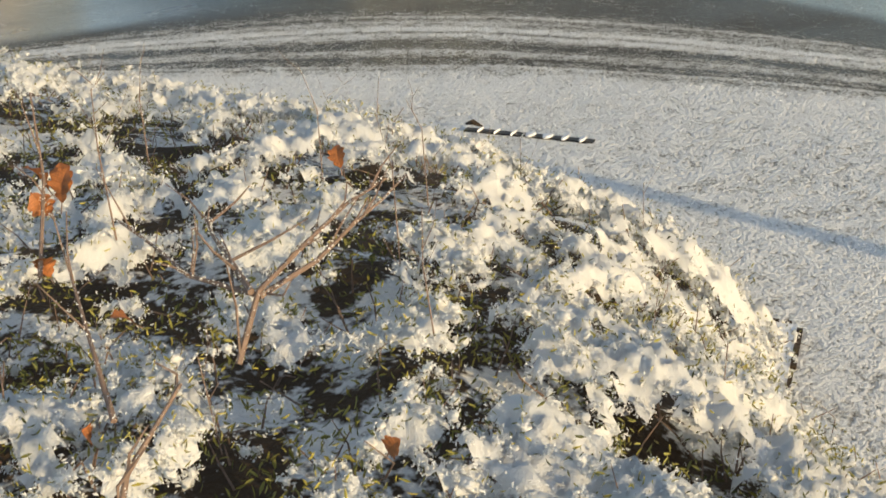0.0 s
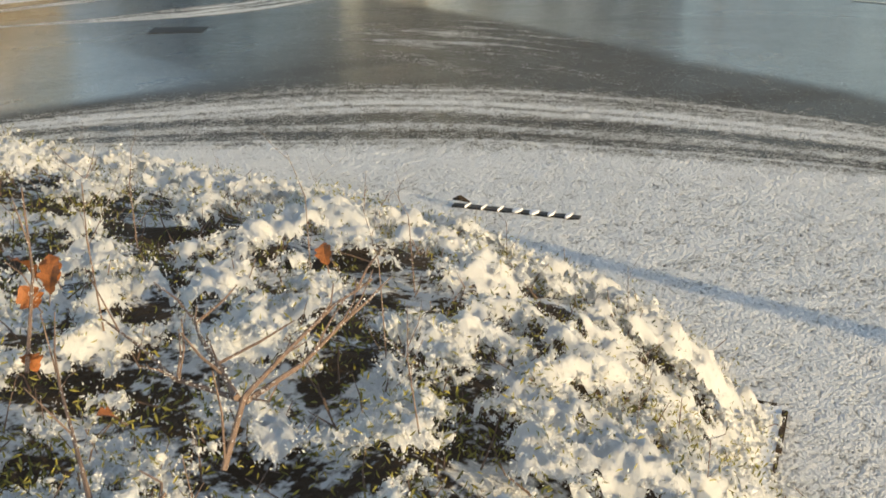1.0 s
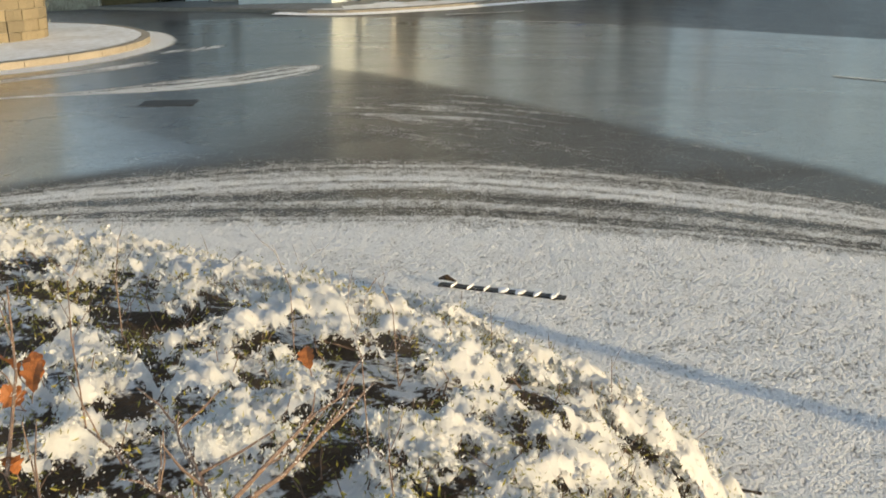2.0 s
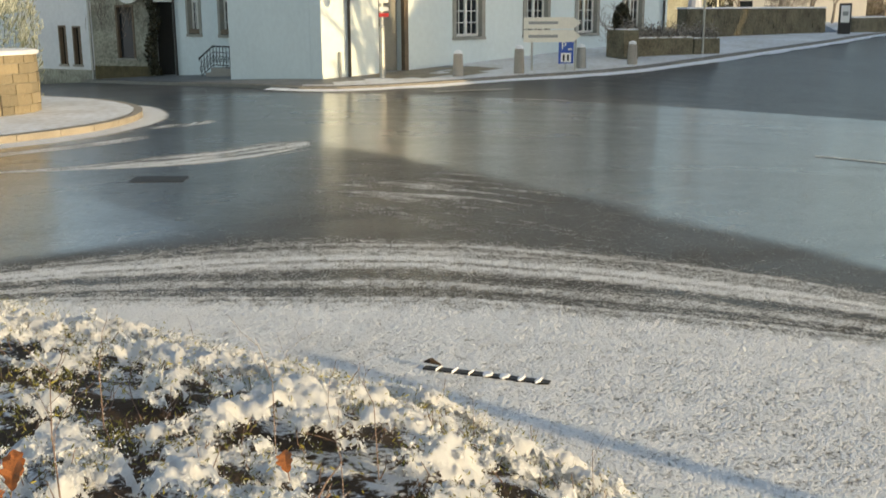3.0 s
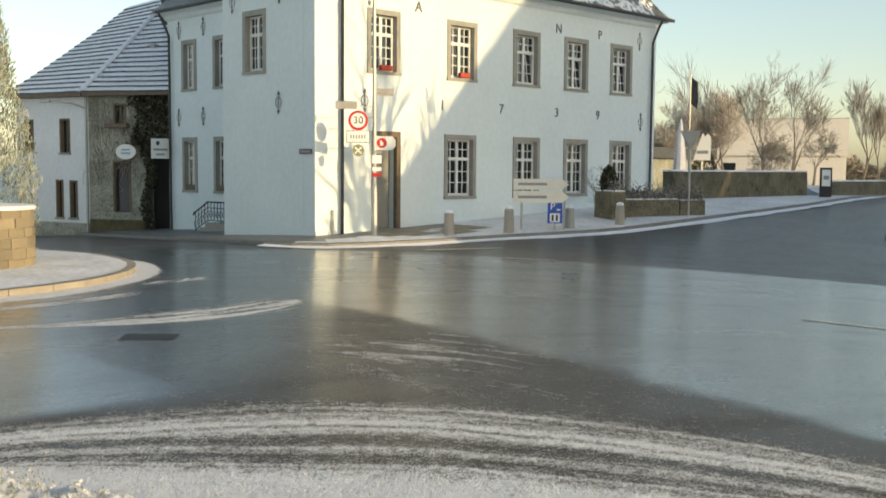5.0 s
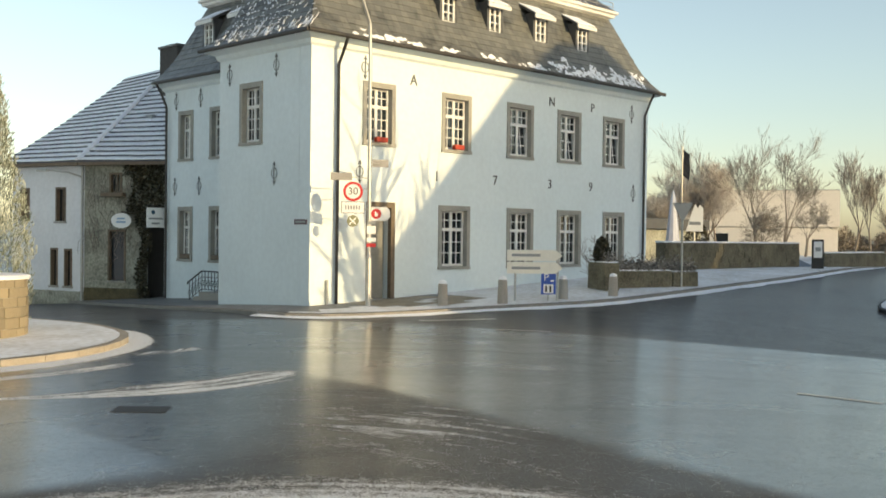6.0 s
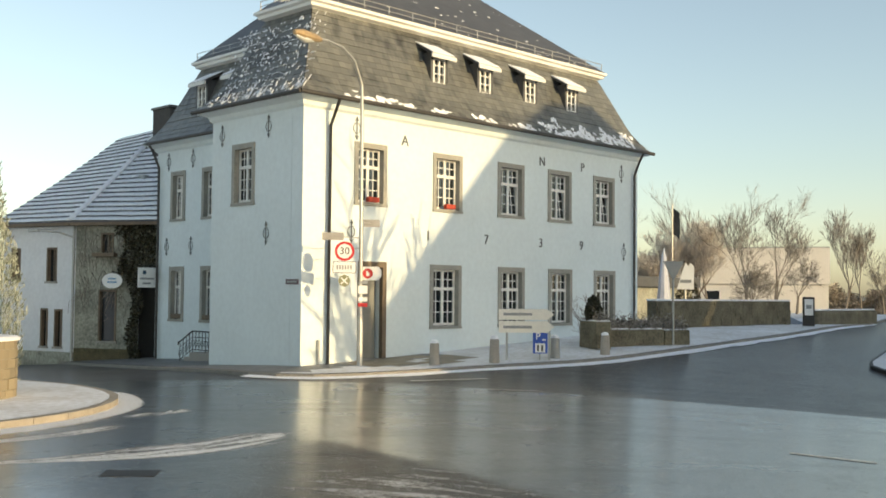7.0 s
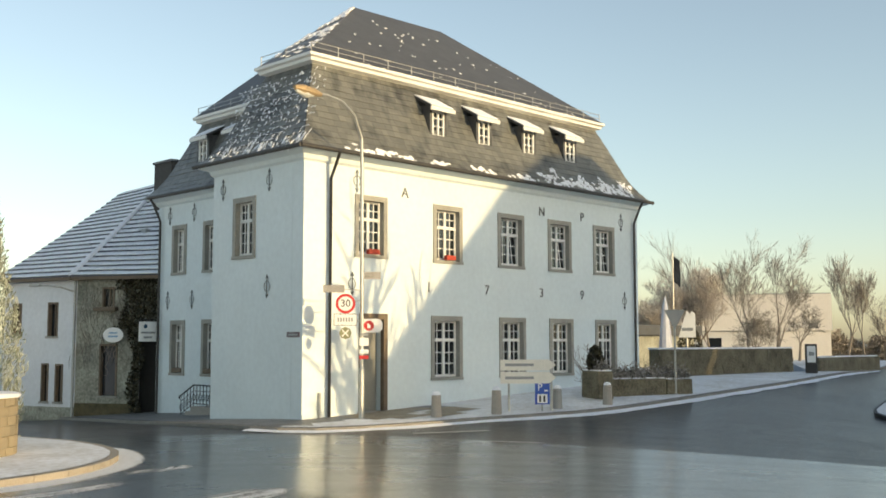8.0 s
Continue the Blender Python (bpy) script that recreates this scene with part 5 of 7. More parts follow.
def street_lamp():
    x, y = 0.92, -1.2
    g = gz(x, y) + 0.09
    s = thing("street_lamp", "tall pale street lamp post with curved arm carrying traffic signs", "street lamp")
    part("post", tube(bmesh.new(), [(x, y, g - 0.1), (x, y, g + 1.2), (x, y, g + 1.25), (x - 0.02, y, 6.5), (x - 0.06, y - 0.02, 7.2), (x - 0.38, y - 0.12, 7.72), (x - 0.9, y - 0.28, 7.95), (x - 1.5, y - 0.44, 7.99), (x - 1.85, y - 0.52, 7.95)],
                      [0.075, 0.075, 0.055, 0.045, 0.04, 0.035, 0.033, 0.03, 0.03], 10), M_GALV, s)
    a, b = Vector((x - 1.75, y - 0.50, 7.95)), Vector((x - 2.70, y - 0.72, 7.93))
    hd = part("lamp_head", tube(bmesh.new(), [a, a.lerp(b, 0.25), a.lerp(b, 0.7), b], [0.05, 0.10, 0.12, 0.05], 10), M_TIN, s, "brownish lamp head")
    part("diffuser", tube(bmesh.new(), [a.lerp(b, 0.3) - Vector((0, 0, 0.07)), a.lerp(b, 0.6) - Vector((0, 0, 0.10)), a.lerp(b, 0.95) - Vector((0, 0, 0.06))], [0.05, 0.09, 0.04], 10), mat("lamp_glass", (0.5, 0.5, 0.46), 0.2), hd, "clear lamp cover")
    # speed limit sign
    fn = facing(0.34, -1.26, 3.03, 40)
    lim = part("speed_sign", disc(fn, 0.24, 0.0, 0.012), M_SIGNRED, s, "round red-rimmed speed limit sign")
    part("sign_face", disc(fn, 0.178, -0.004, 0.0), M_SIGNWHITE, lim)
    flat_text("30", 0.25, fn, M_SIGNBLACK, lim, -0.006)
    part("bracket", tube(bmesh.new(), [fn((0.0, 0.02, 0.05)), (x, y, 3.12)], 0.012, 5), M_GALV, lim)
    sub = part("sub_plate", boxes([((-0.27, 0.0, -0.52), (0.27, 0.012, -0.26))], fn), M_SIGNWHITE, s, "white supplementary plate")
    for k in range(6):
        part("lettering_bar", boxes([((-0.19 + k * 0.066, -0.004, -0.44), (-0.155 + k * 0.066, -0.0005, -0.34))], fn), M_SIGNGREY, sub)
    part("plate_rim", boxes([((-0.282, 0.001, -0.532), (0.282, 0.009, -0.248))], fn), M_SIGNBLACK, sub)
    bad = part("badge", disc(fn, 0.15, 0.0, 0.012, 0.0, -0.72, 8), mat("olive_badge", (0.26, 0.26, 0.15), 0.5, var=0.2), s, "olive badge with a pale cross")
    diag = [lambda p, k=k: fn(((p[0] - k * p[2]) * 0.707, p[1], -0.72 + (k * p[0] + p[2]) * 0.707)) for k in (-1, 1)]
    for k, turned in enumerate(diag):
        part("cross", boxes([((-0.015, -0.004 - 0.0005 * k, -0.11), (0.015, -0.0005, 0.11))], turned), M_SIGNWHITE, bad)
    part("bracket", tube(bmesh.new(), [fn((0.0, 0.02, -0.40)), (x, y, 2.60)], 0.012, 5), M_GALV, sub)
    # boxed sign with a red disc
    f2 = facing(1.14, -1.30, 2.5, 38)
    bm = bmesh.new()
    pr = [(-0.27, -0.17), (0.20, -0.17), (0.28, -0.08), (0.28, 0.08), (0.20, 0.17), (-0.27, 0.17)]
    f0, f1 = [[bm.verts.new(f2((a2, d, c2))) for a2, c2 in pr] for d in (-0.05, 0.05)]
    bm.faces.new(f0), bm.faces.new(f1[::-1])
    for k in range(6):
        bm.faces.new((f0[k], f0[(k + 1) % 6], f1[(k + 1) % 6], f1[k]))
    bx = part("box_sign", bm, M_SIGNWHITE, s, "white box sign with a red round mark")
    part("red_disc", disc(f2, 0.125, -0.056, -0.051, -0.06), M_SIGNRED, bx)
    part("white_mark", boxes([((-0.10, -0.060, -0.06), (-0.06, -0.0565, 0.06)), ((-0.06, -0.0605, -0.06), (-0.02, -0.057, 0.02))], f2), M_SIGNWHITE, bx)
    for z, hgt, m in ((2.10, 0.20, M_SIGNWHITE), (1.86, 0.10, M_SIGNWHITE), (1.72, 0.09, M_SIGNRED), (2.28, 0.07, M_SIGNGREY)):
        f3 = facing(x, y - 0.06, z, 38)
        part("small_plate", boxes([((-0.10, -0.012, -hgt / 2), (0.13, 0.0, hgt / 2))], f3), m, s)
    for cx, cz, w in ((-0.02, 3.38, 0.52), (1.22, 3.76, 0.42)):
        f4 = facing(cx, -1.25, cz, 30)
        pl = part("street_name_plate", boxes([((-w / 2, 0.0, -0.09), (w / 2, 0.012, 0.09))], f4), mat("brown_sign_back", (0.30, 0.29, 0.28), 0.6, var=0.2), s, "dark street-name plate")
        part("bracket", tube(bmesh.new(), [f4((0.0, 0.02, 0.0)), (x - 0.02, y, cz)], 0.012, 5), M_GALV, pl)


def bollard(x, y, h, m):
    b = thing("bollard", "short tapered stone bollard with a snow cap", "bollard", "bollards along the pavement")
    b.location = (x, y, gz(x, y) + 0.09)
    part("shaft", lathe(bmesh.new(), [(0.135, -0.05), (0.135, 0.02), (0.115, h * 0.82), (0.12, h * 0.84), (0.105, h * 0.93), (0.05, h)], (0, 0, 0), 14), m, b)
    part("snow_cap", lathe(bmesh.new(), [(0.105, h * 0.935), (0.09, h + 0.025), (0.03, h + 0.05)], (0, 0, 0), 12), M_SNOW, b, "snow cap")


def direction_signs():
    x, y = 4.19, -3.14
    g = gz(x, y) + 0.09
    s = thing("direction_sign", "pair of weathered arrow-shaped direction boards on posts", "sign")
    f = facing(x, y, 0, 42)
    for u in (0.02, 1.12):
        part("post", tube(bmesh.new(), [f((u, 0.03, g - 0.1)), f((u, 0.03, 1.66 + (0.1 if u > 1 else 0)))], 0.03, 8), M_GALV, s)
    for z0, z1 in ((1.36, 1.64), (1.03, 1.33)):
        bm = bmesh.new()
        pr = [(-0.20, z0), (1.05, z0), (1.24, (z0 + z1) / 2), (1.05, z1), (-0.20, z1)]
        a, b = [[bm.verts.new(f((u, d, z))) for u, z in pr] for d in (-0.02, 0.0)]
        bm.faces.new(a), bm.faces.new(b[::-1])
        for k in range(5):
            bm.faces.new((a[k], a[(k + 1) % 5], b[(k + 1) % 5], b[k]))
        bd = part("board", bm, M_YELLOWISH, s, "pale arrow board")
        part("lettering_bar", boxes([((-0.08, -0.024, z0 + 0.11), (0.66, -0.0205, z0 + 0.18))], f), M_SIGNGREY, bd)
    p = thing("parking_sign", "blue and white parking sign on a grey post", "sign")
    x, y = 4.84, -3.73
    f = facing(x, y, 0, 42)
    part("post", tube(bmesh.new(), [f((0, 0.03, gz(x, y))), f((0, 0.03, 1.08))], 0.025, 8), M_GALV, p)
    part("plate", boxes([((-0.19, -0.01, 0.50), (0.19, 0.004, 1.06))], f), M_SIGNBLUE, p)
    flat_text("P", 0.26, f, M_SIGNWHITE, p, -0.014, -0.06, 0.93)
    fr = part("pictogram_field", boxes([((-0.13, -0.015, 0.53), (0.13, -0.0105, 0.76))], f), M_SIGNWHITE, p)
    for u in (-0.06, 0.05):
        part("pictogram_bar", boxes([((u - 0.025, -0.019, 0.56), (u + 0.025, -0.0155, 0.72))], f), M_SIGNBLACK, fr)
    part("small_mark", boxes([((0.05, -0.0145, 0.83), (0.14, -0.0105, 0.87))], f), M_SIGNWHITE, p)
    t = thing("yield_sign", "back of a triangular traffic sign on a thin post", "sign")
    x, y = 10.63, -4.05
    g = gz(x, y)
    f = facing(x, y, 0, 42)
    part("post", tube(bmesh.new(), [f((0, 0.03, g)), f((0, 0.03, 3.05))], 0.033, 8), M_GALV, t)
    bm = bmesh.new()
    pr = [(-0.32, 3.03), (0.32, 3.03), (0.0, 2.46)]
    a, b = [[bm.verts.new(f((u, d, z))) for u, z in pr] for d in (-0.006, 0.006)]
    bm.faces.new(a), bm.faces.new(b[::-1])
    for k in range(3):
        bm.faces.new((a[k], a[(k + 1) % 3], b[(k + 1) % 3], b[k]))
    part("plate", bm, M_SIGNGREY, t)


def planters():
    rnd, rs = random.Random(6), np.random.RandomState(6)
    f = line_wall((8.2, -2.5), (11.45, -4.0))
    for u0, u1, d0, d1, h in ((0.0, 0.48, -0.1, 0.9, 0.78), (0.50, 2.55, -0.75, 0.35, 0.52), (2.58, 3.45, -0.45, 0.35, 0.46)):
        t = thing("planter", "mossy dark stone plant trough with frosted shrubs", "planter", "planters beside the pavement")
        bm = bmesh.new()
        c = f(((u0 + u1) / 2, (d0 + d1) / 2, 0))
        g = gz(c[0], c[1]) + 0.05
        box(bm, (u0, -d1, g), (u1, -d0, g + h), f, 0.03)
        for v in bm.verts:
            v.co += Vector(noise.noise_vector(v.co * 3)) * 0.03
        part("trough", bm, M_HEDGE, t)
        part("snow_edge", box(bmesh.new(), (u0 + 0.03, -d1 + 0.03, g + h - 0.01), (u1 - 0.03, -d0 - 0.03, g + h + 0.035), f, 0.015), M_SNOW, t, "thin snow on the rim")
        n = int(1500 * (u1 - u0))
        cc = np.array([f((rs.uniform(u0 + 0.05, u1 - 0.05), rs.uniform(-d1, -d0), g + h - 0.04 + abs(rs.normal(0, 0.17)))) for _ in range(n)])
        lv = np.array([(0, -1, 0), (0.4, 0, 0.1), (0, 1, 0), (-0.4, 0, 0.1)], float)
        v, fc = join_copies(lv, np.array([(0, 1, 2), (0, 2, 3)]), rand_mats(cc, np.tile([[0.05, 0.05, 0.05]], (n, 1)), rs))
        tagged(part("plant_growth", raw_mesh("plant_growth", v, fc, M_FROST), None, t, "frosted low plants"), kind="stuff")
        bm = bmesh.new()
        for i in range(int(10 * (u1 - u0))):
            p = Vector(f((rnd.uniform(u0, u1), rnd.uniform(-d1, -d0), g + h)))
            q = p
            pts = [p]
            for k in range(4):
                q = q + Vector((rnd.gauss(0, 0.1), rnd.gauss(0, 0.1), rnd.uniform(0.05, 0.2)))
                pts.append(q)
            tube(bm, pts, [0.014, 0.011, 0.009, 0.006, 0.004], 4, False)
        tagged(part("stem_growth", bm, M_BARK, t, "bare stems"), kind="stuff")


# ---------------------------------------------------------------- trees without leaves
def bare_tree(x, y, height, seed, spread=0.55, levels=6, trunk=0.16, stems=1, thick=0.65, up=0.10, extra=0, frost=M_FROST, name="bare_tree", label="leafless winter tree with frosted fine twigs"):
    rnd = random.Random(seed)
    base = gz(x, y)
    t = thing(name, label, "tree", "winter trees")
    wood, fine = bmesh.new(), bmesh.new()

    def grow(p, d, ln, r, lev):
        pts, rad = [p], [r]
        n = 3
        for k in range(n):
            d = (d + Vector((rnd.gauss(0, 0.07), rnd.gauss(0, 0.07), rnd.gauss(0.02, 0.05)))).normalized()
            p = p + d * ln / n
            pts.append(p)
            rad.append(max(0.0055, r * (1 - 0.45 * (k + 1) / n)))
        tube(wood if lev >= levels - 2 else fine, pts, rad, 6 if lev >= levels - 1 else 3, False)
        if lev == 0:
            return
        for k in range((rnd.randint(3, 4) if lev > 1 else 4) + extra):
            i = rnd.randint(1, n) if k else n
            q = pts[i]
            axis = Vector((rnd.gauss(0, 1), rnd.gauss(0, 1), rnd.gauss(0, 0.4)))
            nd = (d + axis.normalized() * rnd.uniform(0.45, 1.0) * spread * 1.5 + Vector((0, 0, up))).normalized()
            grow(q, nd, ln * rnd.uniform(0.58, 0.86), rad[i] * thick * rnd.uniform(0.85, 1.15), lev - 1)
    for s in range(stems):
        d0 = Vector((rnd.gauss(0, 0.25 if stems > 1 else 0.04), rnd.gauss(0, 0.25 if stems > 1 else 0.04), 1)).normalized()
        grow(Vector((x + rnd.gauss(0, 0.12) * (stems - 1), y + rnd.gauss(0, 0.12) * (stems - 1), base - 0.1)), d0, height * 0.34, trunk, levels)
    part("trunk", wood, M_BARK, t)
    tagged(part("crown", fine, frost, t, "fine frosted twigs"), kind="stuff")
    return t


def dwarf_conifer(x, y, h, r, seed, lift=0.1):
    rs = np.random.RandomState(seed)
    t = thing("dwarf_conifer", "small dark rounded conifer", "tree")
    g = gz(x, y) + lift
    n = 900
    u = rs.rand(n)
    ang = rs.rand(n) * 6.283
    rr = r * np.sin(np.clip(u * 0.85 + 0.15, 0, 1) * np.pi) ** 0.6 * (0.75 + 0.3 * rs.rand(n))
    c = np.stack([x + rr * np.cos(ang), y + rr * np.sin(ang), g + u * h], -1)
    lv = np.array([(0, -1, 0), (0.4, 0, 0.1), (0, 1, 0), (-0.4, 0, 0.1)], float)
    v, f = join_copies(lv, np.array([(0, 1, 2), (0, 2, 3)]), rand_mats(c, np.tile([[0.09, 0.09, 0.09]], (n, 1)), rs))
    part("trunk", tube(bmesh.new(), [(x, y, g - 0.3), (x, y, g + h * 0.8)], [0.05, 0.02], 6), M_BARK, t)
    tagged(part("crown", raw_mesh("crown", v, f, M_IVY), None, t), kind="stuff")


# ---------------------------------------------------------------- beyond the house
def far_end():
    rnd = random.Random(12)
    w = thing("garden_wall", "long mossy stone garden wall with snow on top", "wall")
    f = line_wall((23.2, -1.5), (15.6, -0.2))
    ln = math.dist((15.6, -0.2), (23.2, -1.5))
    g = 0.72
    part("wall_core", boxes([((0, -0.40, g - 0.3), (ln, 0.0, g + 1.10))], f), M_HEDGE, w)
    z = g
    while z < g + 1.06:
        hh = rnd.uniform(0.15, 0.22)
        u = -rnd.uniform(0, 0.2)
        while u < ln:
            du = rnd.uniform(0.25, 0.55)
            box_lo, box_hi = (max(u, 0) + 0.01, 0.0, z + 0.008), (min(u + du, ln) - 0.006, 0.03 + rnd.uniform(0, 0.03), min(z + hh, g + 1.1) - 0.006)
            if box_hi[0] - box_lo[0] > 0.05 and box_hi[2] - box_lo[2] > 0.03:
                part("wall_stone", boxes([(box_lo, box_hi)], f), M_HEDGE, w)
            u += du
        z += hh
    part("snow_cap", box(bmesh.new(), (-0.03, -0.43, g + 1.10), (ln + 0.03, 0.06, g + 1.16), f, 0.02), M_SNOW, w, "snow cap")
    w2 = thing("garden_wall", "low mossy stone wall end beside the far pavement", "wall")
    f2 = line_wall((30.5, -2.2), (24.0, -2.0))
    part("wall_core", box(bmesh.new(), (0.3, -0.5, 0.5), (6.0, 0.0, 1.45), f2, 0.15), M_HEDGE, w2)
    part("snow_cap", box(bmesh.new(), (0.5, -0.45, 1.44), (5.8, -0.05, 1.50), f2, 0.02), M_SNOW, w2)
    b = thing("notice_board", "dark notice board with a white sheet beside the wall", "notice board")
    f = facing(22.2, -2.77, 0, 50)
    part("board", box(bmesh.new(), (-0.22, 0, 0.75), (0.22, 0.08, 2.0), f, 0.01), M_SIGNBLACK, b)
    part("sheet", boxes([((-0.16, -0.006, 1.3), (0.16, -0.001, 1.92))], f), M_SIGNWHITE, b)
    part("lettering_bar", boxes([((-0.10, -0.01, 1.55), (0.10, -0.0065, 1.70))], f), M_SIGNGREY, b)
    c = thing("car", "small blue-grey parked car half hidden behind the wall", "car")
    f = facing(28.2, 1.9, 0, 60)
    bm = bmesh.new()
    prof = [(-1.9, 0.35), (1.9, 0.35), (1.95, 0.75), (1.2, 0.95), (0.6, 1.42), (-1.1, 1.45), (-1.75, 1.0), (-1.95, 0.8)]
    a, d = [[bm.verts.new(f((u * 0.9, dd, z - 0.06))) for u, z in prof] for dd in (-0.8, 0.8)]
    bm.faces.new(a), bm.faces.new(d[::-1])
    for k in range(8):
        bm.faces.new((a[k], a[(k + 1) % 8], d[(k + 1) % 8], d[k]))
    bmesh.ops.bevel(bm, geom=list(bm.edges), offset=0.08, segments=2, affect="EDGES")
    body = part("body", bm, M_CAR, c)
    part("window", boxes([((-0.95, -0.815, 0.94), (0.5, -0.80, 1.29))], f), M_GLASS, body)
    for u in (-1.1, 1.15):
        wh = part("wheel", disc(f, 0.30, -0.82, -0.62, u, 0.27, 18), M_SIGNBLACK, c)
        part("rim", disc(f, 0.18, -0.826, -0.821, u, 0.27, 14), M_SIGNGREY, wh)
    um = thing("parasol", "folded pale grey-white parasol standing behind the wall", "parasol")
    part("pole", tube(bmesh.new(), [(21.85, 3.45, 0.6), (21.85, 3.45, 4.05)], 0.03, 8), M_GALV, um)
    # bluish grey: the shade over the white cloth is put into its colour
    part("canopy", lathe(bmesh.new(), [(0.26, 1.5), (0.31, 1.75), (0.22, 2.7), (0.12, 3.6), (0.03, 4.0)], (21.85, 3.45, 0), 10), mat("shade_tinted_canvas", (0.60, 0.62, 0.70), 0.8, var=0.1), um, "folded pale canopy")
    s = thing("garden_sign", "white peaked inn sign with grey lettering", "sign")
    f = facing(22.3, 2.7, 0, 60)
    bm = bmesh.new()
    pr = [(-0.34, 2.28), (0.36, 2.28), (0.36, 3.25), (0.22, 3.40), (0.14, 3.25), (0.02, 3.42), (-0.12, 3.0)]
    a, d = [[bm.verts.new(f((u, dd, z))) for u, z in pr] for dd in (-0.03, 0.03)]
    bm.faces.new(a), bm.faces.new(d[::-1])
    for k in range(7):
        bm.faces.new((a[k], a[(k + 1) % 7], d[(k + 1) % 7], d[k]))
    part("plate", bm, M_SIGNWHITE, s)
    part("lettering_bar", boxes([((-0.2, -0.036, 2.55), (0.26, -0.031, 2.68))], f), M_SIGNGREY, s)
    part("post", tube(bmesh.new(), [f((0, 0.06, 0.6)), f((0, 0.06, 2.4))], 0.04, 6), M_GALV, s)
    fl = thing("flagpole", "thin flagpole with a dark drooping flag", "flag")
    part("pole", tube(bmesh.new(), [(21.9, 3.07, 0.6), (21.9, 3.07, 5.85)], 0.03, 6), M_GALV, fl)
    bm = bmesh.new()
    cols = [[bm.verts.new((21.93 + 0.05 * j + 0.03 * math.sin(i * 1.3 + j), 3.05 - 0.05 * j, 5.7 - i * 0.22 - 0.05 * j)) for j in range(5)] for i in range(6)]
    for i in range(5):
        for j in range(4):
            bm.faces.new((cols[i][j], cols[i + 1][j], cols[i + 1][j + 1], cols[i][j + 1]))
    bmesh.ops.solidify(bm, geom=list(bm.faces), thickness=0.01)
    part("cloth", bm, mat("dark_flag", (0.03, 0.04, 0.06), 0.8, var=0.3), fl)
    fe = thing("fence", "brown wooden garden fence behind the house", "fence")
    for i in range(22):
        x, y = 17.6 + i * 0.17, 4.2 + i * 0.02
        part("slat", boxes([((x, y, 0.6), (x + 0.15, y + 0.03, 2.75 + 0.05 * (i % 3)))]), M_BROWN, fe)
    sh = thing("shed", "low grey-brown shed with a dark roof beyond the wall", "shed")
    part("wall", boxes([((24.0, 7.0, 0.5), (30.0, 10.0, 2.4))]), M_STUCCO, sh)
    part("roof", boxes([((23.7, 6.7, 2.4), (30.3, 10.3, 2.9))], None, 0.05), M_SLATE2, sh)
    h = thing("apartment_building", "far cream building with clad upper wall and flat roof", "building")
    f = line_wall((65.9, 16.1), (60.4, 27.2))
    ln = math.dist((65.9, 16.1), (60.4, 27.2))
    part("wall", boxes([((0, -8, 0.3), (ln, 0.0, 3.0))], f), M_CREAM, h)
    cl = part("cladding", boxes([((-0.1, -8, 3.0), (ln + 0.1, 0.15, 6.0))], f), M_CREAM, h)
    for i in range(12):
        part("board", boxes([((-0.12, 0.15, 3.02 + i * 0.25), (ln + 0.12, 0.19, 3.23 + i * 0.25))], f), M_CREAM, cl)
    part("roof", boxes([((-0.12, -8.2, 6.0), (ln + 0.12, 0.22, 6.06))], f), M_GALV, h)
    for u in (8.5,):
        wd = part("window", boxes([((u, 0.002, 1.2), (u + 1.2, 0.03, 2.5))], f), M_PAINT, h)
        part("pane", boxes([((u + 0.08, 0.031, 1.28), (u + 1.12, 0.036, 2.42))], f), M_GLASS, wd)


old_house()
stoop()
street_lamp()
for bx, by, bh, bm_ in ((2.18, -2.55, 0.58, M_GRANITE), (3.56, -3.3, 0.64, M_GRANITE), (5.49, -3.7, 0.56, M_SIGNGREY), (7.15, -4.1, 0.56, M_GRANITE)):
    bollard(bx, by, bh, bm_)
direction_signs()
planters()
far_end()


# ---------------------------------------------------------------- the snowy shrubs on the verge
KO, KA, KN = (-12.35, -15.86), (0.43, -0.90), (-0.90, -0.43)


def verge(x, y):
    """Along the kerb, and inwards from the shrubs' outer edge."""
    rx, ry = x - KO[0], y - KO[1]
    a, off = rx * KA[0] + ry * KA[1], rx * KN[0] + ry * KN[1]
    side = off - (0.66 + 0.28 * clamp(a - 0.6, 0, 9) ** 2 + 0.2 * clamp(a - 0.6, -2, 0))
    return a, np.minimum(side, 1.5 * (2.66 - a) + 1.3 * clamp(off - 2.5, 0, 9))


def shrub_top(x, y):
    a, e = verge(x, y)
    e = clamp(e, 0, 4)
    return gz(-13, -17) + 0.12 + 0.48 * (1 - np.exp(-(e / 0.72) ** 1.5)) + 0.08 * clamp(e, 0, 2.2)


def lumps(x, y, z, f):
    return noise.noise(Vector((x * f, y * f, z * f)))


def scatter(rnd, n, emin=-0.05):
    out = []
    while len(out) < n:
        x, y = rnd.uniform(-17.2, -12.0), rnd.uniform(-20.6, -13.6)
        a, e = verge(x, y)
        if e > emin and math.hypot(x + 15.87, y + 20.6) > 0.55:
            out.append((x, y, float(e)))
    return out


HOLES = []


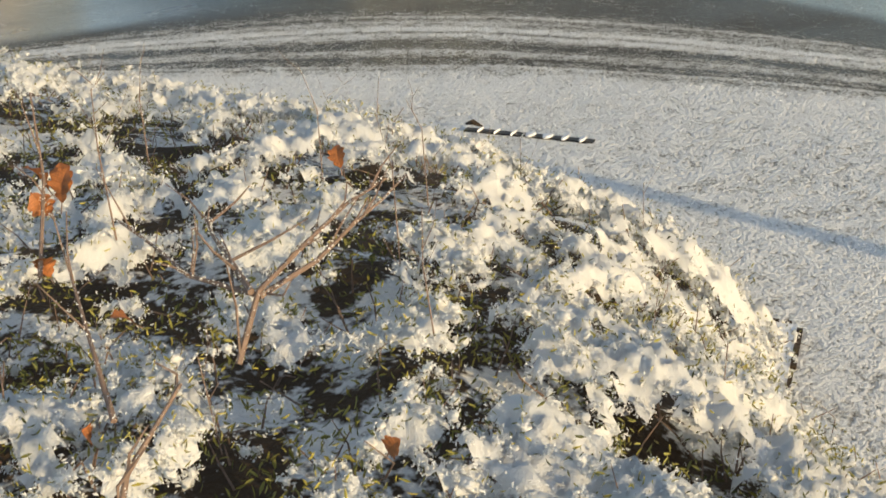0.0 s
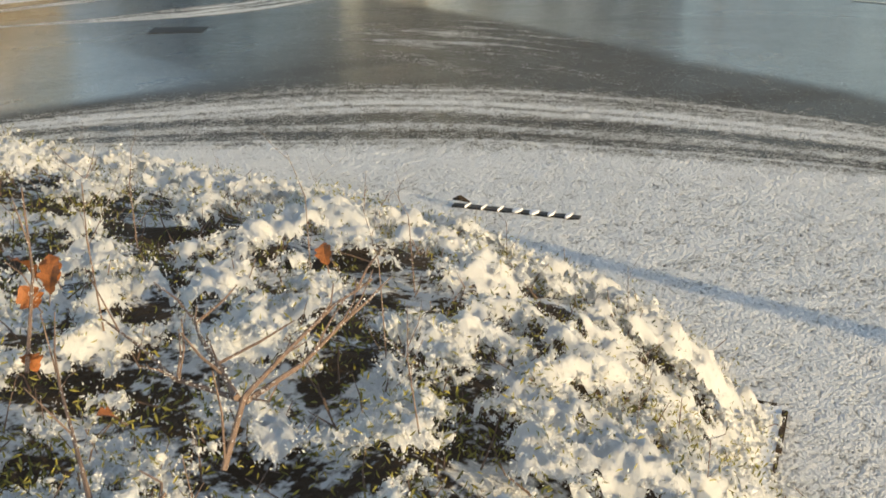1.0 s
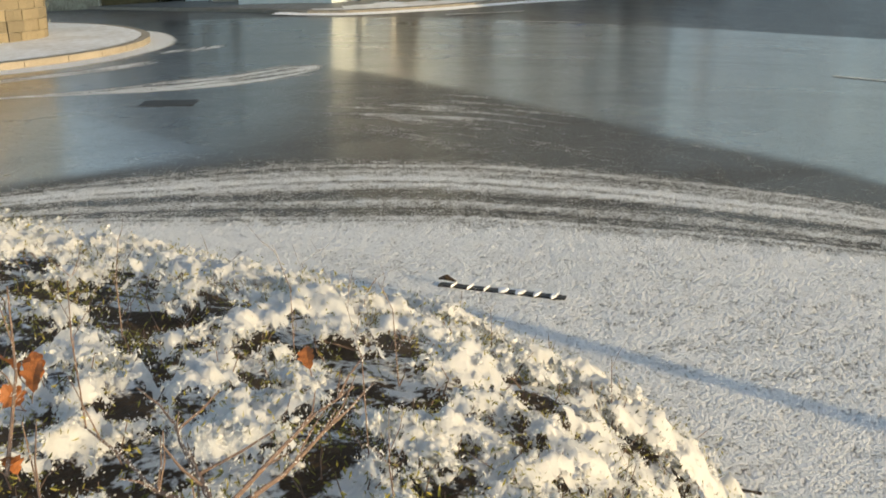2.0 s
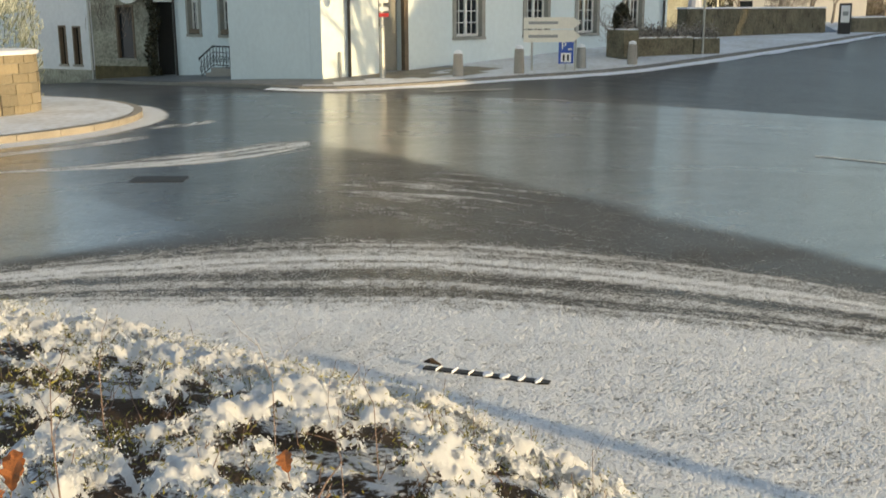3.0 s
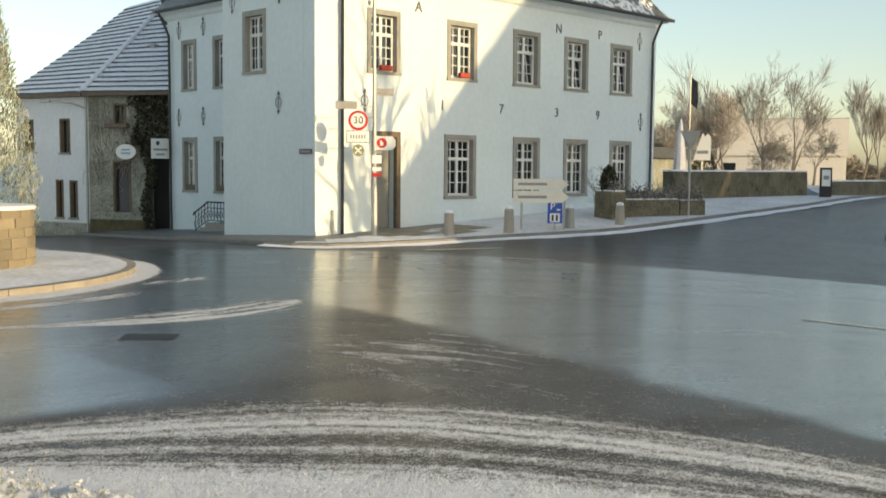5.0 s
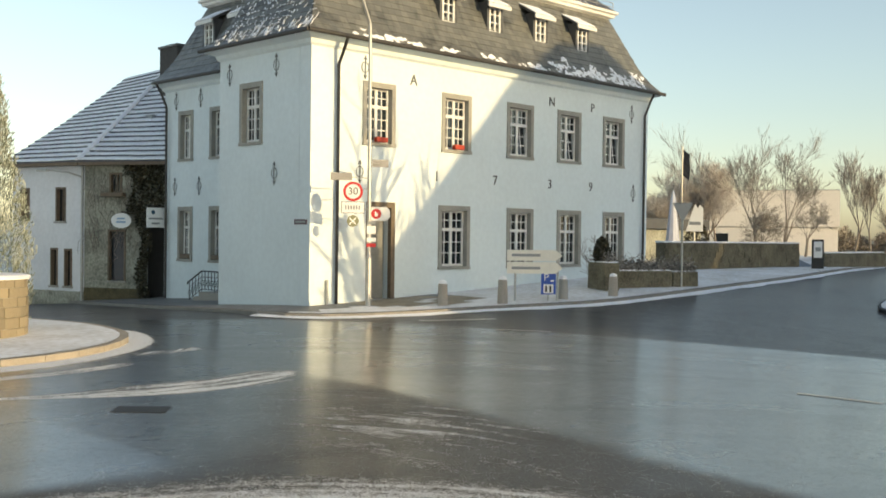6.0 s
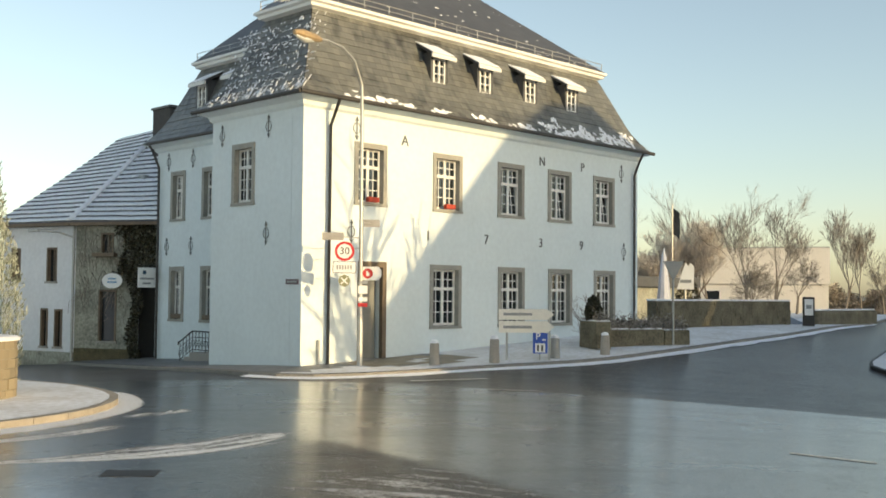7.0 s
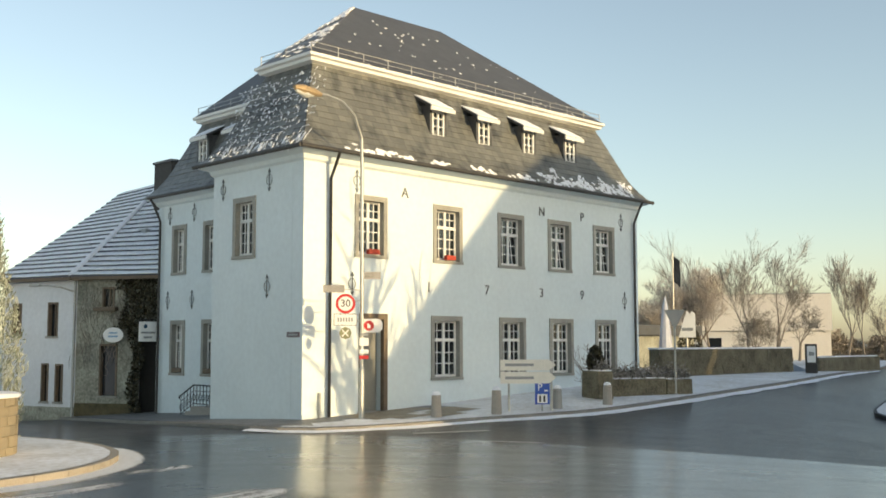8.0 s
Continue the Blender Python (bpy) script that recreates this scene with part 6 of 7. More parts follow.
def snow_level(x, y, e):
    """Height of the shrubs' top and how thickly snow lies there."""
    big, mid = lumps(x, y, 3.0, 1.7), lumps(x, y, 7.0, 5.0)
    bare = big * 0.75 + mid * 1.15 - 0.02 + 0.16 * (1 - min(e, 1.6) / 0.8) + 0.35 * (1 - min(max(e, 0), 0.25) / 0.25)
    a = (x - KO[0]) * KA[0] + (y - KO[1]) * KA[1]
    bare += 0.04 * float(smooth(a, 1.5, 2.2)) - 0.16 * float(smooth(math.hypot(x + 15.87, y + 20.6), 2.0, 3.0)) * (1 - float(smooth(a, 1.2, 2.0)))
    for hx, hy, hr in HOLES:
        q = math.hypot(x - hx, y - hy) / hr
        if q < 1.3:
            bare -= 1.6 * (1.3 - q)
    if -14.9 < x < -13.8 and -20.3 < y < -19.5:
        bare += 0.5
    return float(shrub_top(x, y)) + 0.09 * big + 0.055 * mid, bare


def snow_sheets(centres):
    """The soft layer of snow that joins the clumps, one sheet for each shrub, with gaps where leaves show."""
    step = 0.0145
    xs, ys = np.arange(-16.4, -12.3, step), np.arange(-20.5, -15.6, step)
    n, m = len(xs), len(ys)
    v, w = np.zeros((n, m, 3)), np.zeros((n, m))
    jit = np.random.RandomState(5).uniform(-0.0055, 0.0055, (n, m, 3))
    for i, x in enumerate(xs):
        for j, y in enumerate(ys):
            e = float(verge(x, y)[1])
            if e < -0.06 or math.hypot(x + 15.87, y + 20.6) < 0.55:
                w[i, j] = -9
                continue
            h, bare = snow_level(x, y, e)
            bare += 0.70 * lumps(x, y, 2.0, 13.0) + 0.03
            z = h - 0.010 + 0.042 * lumps(x, y, 5.0, 12.0) + 0.028 * lumps(x, y, 9.0, 27.0) + 0.014 * lumps(x, y, 4.0, 62.0)
            z -= 0.16 * (1 - max(e, 0) / 0.4) if e < 0.4 else 0
            v[i, j] = x + jit[i, j, 0], y + jit[i, j, 1], z + jit[i, j, 2] - 0.018 * float(smooth(0.16 - bare, 0.0, 0.30))
            w[i, j] = bare
    i = (np.arange(n - 1)[:, None] * m + np.arange(m - 1)[None]).ravel()
    f = np.stack([i, i + m, i + m + 1, i + 1], -1)
    f = f[w.ravel()[f].min(1) > -0.06]
    pts = v.reshape(-1, 3)
    mid = pts[f].mean(1)
    near = np.argmin([(mid[:, 0] - cx) ** 2 + (mid[:, 1] - cy) ** 2 for cx, cy in centres], 0)
    out = {}
    for k in range(len(centres)):
        fk = f[near == k]
        if len(fk):
            used, inv = np.unique(fk, return_inverse=True)
            count = np.bincount(inv.ravel())
            out[k] = raw_mesh("snow_layer", pts[used], inv.reshape(-1, 4), M_FLUFF, True), np.concatenate([pts[used], np.repeat(pts[used][count < 4], 14, 0)])
    return out


def shrubs():
    rnd, rs = random.Random(11), np.random.RandomState(11)
    # the bank of earth and litter below
    xs, ys = np.arange(-17.6, -11.8, 0.07), np.arange(-21.4, -13.2, 0.07)
    gx, gy = np.meshgrid(xs, ys, indexing="ij")
    a, e = verge(gx, gy)
    base = road_height(gx, gy) - 0.12
    top = base + (shrub_top(gx, gy) - 0.17 - base) * smooth(e, -0.05, 0.42)
    wob = np.array([noise.noise(Vector((x * 4, y * 4, 1.0))) for x, y in zip(gx.ravel(), gy.ravel())]).reshape(gx.shape)
    v = np.stack([gx, gy, top + 0.05 * wob * smooth(e, 0, 0.3)], -1).reshape(-1, 3)
    n, m = gx.shape
    i = (np.arange(n - 1)[:, None] * m + np.arange(m - 1)[None]).ravel()
    bank = new("bank", raw_mesh("bank", v, np.stack([i, i + m, i + m + 1, i + 1], -1), M_BANK, True))
    tagged(bank, "low bank of dark earth and leaf litter under the shrubs", "earth bank", kind="structure")

    centres = [(-14.0, -19.3), (-14.9, -19.2), (-14.3, -18.2), (-15.3, -18.1), (-14.1, -17.0), (-15.0, -16.9), (-14.3, -15.7), (-15.6, -19.9), (-15.4, -15.4)]
    holes = [(-14.97, -18.77, 0.08), (-14.97, -18.90, 0.09), (-14.49, -18.73, 0.09), (-14.71, -18.88, 0.08), (-14.63, -18.98, 0.07), (-14.87, -19.20, 0.10), (-15.06, -19.29, 0.08), (-14.97, -19.30, 0.09), (-15.11, -18.67, 0.06),
             (-15.31, -19.14, 0.07), (-14.78, -19.39, 0.06), (-14.60, -19.52, 0.05), (-15.50, -19.32, 0.10), (-15.28, -18.77, 0.05)]
    HOLES.extend(holes)
    sheets = snow_sheets(centres)
    sprigs = scatter(rnd, 8000)
    sprigs += [p for p in scatter(rnd, 7000) if math.hypot(p[0] + 15.87, p[1] + 20.6) < 2.3]
    sprigs += [p for p in scatter(rnd, 6000) if p[2] < 0.3]
    data = {k: dict(gran=[], gs=[], near=[], far=[], leaf=[], ls=[], twig=[]) for k in range(len(centres))}
    for x, y, e in sprigs:
        dist = math.hypot(x + 15.87, y + 20.6)
        if dist > 4.4 and rnd.random() < 0.35:
            continue
        k = min(range(len(centres)), key=lambda c: (centres[c][0] - x) ** 2 + (centres[c][1] - y) ** 2)
        d = data[k]
        h, bare = snow_level(x, y, e)
        snowy = bare + rnd.uniform(-0.3, 0.3) > -0.10
        lvl = h + rnd.uniform(-0.06, 0.025) - (0.05 if not snowy else 0) - (rnd.uniform(0, 0.34) * (1 - e / 0.4) if e < 0.4 else 0)
        up = Vector((rnd.gauss(0, 0.6), rnd.gauss(0, 0.6), 0.9)).normalized()
        near = dist < 2.8
        if snowy:
            c = Vector((x, y, lvl - 0.01))
            r = 0.02
            for g in range(3):
                r = rnd.uniform(0.009, 0.019) * (1.0 if near else 0.8) if g == 0 else rnd.uniform(0.005, 0.010)
                at = c + Vector((rnd.gauss(0, 0.018), rnd.gauss(0, 0.018), 0.042 * lumps(x, y, 5.0, 12.0) + rnd.gauss(-0.002, 0.008)))
                turn = pose(*at, rnd.gauss(0, 25), rnd.gauss(0, 25), rnd.uniform(0, 360)) @ Matrix.Diagonal((r * rnd.uniform(0.8, 1.4), r, r * rnd.uniform(0.5, 0.85), 1))
                d["near" if near else "far"].append(np.array(turn))
            r = 0.030
            for g in range(7 if near else 5):
                d["leaf"].append(tuple(c + Vector((rnd.gauss(0, r), rnd.gauss(0, r), rnd.gauss(0.6, 0.6) * r))))
                z = rnd.uniform(0.005, 0.011)
                d["ls"].append((z * 0.5, z, z))
        else:
            for j in range(12 if rnd.random() < 0.30 else 2):
                d["leaf"].append((x + rnd.gauss(0, 0.03), y + rnd.gauss(0, 0.03), lvl - rnd.uniform(-0.04, 0.06)))
                z = rnd.uniform(0.007, 0.015)
                d["ls"].append((z * 0.5, z, z))
            if rnd.random() < 0.35:
                for j in range(8):
                    d["gran"].append((x + rnd.gauss(0, 0.02), y + rnd.gauss(0, 0.02), lvl + rnd.gauss(0, 0.02)))
                    z = rnd.uniform(0.003, 0.006)
                    d["gs"].append((z * 0.7, z, z))
        if rnd.random() < 0.22:
            d["twig"].append((x, y, lvl))
    gv = np.array([(0, -1, 0), (0.8, 0.1, 0.45), (0.1, 1, 0), (-0.75, -0.1, 0.4)], float)
    gf = np.array([(0, 1, 2), (0, 2, 3)])
    forms = {}
    for kind, sub, count in (("near", 2, 9), ("far", 1, 6)):
        bv, bf = ico(sub)
        forms[kind] = []
        for q in range(count):
            off = Vector((q * 3.7 + sub, q * 1.9, q * 5.1))
            grow = [1 + 0.55 * noise.noise(Vector(p) * 1.6 + off) + 0.42 * noise.noise(Vector(p) * 3.9 + off) + 0.22 * noise.noise(Vector(p) * 8.0 + off) for p in bv]
            forms[kind].append((bv * np.array(grow)[:, None] * (0.72 if kind == "near" else 0.85), bf))
    lv = np.array([(0, -1, 0), (0.5, -0.2, 0.18), (0.35, 0.6, 0.12), (0, 1, -0.1), (-0.35, 0.6, 0.12), (-0.5, -0.2, 0.18), (0, 0, 0)], float)
    lf = np.array([(0, 1, 6), (1, 2, 6), (2, 3, 6), (3, 4, 6), (4, 5, 6), (5, 0, 6)])
    for k, d in data.items():
        if not d["near"] and not d["far"]:
            continue
        cx, cy = centres[k]
        s = thing("shrub", "low evergreen shrub thickly covered with fluffy fresh snow", "shrub", "shrubs on the verge")
        vs, fs, n0 = [], [], 0
        if k in sheets:
            p = sheets[k][1]
            p = p[::2]
            d["gran"] += (p + rs.normal(0, 1, p.shape) * (0.008, 0.008, 0.006)).tolist()
            z = rs.uniform(0.0022, 0.0052, len(p))
            d["gs"] += np.stack([z * rs.uniform(0.5, 0.9, len(z)), z * rs.uniform(0.8, 1.5, len(z)), z], -1).tolist()
        for kind, fuzz in (("near", 36), ("far", 12)):
            for q, (bv, bf) in enumerate(forms[kind]):
                mine = d[kind][q::len(forms[kind])]
                if not mine:
                    continue
                v1, f1 = join_copies(bv, bf, np.array(mine))
                vs.append(v1), fs.append(f1 + n0)
                n0 += len(v1)
                # rime needles and flakes standing on the clump
                each = v1.reshape(len(mine), -1, 3)
                mid = each.mean(1, keepdims=True)
                pick = rs.randint(0, each.shape[1], (len(mine), fuzz))
                p = np.take_along_axis(each, pick[:, :, None], 1)
                p = p + (p - mid) * rs.uniform(-0.1, 1.0, (len(mine), fuzz, 1)) + rs.normal(0, 0.0015, p.shape)
                d["gran"] += p.reshape(-1, 3).tolist()
                z = rs.uniform(0.0018, 0.0050, len(mine) * fuzz) * (1.0 if kind == "near" else 1.5)
                d["gs"] += np.stack([z * rs.uniform(0.4, 0.9, len(z)), z * rs.uniform(0.8, 1.5, len(z)), z], -1).tolist()
        v1, f1 = np.concatenate(vs), np.concatenate(fs)
        v2, f2 = join_copies(gv, gf, rand_mats(np.array(d["gran"]), np.array(d["gs"]), rs))
        me = raw_mesh("snow_clumps", np.concatenate([v1, v2]), np.concatenate([f1, f2 + len(v1)]), M_FLUFF, np.arange(len(f1) + len(f2)) < len(f1))
        tagged(part("snow_clumps", me, None, s, "fluffy white snow clumps"), kind="stuff")
        if k in sheets:
            tagged(part("snow_layer", sheets[k][0], None, s, "soft layer of fresh snow"), kind="stuff")
        v1, f1 = join_copies(lv, lf, rand_mats(np.array(d["leaf"]), np.array(d["ls"]), rs))
        tagged(part("leaves", raw_mesh("leaves", v1, f1, M_LEAF), None, s, "small olive-green leaves"), kind="stuff")
        bm = bmesh.new()
        for x, y, z in d["twig"]:
            t = Vector((rnd.gauss(0, 0.5), rnd.gauss(0, 0.5), rnd.uniform(0.5, 1.0))).normalized()
            p = Vector((x, y, z - 0.10))
            ln = rnd.uniform(0.08, 0.17)
            bend = Vector((rnd.gauss(0, 0.15), rnd.gauss(0, 0.15), 0))
            tube(bm, [p, p + t * ln * 0.5, p + (t + bend).normalized() * ln], [0.0028, 0.002, 0.0010], 4, False)
        tagged(part("twig_growth", bm, M_TWIG, s, "thin brown twigs"), kind="stuff")


shrubs()


# ---------------------------------------------------------------- trees and what throws the shadows
conifer(-7.7, 2.2, 6.6, 1.65, 3)
dwarf_conifer(8.25, -2.90, 0.75, 0.22, 1, 0.80)
dwarf_conifer(23.0, 3.0, 1.9, 0.55, 2)
bare_tree(9.4, -2.0, 2.0, 21, 0.9, 3, 0.05, 2)
M_RIME = island_tint(mat("rimed_twigs", (0.5, 0.45, 0.4), 0.85), (0.42, 0.36, 0.30), (0.76, 0.70, 0.62))
bare_tree(38.0, 13.2, 5.0, 1, 0.66, 6, 0.13, up=0.10, extra=1, frost=M_RIME, label="round-crowned leafless tree white with rime")
bare_tree(39.5, 12.4, 5.2, 17, 0.66, 6, 0.13, up=0.10, extra=1, frost=M_RIME, label="round-crowned leafless tree white with rime")
bare_tree(36.0, 13.6, 3.6, 2, 0.70, 6, 0.10, up=0.10, extra=1, frost=M_RIME, label="small leafless tree white with rime")
bare_tree(40.0, 11.9, 7.6, 16, 0.38, 5, 0.08, up=0.16, label="tall slender leafless tree with upright twigs")
bare_tree(37.2, 7.9, 6.4, 3, 0.50, 6, 0.11, up=0.12)
bare_tree(38.8, 7.0, 6.0, 12, 0.50, 6, 0.11, up=0.12)
bare_tree(33.0, 5.2, 3.0, 4, 0.80, 6, 0.09, 2, up=0.02, label="low spreading leafless fruit tree")
bare_tree(37.0, 4.9, 3.4, 5, 0.72, 6, 0.09, up=0.04, label="low spreading leafless fruit tree")
bare_tree(50.0, 7.9, 6.6, 6, 0.36, 6, 0.09, up=0.14, label="slender leafless birch with upright twigs")
bare_tree(51.5, 7.4, 6.0, 7, 0.38, 6, 0.09, up=0.14, label="slender leafless birch with upright twigs")
bare_tree(60.0, 9.3, 5.0, 8, 0.46, 6, 0.11, up=0.1)
bare_tree(62.0, 8.8, 4.6, 9, 0.5, 6, 0.11, up=0.1)
bare_tree(60.0, 35.0, 9.0, 10, 0.55, 6, 0.2)


def far_hedge():
    """A low leafless hedge that closes the street's far end."""
    rs = np.random.RandomState(31)
    n = 7000
    u, h = rs.rand(n), rs.rand(n)
    x, y = 74.0 - 4.0 * u + rs.normal(0, 0.5, n), 9.0 + 12.0 * u
    top = 1.9 + 0.5 * np.sin(u * 19) + 0.3 * np.sin(u * 53)
    c = np.stack([x, y, road_height(x, y) + h * top], -1)
    lv = np.array([(0, -1, 0), (0.16, 0, 0.1), (0, 1, 0), (-0.16, 0, 0.1)], float)
    v, f = join_copies(lv, np.array([(0, 1, 2), (0, 2, 3)]), rand_mats(c, np.tile([[0.30, 0.30, 0.30]], (n, 1)), rs))
    tagged(new("hedge", raw_mesh("hedge", v, f, M_FROST)), "distant low brown leafless hedge along the street", "hedge", kind="stuff")


far_hedge()
# stands across the lower street and throws its branches' shadow on the lit front
bare_tree(4.0, -17.5, 10.0, 30, 0.6, 4, 0.40, thick=0.9, name="roadside_tree", label="leafless roadside tree across the lower street")


def shading_house():
    """The gabled house across the lower street, whose shadow lies on the white front."""
    h = thing("house", "gabled brick house across the lower street", "house")
    L0, L1, dx, up = -34.0, -46.0, 3.60, 7.0
    wall = boxes([((3.63 + dx, L1, -1.5), (18.0 + dx, L0, 1.9 + up))])
    part("wall", wall, mat("red_brick", (0.28, 0.13, 0.08), 0.85, var=0.3, scale=2), h)
    bm = bmesh.new()
    prof = [(3.0, 1.45), (8.0, 6.75), (10.4, 8.15), (13.0, 8.5), (15.4, 6.3), (19.0, 1.9)]
    a, b = [[bm.verts.new((x + dx, y, z + up)) for x, z in prof] for y in (L0 + 0.4, L1 - 0.4)]
    bm.faces.new(a), bm.faces.new(b[::-1])
    for k in range(6):
        bm.faces.new((a[k], a[(k + 1) % 6], b[(k + 1) % 6], b[k]))
    part("roof", bm, M_SLATE2, h)
    # a second block, out of view, added only to shade the right side
    shade_block = thing("house", "unseen long low block added to shade the garden wall", "house")
    part("wall", boxes([((23.0, -44.0, -1.5), (48.0, -34.0, 7.4))]), mat("shade_block_brown", (0.24, 0.13, 0.09), 0.85, var=0.3, scale=2), shade_block)
    part("roof", boxes([((22.6, -44.4, 7.4), (48.4, -33.6, 8.9))], None, 0.3), M_SLATE2, shade_block)


shading_house()
# unseen post, placed and sized for the narrow shadow across the snowy verge
lp = thing("shadow_post", "unseen short post added to cast the thin shadow line on the snow", "post")
part("post", tube(bmesh.new(), [(-11.29, -25.1, gz(-11.29, -25.1) - 0.1), (-11.29, -25.1, gz(-12.3, -15.9) + 1.89)], 0.062, 10), M_GALV, lp)


# ---------------------------------------------------------------- gully grate and covers in the road
def gully():
    g = thing("gully_grate", "snow-filled iron street gully grate with dark slots", "drain grate")
    x0, y0 = -11.97, -16.52
    d = Vector((0.28, -0.62, 0)).normalized()
    n = Vector((d.y, -d.x, 0))
    c = Vector((x0, y0, gz(x0, y0) + 0.012))

    def fn(p):
        q = c + d * p[0] + n * p[1]
        return (q.x, q.y, gz(q.x, q.y) + p[2])
    # flat black strip on the road: the slots' inner shade as colour
    part("slot_shade_strip", boxes([((-0.02, 0.030, -0.02), (0.72, 0.080, 0.010))], fn), M_SIGNBLACK, g)
    rnd = random.Random(3)
    for k in range(7):
        u = 0.07 + k * 0.098
        bm = bmesh.new()
        bmesh.ops.create_icosphere(bm, subdivisions=2, radius=1, matrix=Matrix.Diagonal((rnd.uniform(0.018, 0.038) * (0.3 if k < 3 else 1), 0.045, 0.012, 1)))
        for v in bm.verts:
            q = v.co + Vector(noise.noise_vector(v.co * 30)) * 0.008
            v.co = fn((u + q.x, 0.055 + q.y, 0.012 + q.z))
        part("snow_bridge", bm, M_SNOW, g)
    part("dead_leaf", tube(bmesh.new(), [fn((-0.03, 0.03, 0.03)), fn((0.02, 0.05, 0.05)), fn((0.08, 0.05, 0.03))], [0.006, 0.018, 0.005], 6), M_SOIL, g)


def cover(x, y, a, b, turn):
    m = thing("manhole_cover", "dark iron cover let into the asphalt", "manhole cover")
    f = facing(x, y, 0, turn)

    def fn(p):
        q = f(p)
        return (q[0], q[1], gz(q[0], q[1]) + p[2])
    part("plate", boxes([((-a, -b, -0.02), (a, b, 0.006))], fn), M_IRON, m)


gully()
cover(-9.7, -9.35, 0.32, 0.22, 40)


# ---------------------------------------------------------------- paving slab beside the shrubs
def slab():
    s = thing("paving_slab", "snowy concrete slab with an open dark joint beside the shrubs", "paving slab")
    d = Vector((-0.90, -0.43, 0)).normalized()
    n = Vector((d.y, -d.x, 0))
    c = Vector((-12.79, -19.02, 0))

    def fn(p):
        q = c + d * p[0] + n * p[1]
        return (q.x, q.y, gz(q.x, q.y) + p[2])
    part("plate", box(bmesh.new(), (0.0, 0.0, -0.05), (0.92, 0.55, 0.008), fn), M_SNOW, s)
    part("joint", boxes([((0.03, -0.020, -0.03), (0.30, 0.0, 0.013)), ((0.34, -0.014, -0.03), (0.47, 0.0, 0.0125)), ((0.60, -0.018, -0.03), (0.68, 0.0, 0.0125)), ((-0.016, 0.02, -0.03), (0.0, 0.11, 0.012)), ((-0.012, 0.14, -0.03), (0.0, 0.24, 0.012))], fn), M_SOIL, s)


slab()


# ---------------------------------------------------------------- single branches, stalks and dead leaves in the shrubs
def frosted_branch(pts, r, seed, name="branch", label="bare reddish-brown branch dusted with rime"):
    rnd, rs = random.Random(seed), np.random.RandomState(seed)
    t = thing(name, label, "branch", "bare branches in the shrubs")
    pts = [Vector(p) for p in pts]
    n = len(pts)
    part("stem", tube(bmesh.new(), pts, [r * (1 - 0.6 * i / (n - 1)) for i in range(n)], 7), M_TWIG, t)
    bm, rime = bmesh.new(), []
    for i in range(40 * (n - 1)):
        k = rnd.randint(0, n - 2)
        p = pts[k].lerp(pts[k + 1], rnd.random())
        rime.append(p + Vector((rnd.gauss(0, r * 0.8), rnd.gauss(0, r * 0.8), r * rnd.uniform(0.2, 1.2))))
        if i % 28 == 0:
            d = ((pts[k + 1] - pts[k]).normalized() + Vector((rnd.gauss(0, 0.6), rnd.gauss(0, 0.6), rnd.uniform(0.1, 0.8)))).normalized()
            ln = rnd.uniform(0.05, 0.16)
            q = p + d * ln * 0.5 + Vector((rnd.gauss(0, 0.01), rnd.gauss(0, 0.01), 0))
            tube(bm, [p, q, p + d * ln], [r * 0.45, r * 0.35, r * 0.2], 4, False)
            rime += [p + d * ln * rnd.random() + Vector((rnd.gauss(0, 0.003), rnd.gauss(0, 0.003), 0.002)) for _ in range(14)]
    tagged(part("twig_growth", bm, M_TWIG, t), kind="stuff")
    gv = np.array([(0, -1, 0), (0.8, 0.1, 0.45), (0.1, 1, 0), (-0.75, -0.1, 0.4)], float)
    gf = np.array([(0, 1, 2), (0, 2, 3)])
    s = 0.0012 + 0.0018 * rs.rand(len(rime), 1)
    v, f = join_copies(gv, gf, rand_mats(np.array(rime), np.repeat(s, 3, 1), rs))
    tagged(part("rime", raw_mesh("rime", v, f, M_FLUFF, False), None, t), kind="stuff")


def oak_leaf(x, y, z, size, seed):
    """A lobed, curled dead leaf with a stalk."""
    rnd = random.Random(seed)
    t = thing("oak_leaf", "curled rust-brown dead oak leaf caught in the snowy shrubs", "leaf", "dead oak leaves")
    bm = bmesh.new()
    m = pose(x, y, z, rnd.uniform(20, 100), rnd.uniform(-40, 40), rnd.uniform(0, 360))
    edge = []
    N = 22
    for i in range(N + 1):
        s = i / N
        w = math.sin(math.pi * min(1, s * 1.04)) ** 0.75 * (0.30 + 0.16 * s) * (0.72 + 0.36 * abs(math.sin(s * math.pi * 3.6)))
        edge.append((s, w))
    mid = [bm.verts.new(m @ Vector((0, (s - 0.4) * size, 0.22 * size * math.sin(s * 2.4)))) for s, w in edge]
    for sg in (-1, 1):
        side = [bm.verts.new(m @ Vector((sg * w * size, (s - 0.4) * size, 0.22 * size * math.sin(s * 2.4) + size * 0.9 * w * w + rnd.uniform(-0.02, 0.02) * size))) for s, w in edge]
        for i in range(N):
            bm.faces.new((mid[i], mid[i + 1], side[i + 1], side[i]))
    bmesh.ops.remove_doubles(bm, verts=bm.verts, dist=0.0004)
    part("blade", bm, M_OAK, t)
    part("stalk", tube(bmesh.new(), [m @ Vector((0, -0.4 * size, 0)), m @ Vector((0, -0.7 * size, -0.1 * size))], 0.0015, 5), M_TWIG, t)


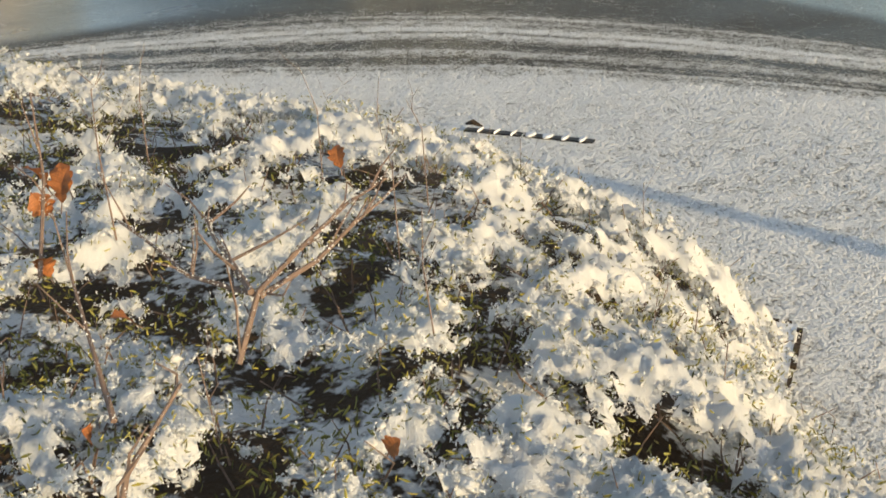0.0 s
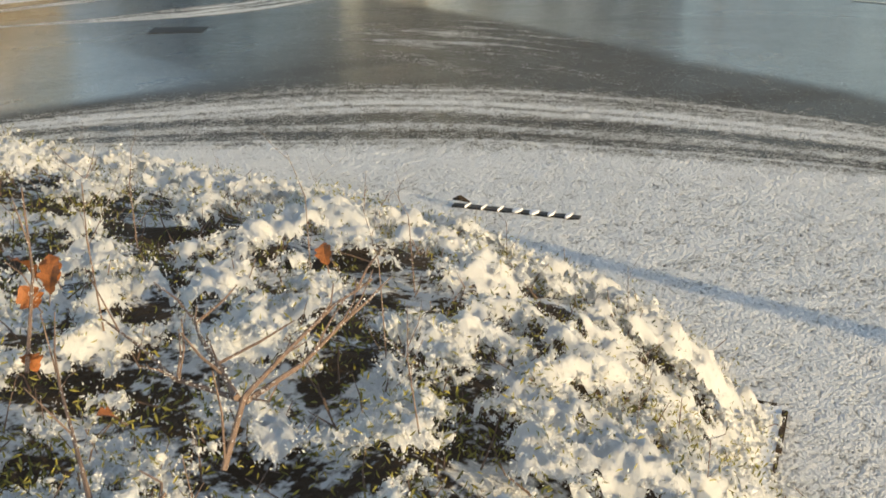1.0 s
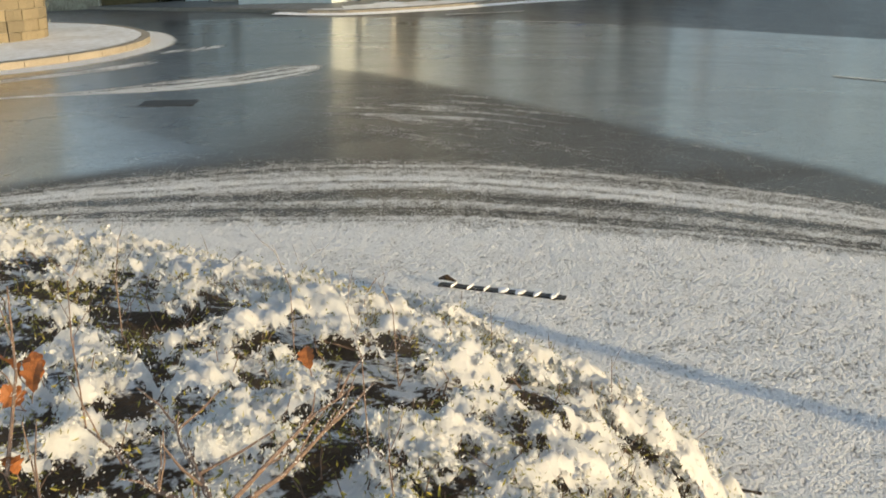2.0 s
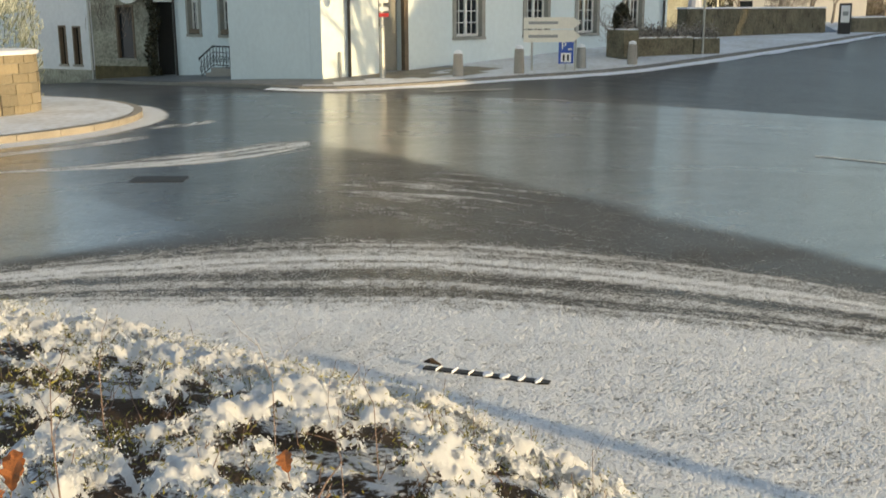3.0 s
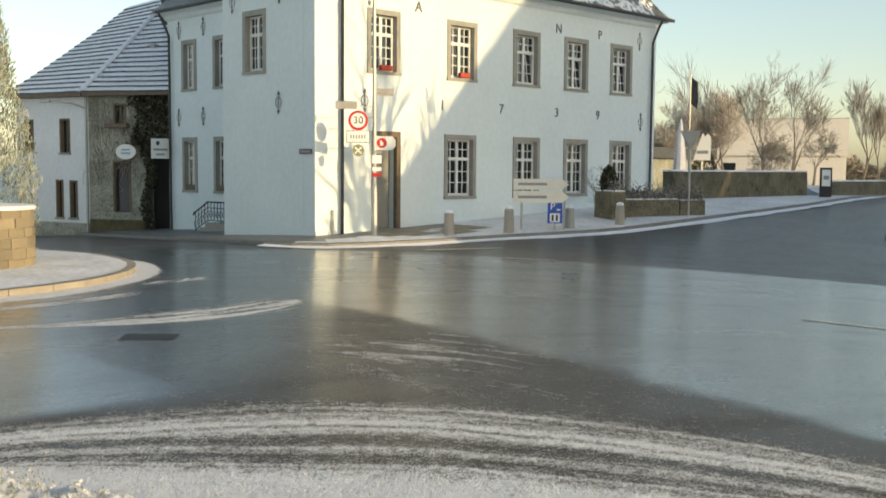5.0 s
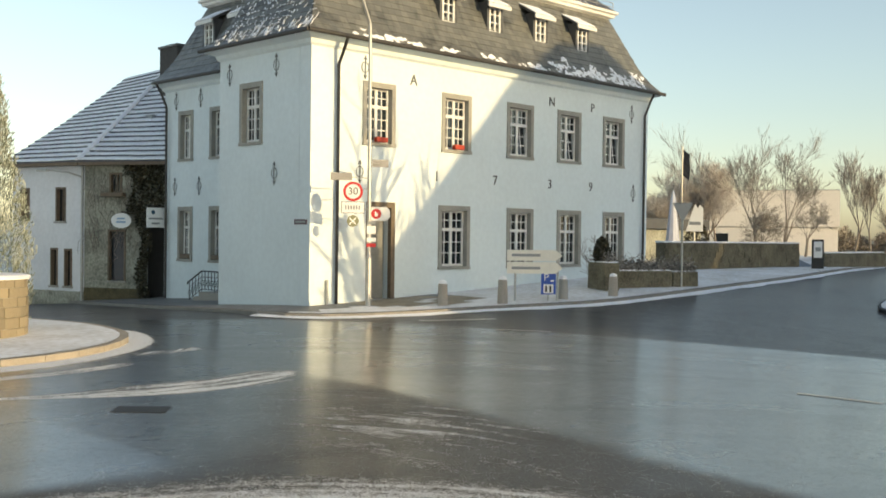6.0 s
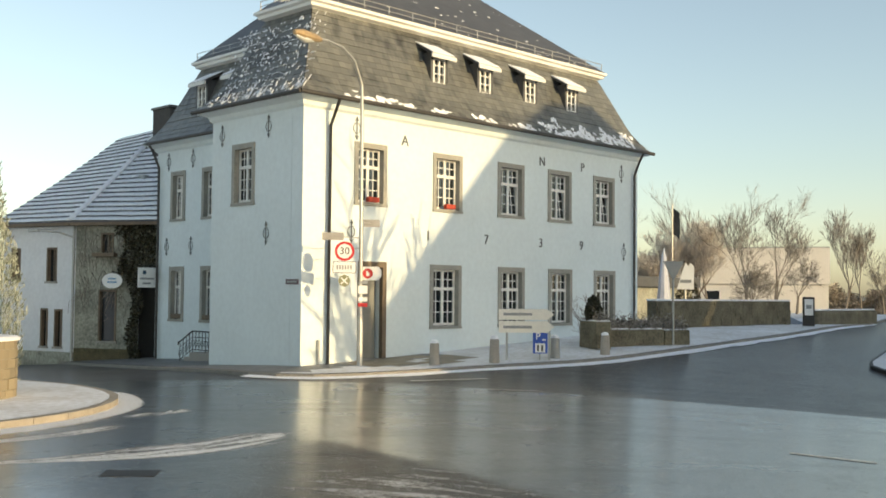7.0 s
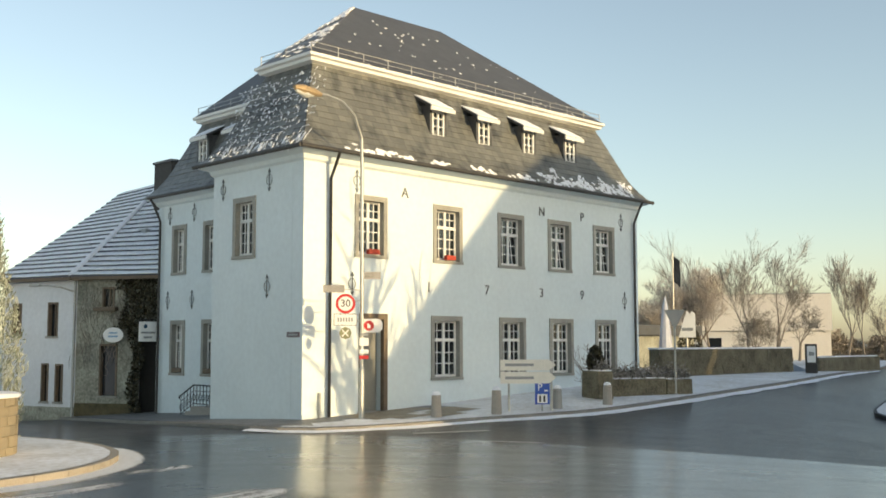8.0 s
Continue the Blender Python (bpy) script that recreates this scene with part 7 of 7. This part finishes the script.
def in_shrubs():
    rnd = random.Random(9)
    B = frosted_branch
    B([(-15.17, -19.32, 0.78), (-15.10, -19.285, 0.87), (-14.98, -19.25, 0.905), (-14.86, -19.215, 0.935), (-14.76, -19.20, 0.95)], 0.0058, 1)
    B([(-15.10, -19.285, 0.86), (-14.97, -19.265, 0.875), (-14.86, -19.235, 0.905), (-14.78, -19.22, 0.925)], 0.0055, 2)
    B([(-15.11, -19.28, 0.87), (-15.07, -19.15, 0.875), (-15.03, -19.03, 0.87), (-14.99, -18.93, 0.87)], 0.0065, 3)
    B([(-15.10, -19.27, 0.86), (-15.14, -19.13, 0.86), (-15.13, -19.0, 0.87), (-15.15, -18.9, 0.90)], 0.005, 4)
    B([(-15.35, -19.24, 0.72), (-15.31, -19.10, 0.78), (-15.25, -18.90, 0.84)], 0.0055, 5, label="pale dry stalk with rime standing in the shrub")
    B([(-14.92, -18.35, 0.62), (-14.92, -18.33, 0.85), (-14.90, -18.30, 0.98), (-14.88, -18.28, 0.98)], 0.0024, 6)
    B([(-14.5, -17.7, 0.55), (-14.49, -17.68, 0.75), (-14.46, -17.66, 0.86)], 0.0024, 7)
    B([(-14.2, -18.2, 0.5), (-14.18, -18.17, 0.75), (-14.2, -18.12, 0.88)], 0.002, 8)
    B([(-14.05, -18.5, 0.5), (-14.03, -18.46, 0.72), (-14.05, -18.42, 0.80)], 0.002, 10)
    B([(-14.45, -18.85, 0.55), (-14.42, -18.8, 0.78), (-14.40, -18.72, 0.90)], 0.002, 11)
    B([(-14.7, -19.25, 0.62), (-14.68, -19.2, 0.75), (-14.66, -19.18, 0.86)], 0.002, 12)
    B([(-15.2, -18.6, 0.7), (-15.1, -18.45, 0.85), (-15.04, -18.3, 1.0)], 0.005, 13)
    B([(-15.48, -19.45, 0.62), (-15.40, -19.38, 0.72), (-15.28, -19.34, 0.80)], 0.007, 14)
    for i in range(46):
        x, y, e = scatter(rnd, 1, 0.15)[0]
        z = float(shrub_top(x, y))
        B([(x, y, z - 0.1), (x + rnd.gauss(0, 0.03), y + rnd.gauss(0, 0.03), z + 0.1), (x + rnd.gauss(0, 0.06), y + rnd.gauss(0, 0.06), z + rnd.uniform(0.09, 0.20))], 0.0015, 140 + i)
    for i, (x, y, z, s) in enumerate(((-15.05, -18.26, 0.78, 0.085), (-15.00, -18.30, 0.76, 0.085), (-15.07, -18.32, 0.745, 0.08), (-14.98, -18.26, 0.77, 0.07), (-15.18, -18.58, 0.70, 0.06), (-14.70, -18.98, 0.92, 0.05), (-15.14, -18.84, 0.66, 0.06),
                                      (-15.55, -19.36, 0.60, 0.07), (-15.05, -19.55, 0.68, 0.05), (-15.35, -19.1, 0.62, 0.05), (-15.5, -19.0, 0.64, 0.06), (-15.62, -19.42, 0.56, 0.07))):
        oak_leaf(x, y, z, s, 60 + i)


in_shrubs()
